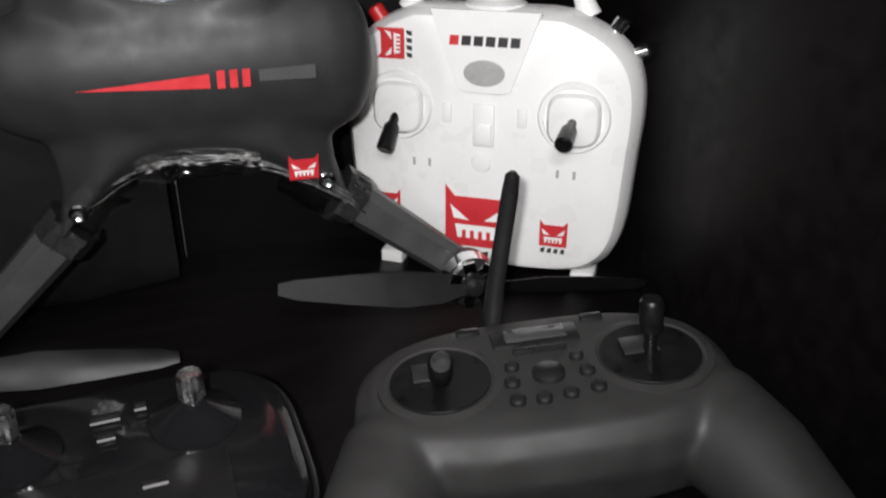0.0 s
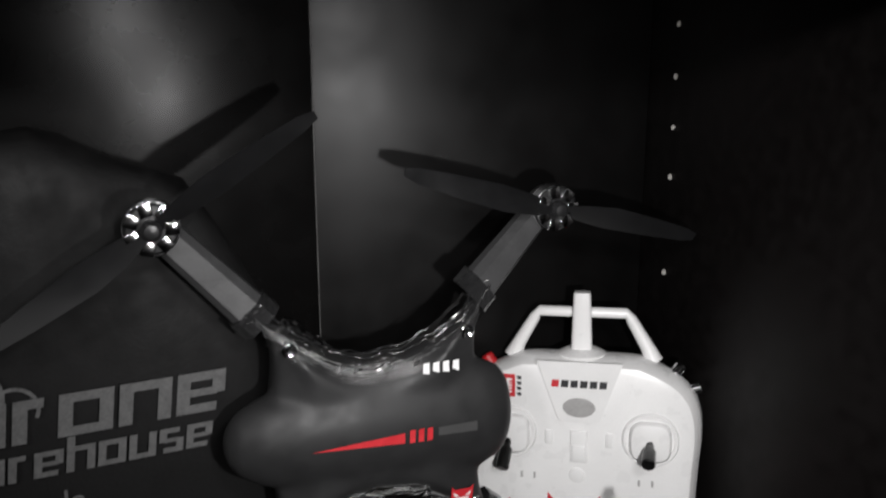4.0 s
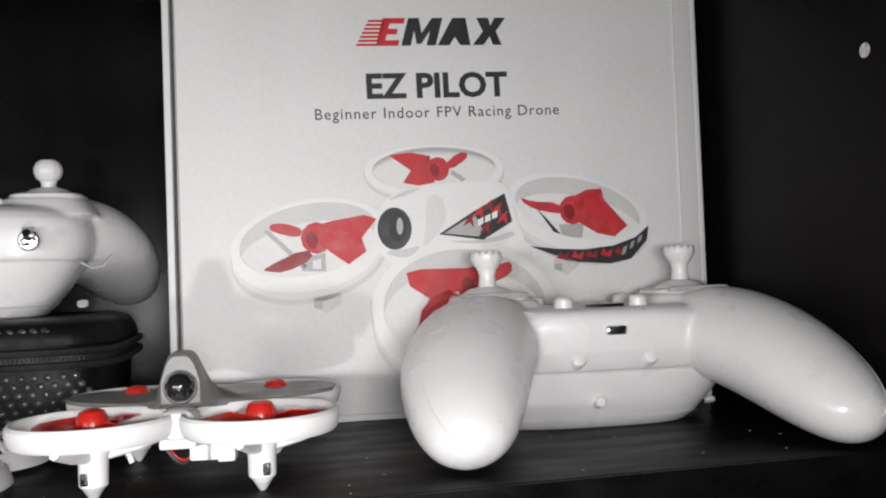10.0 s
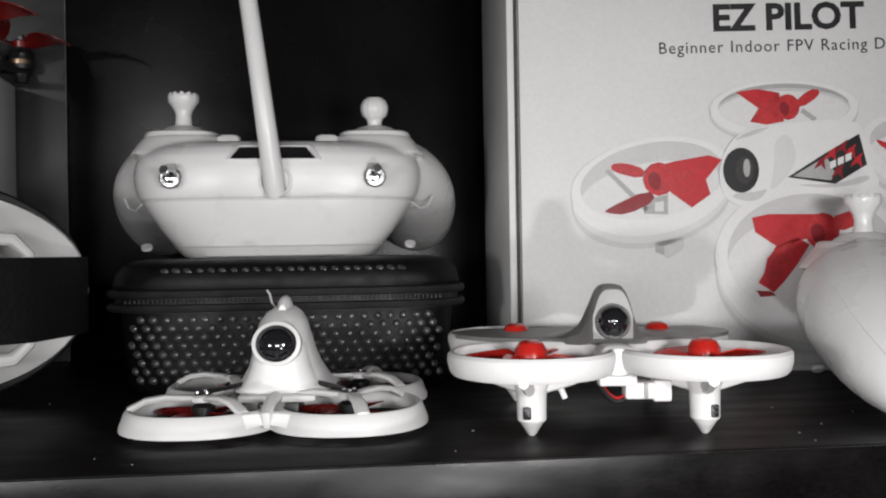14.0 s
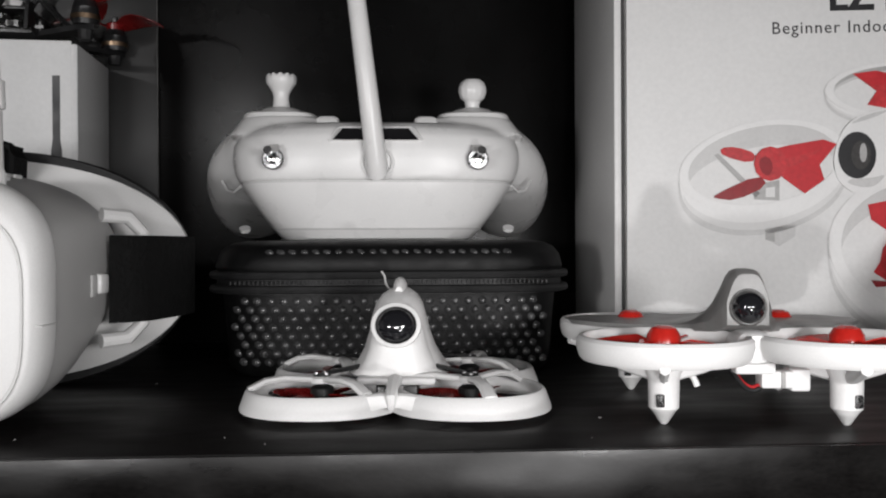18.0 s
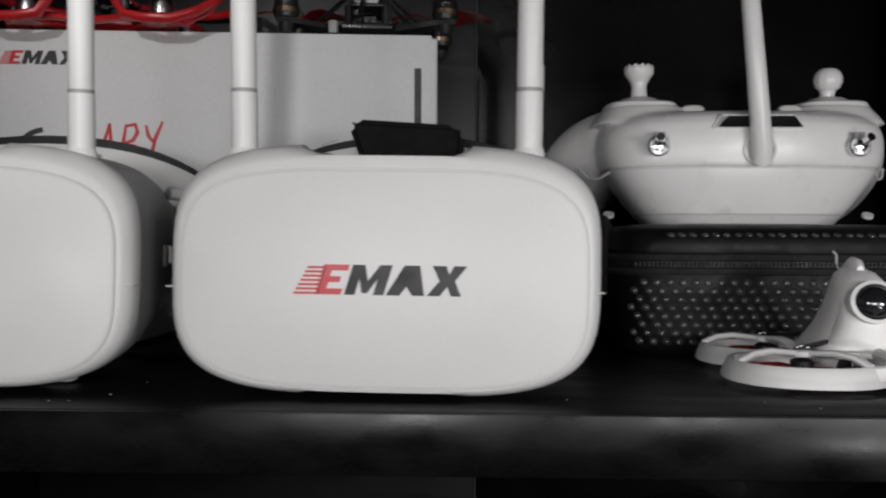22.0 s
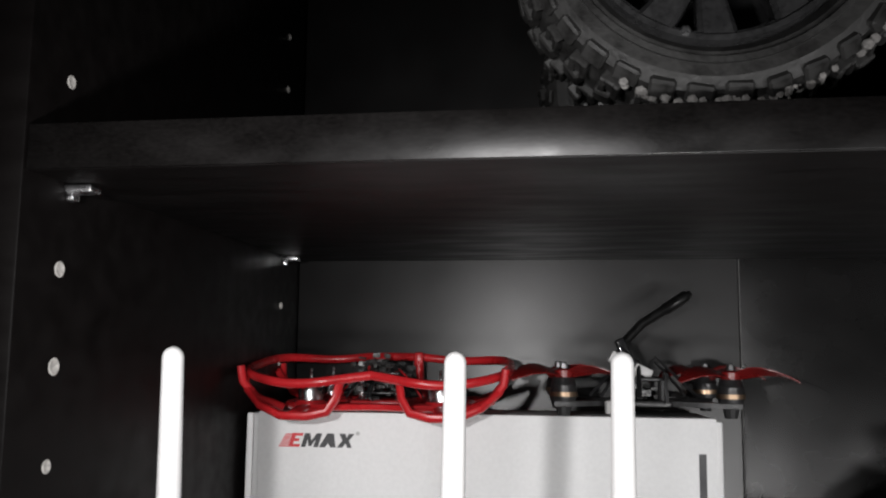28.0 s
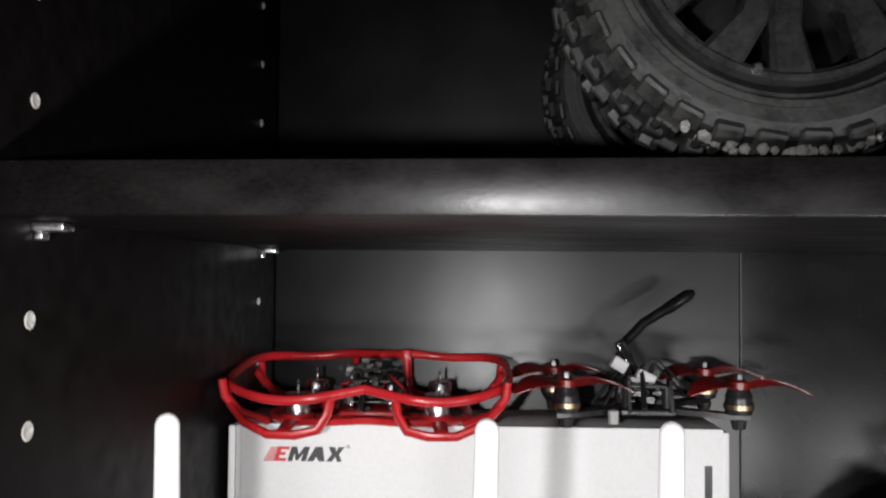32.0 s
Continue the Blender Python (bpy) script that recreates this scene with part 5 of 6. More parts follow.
    for k in range(12):
        a = r.uniform(0, 6.28)
        q = Vector((math.cos(a), math.sin(a), 0))
        mid = Vector((0, 0, r.uniform(0.016, 0.025)))
        part("wire", tube(bmesh.new(), [q * 0.004 + Vector((0, 0, 0.014)), q * 0.009 + mid, q * 0.015 + Vector((0, 0, 0.016)), q * 0.022 + Vector((0, 0, 0.007))], 0.0006, 6), (BLACK, REDPLASTIC, BLACK, BLACK)[k % 4], t)
    for s in (-1, 1):
        part("standoff", lathe(bmesh.new(), [(0.0014, 0.005), (0.0014, 0.017), (0.0010, 0.0175)], 8), STEEL, t, m=pose(s * 0.009, -0.010, 0))
    part("tail_tab", box(bmesh.new(), 0.0130, 0.0340, 0.0260, 0.0050, 0.0030, 0.0080, 0.0010), REDPLASTIC, t)
    return t


red_frame(pose(0.0675, 0.2095, 0.1532, 0, 0, 4.2) @ Matrix.Diagonal((1.04, 1.26, 1.0, 1)))


# ---- black carbon racing drone on the grey box ----
def leaf_blades(r, n, turn):
    """Drooping leaf-shaped propeller blades round a hub."""
    bm = lathe(bmesh.new(), [(0.0044, -0.0020), (0.0046, 0.0014), (0.0030, 0.0024)], 14)
    for k in range(n):
        m = pose(0, 0, 0, 0, 0, math.degrees(turn) + 360 * k / n)
        rows = []
        for f, w, rise, twist in ((0.10, 0.0030, 0.0, 0.0016), (0.30, 0.0052, 0.0018, 0.0022), (0.50, 0.0062, 0.0024, 0.0018), (0.70, 0.0056, 0.0014, 0.0012), (0.88, 0.0036, -0.0006, 0.0008), (1.0, 0.0010, -0.0026, 0.0004)):
            rows.append([m @ Vector((r * f, y, rise + z)) for y, z in ((-w, twist), (0.0, 0.0004), (w, -twist), (w, -twist - 0.0005), (0.0, -0.0003), (-w, twist - 0.0005))])
        loft(bm, rows)
    return bm


def carbon_drone(m):
    t = thing("carbon_racing_drone", m, "black carbon racing drone with dark red props", "drone")
    BRONZE = surf("dull_bronze", (0.34, 0.24, 0.16), 0.35, metal=1.0, var=0.2, scale=200)
    PROPDARK = surf("smoky_red_plastic", (0.15, 0.008, 0.008), 0.25, var=0.15, scale=80, trans=0.15)
    for sx in (-1, 1):
        for sy in (-1, 1):
            e = (sx * 0.0400, sy * 0.0290)
            d = Vector((e[0], e[1], 0)).normalized()
            nrm = Vector((-d.y, d.x, 0)) * 0.0050
            pts = [(nrm + d * 0.008), (nrm * 0.8 + d * 0.048), (d * 0.055), (-nrm * 0.8 + d * 0.048), (-nrm + d * 0.008)]
            part("arm", plate(bmesh.new(), [(p.x, p.y) for p in pts], 0.0045, 0.0070), BLACK, t)
            mo = part("motor", lathe(bmesh.new(), [(0.0058, 0.0), (0.0064, 0.0020), (0.0066, 0.0045), (0.0060, 0.0075), (0.0062, 0.0080), (0.0050, 0.0115), (0.0018, 0.0120)], 20), BLACK, t, "black motor with a bronze band", m=pose(e[0], e[1], 0.0070))
            part("prop_nut", lathe(bmesh.new(), [(0.0019, 0.0110), (0.0019, 0.0180), (0.0012, 0.0190)], 6), STEEL, mo)
            part("bronze_band", hoop(bmesh.new(), 0, 0, 0.0069, 0.0060, 0.0024, 0.0046, 20), BRONZE, mo)
            part("propeller", leaf_blades(0.0320, 3, 0.6 + sx), PROPDARK, t, "dark red three-blade propeller", m=pose(e[0], e[1], 0.0205))
            part("motor_screw_pad", lathe(bmesh.new(), [(0.0030, 0.0), (0.0040, 0.0045)], 10), RUBBER, t, m=pose(e[0], e[1], 0.0))
    part("bottom_plate", box(bmesh.new(), 0, 0, 0.0058, 0.0260, 0.0440, 0.0028, 0.0006), BLACK, t)
    part("top_plate", box(bmesh.new(), 0, 0.004, 0.0178, 0.0200, 0.0440, 0.0018, 0.0006), BLACK, t)
    for sx in (-1, 1):
        for y in (-0.016, 0.004, 0.022):
            part("standoff", lathe(bmesh.new(), [(0.0022, 0.0070), (0.0022, 0.0172)], 10), BLACK, t, m=pose(sx * 0.0095, y, 0))
        part("camera_plate", plate(bmesh.new(), [(-0.006, 0), (0.006, 0), (0.004, 0.015), (-0.003, 0.015)], 0, 0.0016, pose(sx * 0.0100, -0.018, 0.0060, 90, 0, 90)), BLACK, t)
    part("battery_connector", box(bmesh.new(), 0, 0, 0, 0.0080, 0.0060, 0.0062, 0.0010, pose(-0.0120, -0.010, 0.0275, 0, 30, 0)), GOGGLE_BODY, t, "pale battery connector")
    part("balance_connector", box(bmesh.new(), 0, 0, 0, 0.0095, 0.0060, 0.0050, 0.0010, pose(0.0010, -0.010, 0.0218, 0, 25, 0)), GOGGLE_BODY, t, "pale balance connector")
    part("aerial_socket", box(bmesh.new(), 0, 0, 0, 0.0056, 0.0070, 0.0200, 0.0012, pose(-0.0055, 0.004, 0.0290, 0, -25, 0)), GLOSSBLACK, t)
    part("receiver", box(bmesh.new(), -0.004, -0.008, 0.0202, 0.0060, 0.0100, 0.0030, 0.0008), MIDINK, t)
    r = random.Random(11)
    bm = bmesh.new()
    for k in range(30):
        box(bm, r.uniform(-.010, .010), r.uniform(-.016, .018), r.uniform(0.008, 0.016), r.uniform(.002, .006), r.uniform(.002, .006), r.uniform(.001, .004))
    tagged(part("circuit_clutter", bm, surf("chips_and_solder", (0.10, 0.10, 0.10), 0.35, metal=0.5, var=0.9, scale=400), t), kind="stuff")
    for k in range(6):
        a = r.uniform(0, 6.28)
        q = Vector((math.cos(a), math.sin(a), 0))
        part("wire", tube(bmesh.new(), [q * 0.004 + Vector((0, 0, 0.018)), q * 0.009 + Vector((0, 0, r.uniform(0.022, 0.030))), q * 0.016 + Vector((0, 0, 0.022)), q * 0.030 + Vector((0, 0, 0.009))], 0.0008, 6), BLACK, t)
    part("video_aerial", tube(bmesh.new(), [(-0.009, 0.012, 0.0280), (-0.006, 0.012, 0.0360), (0.004, 0.012, 0.0465), (0.0150, 0.012, 0.0535), (0.0165, 0.012, 0.0542), (0.0272, 0.012, 0.0615), (0.0300, 0.012, 0.0632)], [0.0030, 0.0034, 0.0036, 0.0038, 0.0046, 0.0044, 0.0020], 12, flat=0.7), STICKBLACK, t, "black stub aerial")
    part("strap_clip", lathe(bmesh.new(), [(0.0024, 0.0), (0.0026, 0.0060), (0.0016, 0.0066)], 8), MIDINK, t, m=pose(-0.0170, -0.0240, 0.0010))
    return t


carbon_drone(pose(0.1990, 0.2270, 0.1532, 0, 0, 4.2))

# ---- large dark drone standing on its side ----
SHELL = surf("dark_grey_satin_shell", (0.0195, 0.0195, 0.0200), 0.50, var=0.15, scale=60, bump=0.04, fine=1500, spec=0.30)
SMOKE = surf("crinkled_clear_wrap", (0.016, 0.016, 0.0165), 0.20, var=0.3, scale=160, bump=0.4, fine=260, coat=0.3, spread=0.05)
ARM = surf("grey_arm_plastic", (0.050, 0.050, 0.051), 0.40, var=0.15, scale=90, bump=0.04)
BLADE = surf("dark_blade_plastic", (0.008, 0.008, 0.0084), 0.42, var=0.15, scale=40, bump=0.01, spec=0.28)
big = thing("large_drone", pose(0.545, 0.180, LOW), "large dark grey quadcopter standing on edge in clear wrap", "drone")
rows = []
for x, h, f in ((-0.0790, 0.003, 0.003), (-0.0775, 0.010, 0.007), (-0.0720, 0.0175, 0.0120), (-0.0600, 0.0245, 0.0160), (-0.0400, 0.0295, 0.0185), (-0.0100, 0.0325, 0.0195), (0.0200, 0.0320, 0.0190), (0.0450, 0.0325, 0.0180), (0.0620, 0.0320, 0.0165), (0.0720, 0.0270, 0.0140), (0.0770, 0.0190, 0.0100), (0.0788, 0.0080, 0.0050)):
    rows.append(oval(x, 0.0, 0.1310, f, h, 40, 1.8, "yz"))
hullbm = loft(bmesh.new(), rows)


def wave(pts, n=6):
    """Points smoothed along a chain."""
    out = []
    for i in range(len(pts) - 1):
        p0, p1, p2, p3 = (Vector((*pts[max(0, min(len(pts) - 1, j))], 0)) for j in (i - 1, i, i + 1, i + 2))
        for k in range(n):
            u = k / n
            v = 0.5 * ((2 * p1) + (p2 - p0) * u + (2 * p0 - 5 * p1 + 4 * p2 - p3) * u * u + (3 * p1 - p0 - 3 * p2 + p3) * u ** 3)
            out.append((v.x, v.y))
    return out + [pts[-1]]


top_edge = wave([(-0.064, 0.204), (-0.047, 0.190), (-0.022, 0.1735), (0.004, 0.1690), (0.030, 0.1750), (0.052, 0.190), (0.066, 0.206)])
low_edge = wave([(0.074, 0.058), (0.058, 0.072), (0.030, 0.0865), (0.000, 0.0910), (-0.024, 0.0870), (-0.046, 0.0720), (-0.060, 0.056)])
side_r = wave([(0.066, 0.206), (0.058, 0.180), (0.060, 0.131), (0.062, 0.085), (0.074, 0.058)], 4)
side_l = wave([(-0.060, 0.056), (-0.052, 0.085), (-0.056, 0.131), (-0.052, 0.178), (-0.064, 0.204)], 4)
ring2 = top_edge[:-1] + side_r[:-1] + low_edge[:-1] + side_l[:-1]
loft(hullbm, [[Vector((x * k, y, 0.131 + (z - 0.131) * k)) for x, z in ring2] for y, k in ((0.016, 0.97), (0.014, 1.0), (0.000, 1.0), (-0.005, 0.97), (-0.0078, 0.86), (-0.0110, 0.72), (-0.0131, 0.60))])
soften(part("hull", hullbm, SHELL, big), 0.0016, 30)
for edge in (top_edge, low_edge):
    bm = bmesh.new()
    r = random.Random(3)
    for k in range(5):
        tube(bm, [(x + r.uniform(-.0006, .0006), -0.004 + 0.005 * k + r.uniform(-.0012, .0012), z + (0.0012 if edge is top_edge else -0.0012) * (1 if k in (1, 2, 3) else -1.5) + r.uniform(-.0012, .0012)) for x, z in edge], [r.uniform(0.0002, 0.0006) for _ in edge], 6)
    part("clear_wrap", bm, SMOKE, big, "crinkled clear plastic wrap", smooth=20)
# thin pale ridges: the glints on the wrap's folds are put into their colour
CREASE = surf("pale_glint_crease", (0.13, 0.13, 0.13), 0.16, var=0.5, scale=300, bump=0.0, spread=0.05, spec=0.8)


def hull_front(x, z, rim):
    """How far the hull's skin stands out at a place on its face, below a place on its rim."""
    u = min(1.0, abs(z - 0.131) / 0.0320)
    k = math.hypot(x, z - 0.131) / math.hypot(x, rim - 0.131)
    return -max(0.0054, 0.0050 + 0.0235 * (0.97 - k), 0.0190 * (1 - u ** 1.8) ** (1 / 1.8)) - 0.0020


for edge, inward in ((top_edge, -1), (low_edge, 1)):
    r = random.Random(21)
    bm = bmesh.new()
    for k in range(26):
        n = r.randint(5, 15)
        i0 = r.randint(2, len(edge) - n - 3)
        off, lean, arc = r.uniform(0.0010, 0.0085) * (0.5 + 0.5 * r.random()), r.uniform(-0.004, 0.004), r.uniform(-0.002, 0.002)
        pts = []
        for j in range(n):
            u = j / (n - 1)
            x, z = edge[i0 + j]
            rim = z
            z += inward * max(0.0006, off + lean * (u - 0.5) + arc * 4 * u * (1 - u)) + r.uniform(-.0002, .0002)
            pts.append((x, hull_front(x, z, rim) + r.uniform(-.0002, .0001), z))
        thick = r.uniform(0.00010, 0.00026)
        tube(bm, pts, [thick * (0.25 + 0.75 * math.sin(math.pi * (j + 0.5) / n)) * r.uniform(0.6, 1.3) for j in range(n)], 5)
    part("wrap_crease_glints", bm, CREASE, big, "creases in the clear wrap, their glints put into a pale colour", smooth=60)
FILM = surf("clear_plastic_film", (0.9, 0.9, 0.9), 0.12, var=0.02, scale=100, bump=0.0, trans=1.0, spread=0.03, spec=0.7)
for k, (cx, cz, wide, tall, turn) in enumerate(((-0.040, 0.185, 0.030, 0.018, 42), (0.042, 0.187, 0.030, 0.018, -42), (0.050, 0.076, 0.030, 0.016, 40), (-0.042, 0.077, 0.030, 0.016, -42), (0.000, 0.166, 0.050, 0.012, 0), (0.004, 0.093, 0.050, 0.012, 0))):
    bm = bmesh.new()
    nx, nz = 34, 16
    m = pose(cx, -0.0108, cz, 0, turn, 0)
    grid = []
    for i in range(nx + 1):
        for j in range(nz + 1):
            u, v = wide * (i / nx - 0.5), tall * (j / nz - 0.5)
            fold = 0.0010 * noise.noise((u * 50 + 9 * k, v * 120, k)) + 0.0007 * abs(noise.noise((u * 60 + v * 40, v * 420 + 5 * k, 3.0))) + 0.00022 * abs(noise.noise((u * 260, v * 700, k)))
            grid.append(bm.verts.new(m @ Vector((u + 0.002 * noise.noise((v * 200, k, 1)), fold, v + 0.003 * noise.noise((u * 90, k, 5))))))
    for i in range(nx):
        for j in range(nz):
            bm.faces.new((grid[i * (nz + 1) + j], grid[i * (nz + 1) + j + 1], grid[(i + 1) * (nz + 1) + j + 1], grid[(i + 1) * (nz + 1) + j]))
    ob = part("clear_wrap", bm, FILM, big, "crinkled clear plastic wrap", smooth=9)
    ob.visible_shadow = False
ROTORS = ((-0.105, -0.006, 0.249, -0.058, 0.197, (33, 213), -0.0445, 0.1825), (0.109, 0.012, 0.242, 0.060, 0.199, (164, -14), 0.0500, 0.1825), (0.1215, -0.012, 0.0225, 0.066, 0.065, (172, -8), 0.0560, 0.0805), (-0.107, -0.012, 0.0120, -0.053, 0.063, (-3, 168), -0.0455, 0.0770))
for mx, my, mz, fx, fz, turns, sx, sz in ROTORS:
    a, b = Vector((fx, 0.006, fz)), Vector((mx, my + 0.010, mz))
    d = (b - a).normalized()
    n = d.cross(Vector((0, 1, 0))).normalized()
    arm = bmesh.new()
    rows = []
    for u, w, h in ((0.0, 0.0105, 0.0085), (0.06, 0.0098, 0.0075), (0.5, 0.0088, 0.0065), (0.92, 0.0080, 0.0062), (1.0, 0.0074, 0.0055)):
        c = a.lerp(b, u)
        rows.append([c + n * w * x + Vector((0, 1, 0)) * h * y for x, y in ((-1, 0.6), (-1, -0.3), (-0.6, -1), (0.6, -1), (1, -0.3), (1, 0.6), (0.6, 1), (-0.6, 1))])
    armob = part("arm", loft(arm, rows), ARM, big, smooth=20)
    part("arm_sleeve", loft(bmesh.new(), [[p + (p - a.lerp(b, u)) * 0.12 for p in [a.lerp(b, u) + n * 0.0105 * x + Vector((0, 1, 0)) * 0.0082 * y for x, y in ((-1, 0.6), (-1, -0.3), (-0.6, -1), (0.6, -1), (1, -0.3), (1, 0.6), (0.6, 1), (-0.6, 1))]] for u in (-0.06, 0.10)]), SMOKE, armob, smooth=20)
    part("arm_screw", lathe(bmesh.new(), [(0.0036, 0.0), (0.0038, 0.0030), (0.0030, 0.0036), (0.0014, 0.0026)], 16), CHROME, big, m=pose(sx, -0.0078, sz, 90, 0, 0))
    mot = part("motor", lathe(bmesh.new(), [(0.0115, -0.010), (0.0124, -0.004), (0.0124, 0.0050), (0.0110, 0.0062), (0.0050, 0.0066)], 28), BLACK, big, m=pose(mx, my, mz, 90, 0, 0))
    for k in range(7):
        q = 2 * math.pi * k / 7
        part("motor_spoke", box(bmesh.new(), 0.0092, 0, 0.0068, 0.0064, 0.0060, 0.0018, 0.0004, pose(0, 0, 0, 0, 0, math.degrees(q))), CHROME, mot, "chrome motor face")
    part("motor_skirt", hoop(bmesh.new(), 0, 0, 0.0130, 0.0118, -0.0035, 0.0040, 28), CHROME, mot)
    part("prop_nut", lathe(bmesh.new(), [(0.0048, 0.0050), (0.0050, 0.0100), (0.0032, 0.0125), (0.0010, 0.0130)], 16), BLACK, mot)
    for turn in turns:
        mm = pose(0, 0, 0, 0, -turn, 0)
        rows = []
        flip = -1 if (mx < 0 and mz < 0.1) else 1
        for f, up, dn, tw in ((0.004, 0.003, 0.003, 0.0016), (0.016, 0.0058, 0.0046, 0.0046), (0.034, 0.0078, 0.0058, 0.0046), (0.060, 0.0066, 0.0050, 0.0030), (0.084, 0.0046, 0.0036, 0.0016), (0.092, 0.0024, 0.0020, 0.0010)):
            tw *= flip
            rows.append([mm @ Vector((f, y, z)) for y, z in ((-tw - 0.0005, up), (0.0004 - tw * 0.2, 0.0), (tw, -dn), (tw + 0.0010, -dn), (0.0013 - tw * 0.2, 0.0), (-tw + 0.0005, up))])
        part("blade", loft(bmesh.new(), rows), BLADE, big, "dark glossy propeller blade", m=pose(mx, my - 0.0085, mz))
FRONT = pose(0, -0.0196, 0)
flat([(-0.0365, 0.1302), (0.0122, 0.1336), (0.0122, 0.1280)], REDINK, big, FRONT, "red_stripe")
for k in range(3):
    flat([(0.0148 + 0.0048 * k, 0.1276), (0.0178 + 0.0048 * k, 0.1277), (0.0180 + 0.0048 * k, 0.1348), (0.0150 + 0.0048 * k, 0.1346)], REDINK, big, FRONT, "red_stripe")
flat([(0.0310, 0.1292), (0.0530, 0.1288), (0.0530, 0.1345), (0.0310, 0.1338)], surf("faint_grey_ink", (0.045, 0.045, 0.045), 0.5), big, pose(0, -0.0188, 0), "grey_stripe")


def square_mark(parent, m, s, words, lift=0.0):
    """A red square mark with two white wedges and a white bar, and a dark scribble bar under it."""
    flat([(0, 0), (s, 0), (s, s), (s * 0.85, s * 0.82), (s * 0.15, s * 0.82), (0, s)], REDINK, parent, m, "mark_square", lift)
    flat([(s * 0.20, s * 0.14), (s * 0.80, s * 0.14), (s * 0.84, s * 0.36), (s * 0.16, s * 0.36)], WHITEINK, parent, m, "mark_bar", lift + 0.0002)
    for q in range(4):
        flat([(s * (0.275 + 0.13 * q), s * 0.14), (s * (0.335 + 0.13 * q), s * 0.14), (s * (0.335 + 0.13 * q), s * 0.27), (s * (0.275 + 0.13 * q), s * 0.27)], REDINK, parent, m, "mark_notch", lift + 0.0004)
    for q in (-1, 1):
        flat([(s * (0.5 + q * 0.12), s * 0.44), (s * (0.5 + q * 0.42), s * 0.68), (s * (0.5 + q * 0.36), s * 0.46)], WHITEINK, parent, m, "mark_wedge", lift + 0.0002)
    if words:
        for k in range(4):
            flat([(s * (0.05 + 0.24 * k), -s * 0.26), (s * (0.20 + 0.24 * k), -s * 0.26), (s * (0.22 + 0.24 * k), -s * 0.06), (s * (0.08 + 0.24 * k), -s * 0.10)], INK, parent, m, "mark_scribble", lift)


square_mark(big, pose(0.0400, -0.0122, 0.0830, 13, 0, 0), 0.0125, False)
for k in range(4):
    flat([(0.024 + 0.0055 * k, -0.0025 + 0.001 * (k % 2)), (0.0275 + 0.0055 * k, -0.0030), (0.0278 + 0.0055 * k, 0.0030), (0.0245 + 0.0055 * k, 0.0025)], WHITEINK, big, pose(0, -0.0136, 0.1655, -13, 0, 0), "white_scribble")


# ---- white toy transmitter with a carrying handle ----
rc = thing("handled_transmitter", pose(0.6935, 0.2160, LOW - 0.001, -4, -1.7, -32) @ Matrix.Diagonal((1.018, 1.018, 1.018, 1.0)), "white drone transmitter with handle and red square marks", "transmitter")
bm = bmesh.new()
loft(bm, [oval(0, y, 0.0720, hx, hz, 72, 5.0, "xz") for y, hx, hz in ((-0.0190, 0.0640, 0.0580), (-0.0178, 0.0675, 0.0615), (-0.0120, 0.0715, 0.0648), (0.0, 0.0730, 0.0660), (0.0140, 0.0700, 0.0630), (0.0200, 0.0600, 0.0540))])
for v in bm.verts:
    v.co.x *= 1 - 0.05 * (0.072 - v.co.z) / 0.066
    v.co.z -= 0.010 * max(0, abs(v.co.x) - 0.035) / 0.035 * (1 if v.co.z > 0.072 else 0)
part("shell", bm, WHITE, rc)
for s in (-1, 1):
    part("foot", box(bmesh.new(), s * 0.051, -0.002, 0.0040, 0.0120, 0.0220, 0.0080, 0.0012), WHITE, rc)
    gm = part("gimbal_ring", hoop(bmesh.new(), 0, 0, 0.0175, 0.0145, 0.0, 0.0022, 40, lean=0.0012), WHITE, rc, m=pose(s * 0.0430, -0.0185, 0.0900, 90, 0, 0))
    part("gimbal_cup", loft(bmesh.new(), [oval(0, -0.001, z, q, q, 36, 3.4) for q, z in ((0.0128, 0.0004), (0.0126, 0.0022), (0.0112, 0.0040), (0.0060, 0.0052))]), WHITE, gm)
    lean = (24, -9) if s < 0 else (-10, -3)
    part("gimbal_stick", tube(bmesh.new(), [(0, 0, 0.004), (0, 0, 0.010), (0, 0, 0.012), (0, 0, 0.0240), (0, 0, 0.0250)], [0.0022, 0.0024, 0.0038, 0.0042, 0.0034], 14), STICKBLACK, gm, "black ribbed stick", m=pose(0, 0, 0, lean[0] + 25, lean[1], 0))
    part("side_slot", box(bmesh.new(), s * 0.0185, -0.0190, 0.0880, 0.0046, 0.0020, 0.0095, 0.0007), SATIN, rc)
    part("shoulder_button", lathe(bmesh.new(), [(0.0042, -0.003), (0.0042, 0.0030), (0.0030, 0.0042)], 16), (CHROME if s > 0 else REDPLASTIC), rc, m=pose(s * 0.0590, 0.0, 0.1300, 0, s * 35, 0))
    for k in (0, 1):
        flat([(s * 0.036 + 0.008 * k, 0.0600), (s * 0.036 + 0.0014 + 0.008 * k, 0.0600), (s * 0.036 + 0.0014 + 0.008 * k, 0.0640), (s * 0.036 + 0.008 * k, 0.0640)], MIDINK, rc, pose(0, -0.0191, 0), "tick_mark")
part("shoulder_knob", lathe(bmesh.new(), [(0.0040, -0.003), (0.0040, 0.0040), (0.0030, 0.0050)], 14), CHROME, rc, m=pose(0.0690, 0.0, 0.1180, 0, 70, 0))
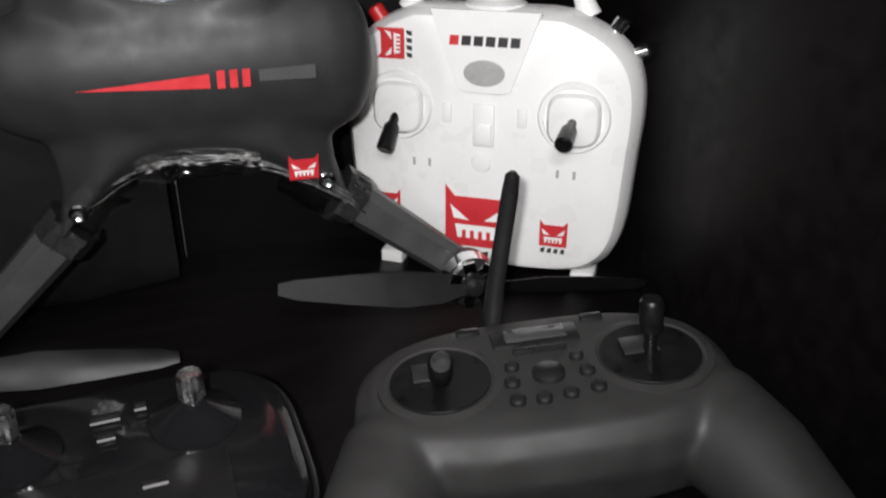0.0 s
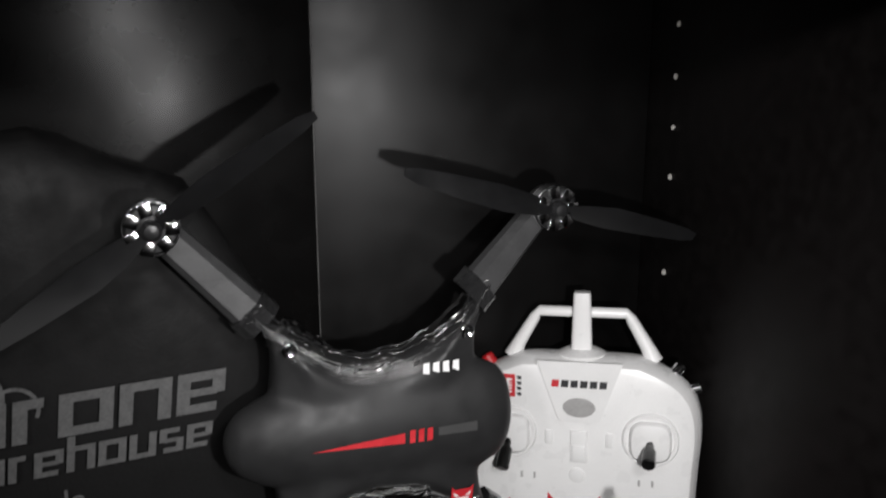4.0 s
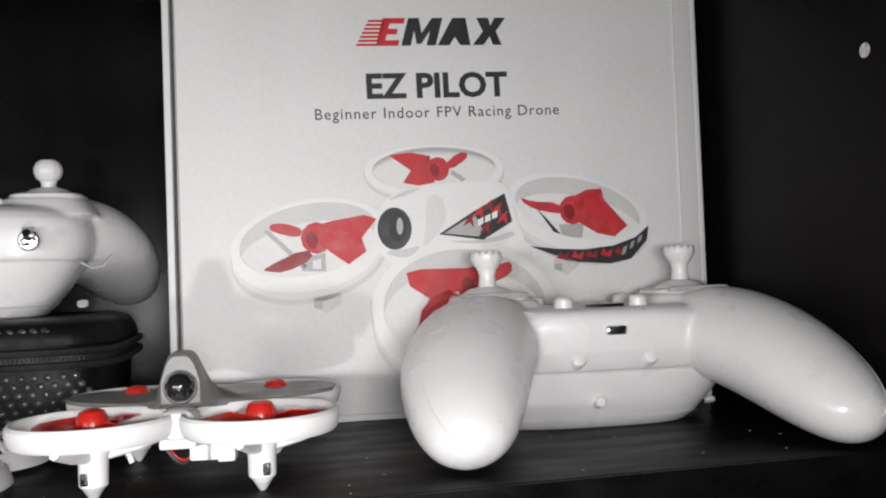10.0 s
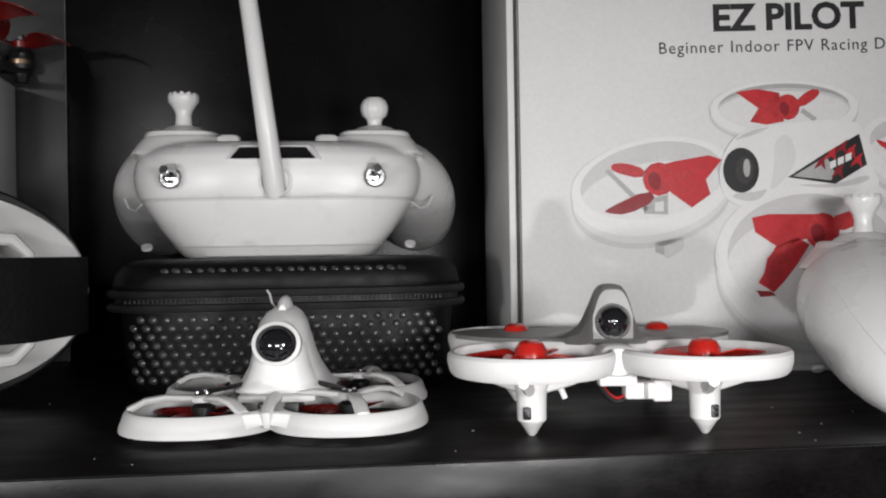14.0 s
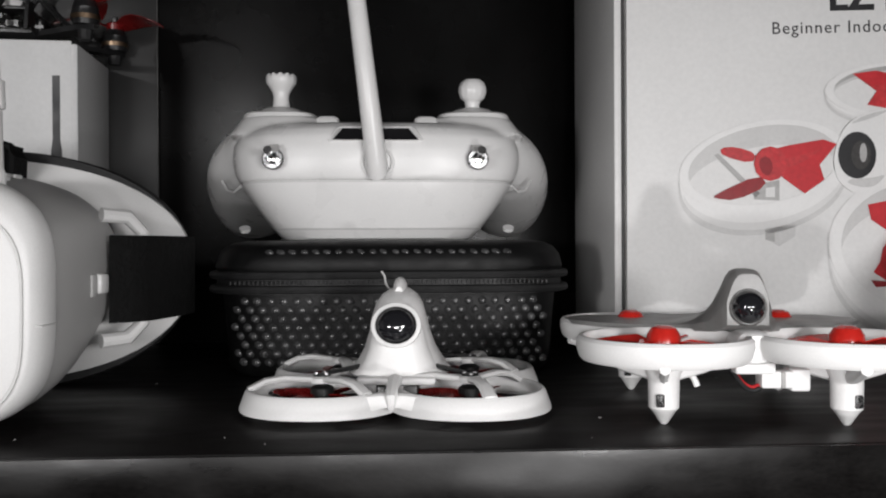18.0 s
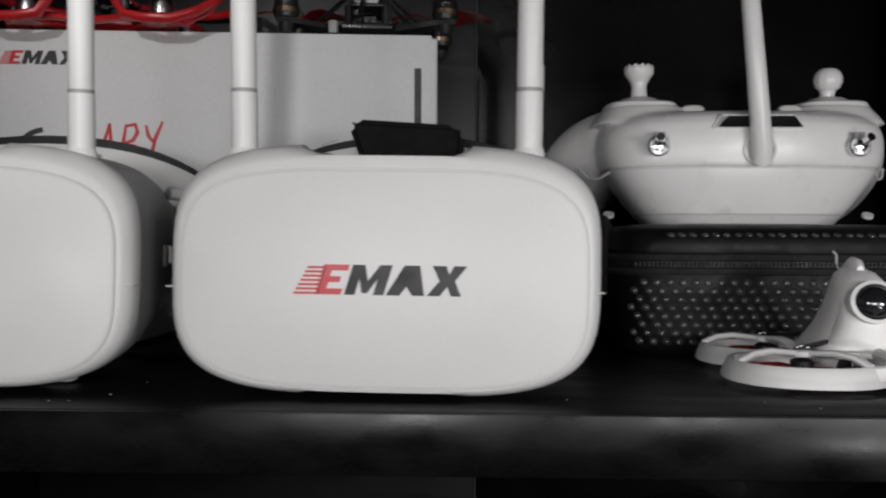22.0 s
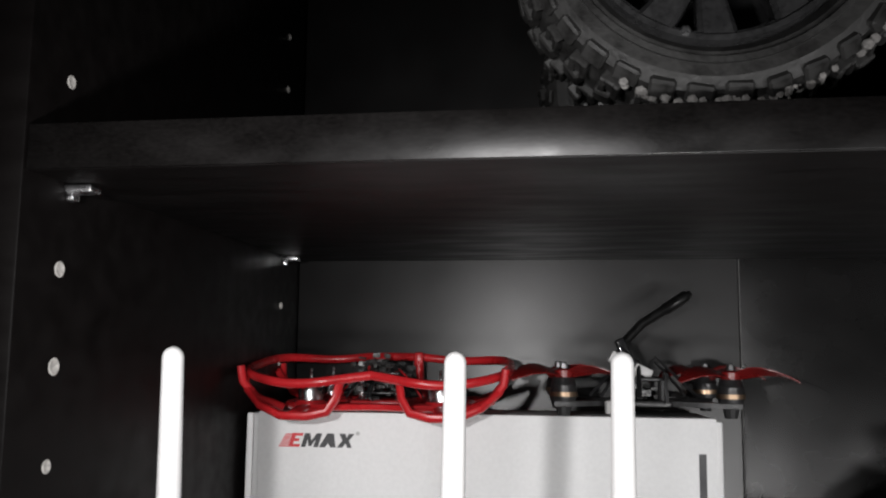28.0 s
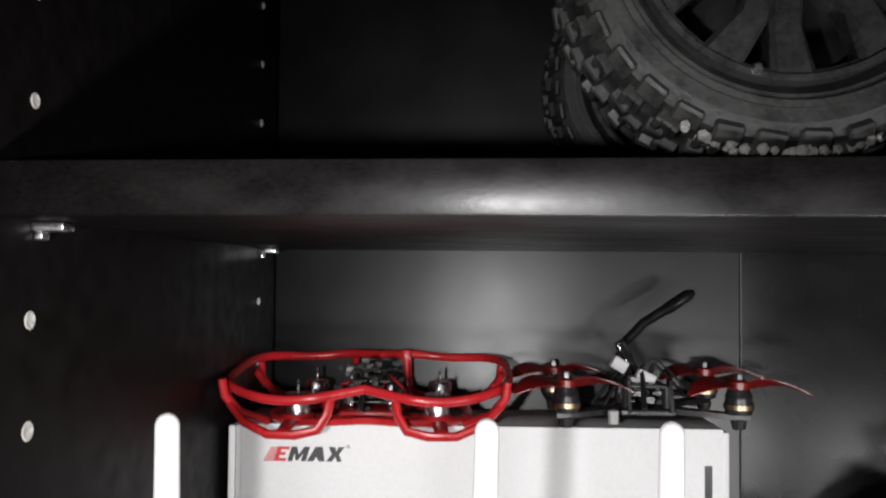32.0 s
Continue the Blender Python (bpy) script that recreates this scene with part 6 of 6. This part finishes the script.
bm = plate(bmesh.new(), [(-0.0260, 0.1370), (0.0260, 0.1370), (0.0130, 0.1010), (0.0100, 0.0990), (-0.0100, 0.0990), (-0.0130, 0.1010)], 0.0188, 0.0208, pose(0, 0, 0, 90, 0, 0))
part("display_panel", bm, SATIN, rc)
bm = lathe(bmesh.new(), [(0.0100, 0.0), (0.0098, 0.0008), (0.0080, 0.0010)], 28)
part("display_oval", bm, MIDINK, rc, "grey oval badge", m=pose(0, -0.0206, 0.1085, 90, 0, 0) @ Matrix.Diagonal((1, 0.62, 1, 1)))
for k in range(6):
    flat([(-0.0170 + 0.0058 * k, 0.1210), (-0.0126 + 0.0058 * k, 0.1210), (-0.0122 + 0.0058 * k, 0.1255), (-0.0166 + 0.0058 * k, 0.1255)], REDINK if k == 0 else INK, rc, pose(0, -0.0208, 0), "brand_bar")
part("power_switch", box(bmesh.new(), 0, -0.0192, 0.0830, 0.0105, 0.0024, 0.0210, 0.0009), SATIN, rc)
part("switch_key", box(bmesh.new(), 0, -0.0206, 0.0790, 0.0082, 0.0018, 0.0100, 0.0008), WHITE, rc)
part("lamp_button", lathe(bmesh.new(), [(0.0050, 0.0), (0.0046, 0.0010), (0.0030, 0.0014)], 18), SATIN, rc, m=pose(-0.0010, -0.0190, 0.0640, 90, 0, 0))
bm = tube(bmesh.new(), [(-0.0440, 0.004, 0.1330), (-0.0400, 0.004, 0.1420), (-0.0300, 0.004, 0.1590), (-0.0270, 0.004, 0.1628), (0.0270, 0.004, 0.1628), (0.0300, 0.004, 0.1590), (0.0400, 0.004, 0.1420), (0.0440, 0.004, 0.1330)], [0.0060, 0.0044, 0.0036, 0.0034, 0.0034, 0.0036, 0.0044, 0.0060], 12)
part("carrying_handle", bm, WHITE, rc)
part("aerial_collar", lathe(bmesh.new(), [(0.0150, 0.1330), (0.0150, 0.1380), (0.0110, 0.1400), (0.0080, 0.1410)], 24), WHITE, rc)
part("aerial_stub", loft(bmesh.new(), [oval(0, -0.002, z, hx, 0.0042, 20, 3.5) for z, hx in ((0.1390, 0.0070), (0.1440, 0.0064), (0.1745, 0.0054), (0.1768, 0.0050))]), WHITE, rc)
FACE = pose(0, -0.0192, 0)
square_mark(rc, FACE @ pose(-0.0190, 0, 0.0190), 0.0325, True)
square_mark(rc, FACE @ pose(0.0295, 0, 0.0240), 0.0138, True)
square_mark(rc, FACE @ pose(-0.0570, 0, 0.0320), 0.0140, False)
square_mark(rc, FACE @ pose(-0.0395, 0, 0.1125, 0, -90, 0), 0.0145, True)

# ---- grey gamepad transmitter ----
PADGREY = surf("matt_grey_plastic", (0.026, 0.0253, 0.0248), 0.60, var=0.08, scale=60, bump=0.05, fine=1400)
pad = thing("grey_transmitter", pose(0.6590, 0.0340, LOW + 0.0045, -1.5, -5, -9) @ Matrix.Diagonal((0.98, 1.0, 1.09, 1.0)), "matt grey gamepad transmitter with black sticks and buttons", "transmitter")
rows = [oval(0, cy, z, hx, hy, 64, p) for z, hx, hy, cy, p in ((0.004, 0.056, 0.026, 0.020, 3.0), (0.010, 0.066, 0.034, 0.020, 3.0), (0.028, 0.071, 0.039, 0.018, 2.8), (0.038, 0.069, 0.038, 0.018, 2.8), (0.0440, 0.062, 0.033, 0.018, 2.8), (0.0458, 0.052, 0.025, 0.018, 2.6))]
padbm = loft(bmesh.new(), rows)
for s in (-1, 1):
    pts = [(0.046, 0.016, 0.0260), (0.056, 0.000, 0.0265), (0.064, -0.020, 0.0240), (0.070, -0.044, 0.0190), (0.0730, -0.064, 0.0160), (0.0740, -0.076, 0.0148), (0.0742, -0.0820, 0.0142)]
    tube(padbm, [(s * x, y, z) for x, y, z in pts], [0.0200, 0.0215, 0.0200, 0.0172, 0.0146, 0.0100, 0.0030], 26, flat=0.9)
    ring = part("stick_ring", lathe(bmesh.new(), [(0.0225, -0.002), (0.0222, 0.0010), (0.0195, 0.0018), (0.0180, 0.0008)], 36), PADGREY, pad, m=pose(s * 0.0380, 0.0160, 0.0450))
    part("stick_well", lathe(bmesh.new(), [(0.0180, 0.0014), (0.0178, 0.0018), (0.0120, 0.0016)], 32), STICKBLACK, ring)
    part("gimbal_plate", box(bmesh.new(), -0.003, 0.004, 0.0024, 0.0130, 0.0095, 0.0014, 0.0004), surf("grey_gimbal_plate", (0.025, 0.025, 0.025), 0.4), ring)
    part("stick_post", tube(bmesh.new(), [(0, 0, 0.001), (0, 0, 0.010), (0, 0, 0.0105), (0, 0, 0.0200), (0, 0, 0.0215)], [0.0026, 0.0022, 0.0042, 0.0044, 0.0034], 16), STICKBLACK, ring, "black ribbed stick", m=pose(0, 0, 0, 38 if s < 0 else 0, 0, 0))
    part("top_key", box(bmesh.new(), s * 0.0240, 0.0440, 0.0455, 0.0090, 0.0040, 0.0030, 0.0010), BLACK, pad)
soften(part("body", padbm, PADGREY, pad), 0.0016, 8)
part("screen_frame", box(bmesh.new(), 0.0, 0.0360, 0.0455, 0.0330, 0.0110, 0.0030, 0.0010), BLACK, pad)
part("screen", box(bmesh.new(), 0.0, 0.0360, 0.0472, 0.0230, 0.0076, 0.0008, 0.0002), surf("grey_glass_screen", (0.06, 0.06, 0.06), 0.08), pad, "small grey screen")
part("trim_bar", box(bmesh.new(), 0.0, 0.0265, 0.0466, 0.0200, 0.0022, 0.0022, 0.0007), BLACK, pad)
for k, (x, y, r) in enumerate(((-0.012, 0.018, 0.0026), (0.012, 0.020, 0.0026), (-0.0135, 0.009, 0.0028), (0.0135, 0.0105, 0.0028), (-0.0135, -0.001, 0.0028), (-0.0045, -0.0015, 0.0028), (0.0050, -0.0005, 0.0028), (0.0150, 0.0010, 0.0028))):
    part("round_button", lathe(bmesh.new(), [(r, -0.003), (r, 0.0014), (r * 0.7, 0.0020)], 16), BLACK, pad, "black round button", m=pose(x, y, 0.0458))
part("scroll_button", lathe(bmesh.new(), [(0.0060, -0.003), (0.0058, 0.0016), (0.0040, 0.0028)], 22), BLACK, pad, "black round button", m=pose(0.0, 0.0120, 0.0458))
part("rear_aerial", tube(bmesh.new(), [(-0.014, 0.052, 0.030), (-0.013, 0.0560, 0.0400), (-0.0105, 0.0570, 0.0560), (-0.0030, 0.0575, 0.0900), (-0.0016, 0.0575, 0.0970), (-0.0014, 0.0575, 0.0985)], [0.0044, 0.0044, 0.0036, 0.0033, 0.0028, 0.0012], 16), BLACK, pad, "black rod aerial")

# ---- gloss black transmitter ----
blk = thing("black_transmitter", pose(0.5090, 0.0640, LOW, 0, 0, 5), "gloss black drone transmitter with two silver sticks", "transmitter")
rows = [oval(0, cy, z, hx, hy, 64, 4.0) for z, hx, hy, cy in ((0.003, 0.056, 0.042, 0.0), (0.008, 0.062, 0.048, 0.0), (0.024, 0.064, 0.050, 0.0), (0.0300, 0.062, 0.048, 0.0), (0.0325, 0.056, 0.042, 0.0))]
part("shell", loft(bmesh.new(), rows), GLOSSBLACK, blk)
part("rim", tube(bmesh.new(), oval(0, 0, 0.0250, 0.0645, 0.0505, 64, 4.0), 0.0012, 8, True), BLACK, blk)
part("control_panel", box(bmesh.new(), 0, -0.018, 0.0325, 0.0760, 0.0300, 0.0030, 0.0014), BLACK, blk)
for s in (-1, 1):
    well = part("stick_cone", lathe(bmesh.new(), [(0.0165, 0.0), (0.0160, 0.0014), (0.0110, 0.0040), (0.0050, 0.0075), (0.0030, 0.0085)], 32), GLOSSBLACK, blk, m=pose(s * 0.0300, 0.0160, 0.0322))
    n = 36
    bm = bmesh.new()
    loft(bm, [[Vector(((r * (1.0 if (i // 2) % 2 else 0.92)) * math.cos(2 * math.pi * i / n), (r * (1.0 if (i // 2) % 2 else 0.92)) * math.sin(2 * math.pi * i / n), h)) for i in range(n)] for r, h in ((0.0024, 0.006), (0.0030, 0.0100), (0.0046, 0.0105), (0.0047, 0.0190), (0.0040, 0.0205), (0.0016, 0.0208))])
    part("stick_knob", bm, STEEL, well, "ribbed silver stick")
for k, (x, y, w) in enumerate(((0.000, 0.026, 0.010), (0.0, 0.016, 0.006), (0.012, 0.029, 0.004), (-0.016, -0.012, 0.008), (0.014, -0.012, 0.008))):
    part("panel_key", box(bmesh.new(), x, y, 0.0338, w, 0.0026, 0.0016, 0.0005), BLACK, blk)
    flat([(x - w / 2, 0), (x + w / 2, 0), (x + w / 2, 0.0012), (x - w / 2, 0.0012)], MIDINK, blk, pose(0, y - 0.004, 0.0343, -90, 0, 0), "print_bar")
for k in range(3):
    flat([(-0.010 + 0.008 * k, 0), (-0.005 + 0.008 * k, 0), (-0.005 + 0.008 * k, 0.006), (-0.010 + 0.008 * k, 0.006)], MIDINK, blk, pose(0, -0.030, 0.0343, -90, 0, 0), "brand_bar")

# ---- black soft bag with a pale print ----
CLOTH = surf("black_nylon_cloth", (0.0024, 0.0023, 0.0024), 0.70, var=0.3, scale=60, bump=0.10, fine=500, spec=0.30)
bag = thing("soft_bag", pose(0.375, 0.199, LOW, 0, 0, 7.5), "slouched black nylon bag with a pale printed shop mark", "bag")
rows = []
for k in range(25):
    u = k / 24
    x = -0.190 + 0.350 * u
    tall = 0.290 if x < 0.02 else 0.290 - 0.030 * ((x - 0.02) / 0.07) if x < 0.09 else 0.260 - 0.085 * (x - 0.09) / 0.045 if x < 0.135 else 0.175 - 0.10 * (x - 0.135) / 0.025
    rows.append([Vector((x, 0.028 + 0.026 * math.copysign(abs(math.cos(a)) ** 0.5, math.cos(a)) * (0.35 + 0.65 * min(1, (1 - u) * 8, u * 8 + 0.2)) + 0.0035 * noise.noise((x * 30, a * 1.5, 2.0)), tall / 2 + tall / 2 * math.copysign(abs(math.sin(a)) ** 0.6, math.sin(a)) + 0.004 * noise.noise((x * 25, a * 2, 9.0)) * (1 if math.sin(a) > 0 else 0))) for a in [2 * math.pi * i / 40 for i in range(40)]])
part("cloth", loft(bmesh.new(), rows), CLOTH, bag)


def block_letters(parent, m, x, z, shapes, h, th, slant, mat):
    """A row of slanted bar shapes, each as wide as its printed sign: l, r, t, b, m say which bars stand."""
    for w, bars, tall in shapes:
        top = z + h * tall
        mid = z + h * 0.5
        box4 = {"l": (x, x + th, z, top), "r": (x + w - th, x + w, z, z + h), "b": (x + th * 0.6, x + w - th * 0.6, z, z + th * 0.72), "t": (x + th * 0.6, x + w - th * 0.6, z + h - th * 0.72, z + h), "m": (x + th * 0.6, x + w - th * 0.6, mid - th * 0.3, mid + th * 0.3), "u": (x + w - th, x + w, mid - th * 0.2, z + h), "d": (x + w - th, x + w, z, mid + th * 0.2), "k": (x, x + th, mid - th * 0.2, z + h)}
        for n, bar in enumerate(bars):
            a0, a1, b0, b1 = box4[bar]
            flat([(px + slant * (pz - z), pz) for px, pz in ((a0, b0), (a1, b0), (a1, b1), (a0, b1))], mat, parent, m, "printed_bar", 0.00004 * n)
        x += w + th * 0.40


BAGINK = surf("worn_grey_print", (0.085, 0.085, 0.085), 0.6, var=0.35, scale=200)
BF = pose(0, -0.0016, 0)
block_letters(bag, BF, -0.0395, 0.1400, ((0.029, "lrtb", 1.25), (0.018, "lt", 1), (0.026, "lrtb", 1), (0.026, "lrt", 1), (0.025, "ltbmu", 1)), 0.0225, 0.0068, 0.12, BAGINK)
block_letters(bag, BF, -0.0480, 0.1205, ((0.020, "lrbm", 1.2), (0.0135, "rtbm", 1), (0.010, "lt", 1), (0.0135, "ltbmu", 1), (0.0135, "lrt", 1.4), (0.0135, "lrtb", 1), (0.0135, "lrb", 1), (0.0125, "tbmkd", 1), (0.0135, "ltbmu", 1)), 0.0135, 0.0038, 0.12, BAGINK)
letters("Canada", 0.0185, BAGINK, bag, BF @ pose(-0.0040, 0, 0.0985), label="grey printed word", wide=1.0)
for r, cx, cz in ((0.020, -0.028, 0.166), (0.014, -0.026, 0.166), (0.012, -0.005, 0.158)):
    pts = [(cx + k * r * math.cos(a), cz + k * r * math.sin(a)) for k, seq in ((1.0, range(10)), (0.84, range(9, -1, -1))) for a in [-0.5 + 2.4 * i / 9 for i in seq]]
    flat(pts, BAGINK, bag, BF, "printed_arc")

# ---- wheels of the toy truck on the upper shelf ----
TYRE = surf("dusty_tyre_rubber", (0.0115, 0.0112, 0.0108), 0.55, var=0.6, scale=90, bump=0.10, fine=500, spread=0.2)
RIM = surf("black_rim_plastic", (0.019, 0.019, 0.0195), 0.30, var=0.45, scale=120, bump=0.06)
MUD = surf("dried_mud", (0.13, 0.125, 0.12), 0.8, var=0.4, scale=200, bump=0.5)
truck = thing("toy_truck", pose(0.2110, 0.0345, TOP + 0.0150) @ Matrix.Diagonal((0.93, 1.0, 0.93, 1)), "black toy truck with chunky dusty off-road tyres", "toy truck")
R = 0.0662


def truck_wheel(m):
    w = part("wheel", turned_ring([(0.0440, -0.0240), (0.0500, -0.0260), (0.0560, -0.0255), (0.0605, -0.0225), (0.0630, -0.0150), (0.0635, 0.0), (0.0630, 0.0150), (0.0605, 0.0225), (0.0560, 0.0255), (0.0480, 0.0250), (0.0440, 0.0200)], 64), TYRE, truck, "dusty knobbly rubber tyre", m=m @ pose(0, 0, 0, 90, 0, 0))
    r = random.Random(5)
    lug = box(bmesh.new(), 0, 0, 0, 0.0056, 0.0090, 0.0100, 0.0009, seg=1)
    shoulder = box(bmesh.new(), 0, 0, 0, 0.0066, 0.0100, 0.0072, 0.0010, seg=1)
    notch = bmesh.new()
    box(notch, -0.0008, 0, 0, 0.0040, 0.0088, 0.0086, 0.0006, seg=1)
    box(notch, 0, 0.0030, 0, 0.0052, 0.0030, 0.0090, 0.0006, seg=1)
    box(notch, 0, -0.0030, 0, 0.0052, 0.0030, 0.0090, 0.0006, seg=1)
    box(notch, 0, 0, 0.0030, 0.0046, 0.0090, 0.0028, 0.0006, seg=1)
    kinds = [part(nm, b, TYRE, w) for nm, b in (("tread_lug", lug), ("shoulder_lug", shoulder), ("notched_lug", notch))]
    used = set()
    for k in range(32):
        a = 360 * k / 32
        for kind, rr, h, tilt, off in ((0, 0.0642, 0.0060, 0, 0.0), (2, 0.0642, -0.0055, 0, 5.0), (2, 0.0634, 0.0155, 10, 2.0), (1, 0.0594, 0.0218, 40, 5.0), (1, 0.0594, -0.0218, -40, 3.0), (0, 0.0638, -0.0155, -8, 1.0)):
            src = kinds[kind]
            if kind in used:
                o = src.copy()
                scene.collection.objects.link(o)
            else:
                o = src
                used.add(kind)
            o.matrix_basis = pose(0, 0, 0, 0, 0, a + off) @ pose(rr + r.uniform(-.0004, .0004), 0, h, 0, -tilt, r.uniform(-9, 9)) @ Matrix.Diagonal((r.uniform(0.75, 1.0), r.uniform(0.68, 0.90), r.uniform(0.75, 0.95), 1.0))
    rim = part("rim", turned_ring([(0.0445, -0.0220), (0.0455, 0.0210), (0.0440, 0.0245), (0.0415, 0.0240), (0.0405, 0.0180), (0.0405, -0.0200)], 56), RIM, w, "black spoked rim")
    for k in range(6):
        a = radians(60 * k + 15)
        bm = bmesh.new()
        for side in (-1, 1):
            c0, c1, c2 = (Vector((rad * math.cos(a + side * d), rad * math.sin(a + side * d), h)) for rad, d, h in ((0.010, 0.25, 0.0130), (0.028, 0.16, 0.0200), (0.0420, 0.24, 0.0215)))
            rows = []
            for c, wide, deep in ((c0, 0.0050, 0.0050), (c1, 0.0044, 0.0046), (c2, 0.0062, 0.0036)):
                side_on = Vector((-c.y, c.x, 0)).normalized()
                rows.append([c + side_on * u * wide + Vector((0, 0, v * deep)) for u, v in ((-1, -1), (1, -1), (1, 0.6), (0.72, 1), (-0.72, 1), (-1, 0.6))])
            loft(bm, rows)
        part("spoke", bm, RIM, w, smooth=20)
        part("rim_bolt", lathe(bmesh.new(), [(0.0018, 0.0), (0.0018, 0.0020), (0.0010, 0.0026)], 6), STEEL, w, m=pose(0.0425 * math.cos(a), 0.0425 * math.sin(a), 0.0238))
    part("sidewall_bead", hoop(bmesh.new(), 0, 0, 0.0520, 0.0500, 0.0245, 0.0266, 64), TYRE, w)
    part("rim_lip", hoop(bmesh.new(), 0, 0, 0.0452, 0.0428, 0.0236, 0.0256, 56, lean=0.0006), RIM, w)
    part("hub", lathe(bmesh.new(), [(0.0130, 0.004), (0.0130, 0.0150), (0.0080, 0.0190), (0.0060, 0.0250), (0.0030, 0.0260)], 12), RIM, w)
    part("brake_disc", lathe(bmesh.new(), [(0.0380, -0.004), (0.0380, -0.002), (0.0100, -0.002)], 32), BLACK, w)
    bm = bmesh.new()
    for k in range(110):
        a = radians(r.gauss(278, 22))
        bmesh.ops.create_icosphere(bm, subdivisions=1, radius=r.uniform(0.0006, 0.0021), matrix=Matrix.Translation((0.0635 * math.cos(a), 0.0635 * math.sin(a), r.uniform(0.012, 0.0255))) @ Matrix.Diagonal((1, 1, 0.6, 1)))
    tagged(part("dried_mud", bm, MUD, w, "pale dried mud"), kind="stuff")
    return w


truck_wheel(pose(0.0, 0.0, R))
truck_wheel(pose(0.0, 0.1700, R))
part("axle", tube(bmesh.new(), [(0, 0.010, R), (0, 0.030, R), (0, 0.140, R), (0, 0.160, R)], [0.008, 0.006, 0.006, 0.008], 12), BLACK, truck)
part("differential", lathe(bmesh.new(), [(0.006, -0.018), (0.016, -0.012), (0.018, 0.0), (0.016, 0.012), (0.006, 0.018)], 18), BLACK, truck, m=pose(0, 0.085, R, 90, 0, 0))


# ---- dust on the shelf ----
bm = bmesh.new()
r = random.Random(21)
for k in range(40):
    box(bm, 0, 0, 0, r.uniform(.0002, .0007), r.uniform(.0002, .0006), 0.0002, 0.0, pose(r.uniform(0.01, W - 0.01), r.uniform(0.004, 0.12), 0.0002, 0, 0, r.uniform(0, 180)))
tagged(part("shelf_dust", bm, MIDINK, None, smooth=0), "pale dust specks lying on the dark shelf", "dust", kind="stuff")
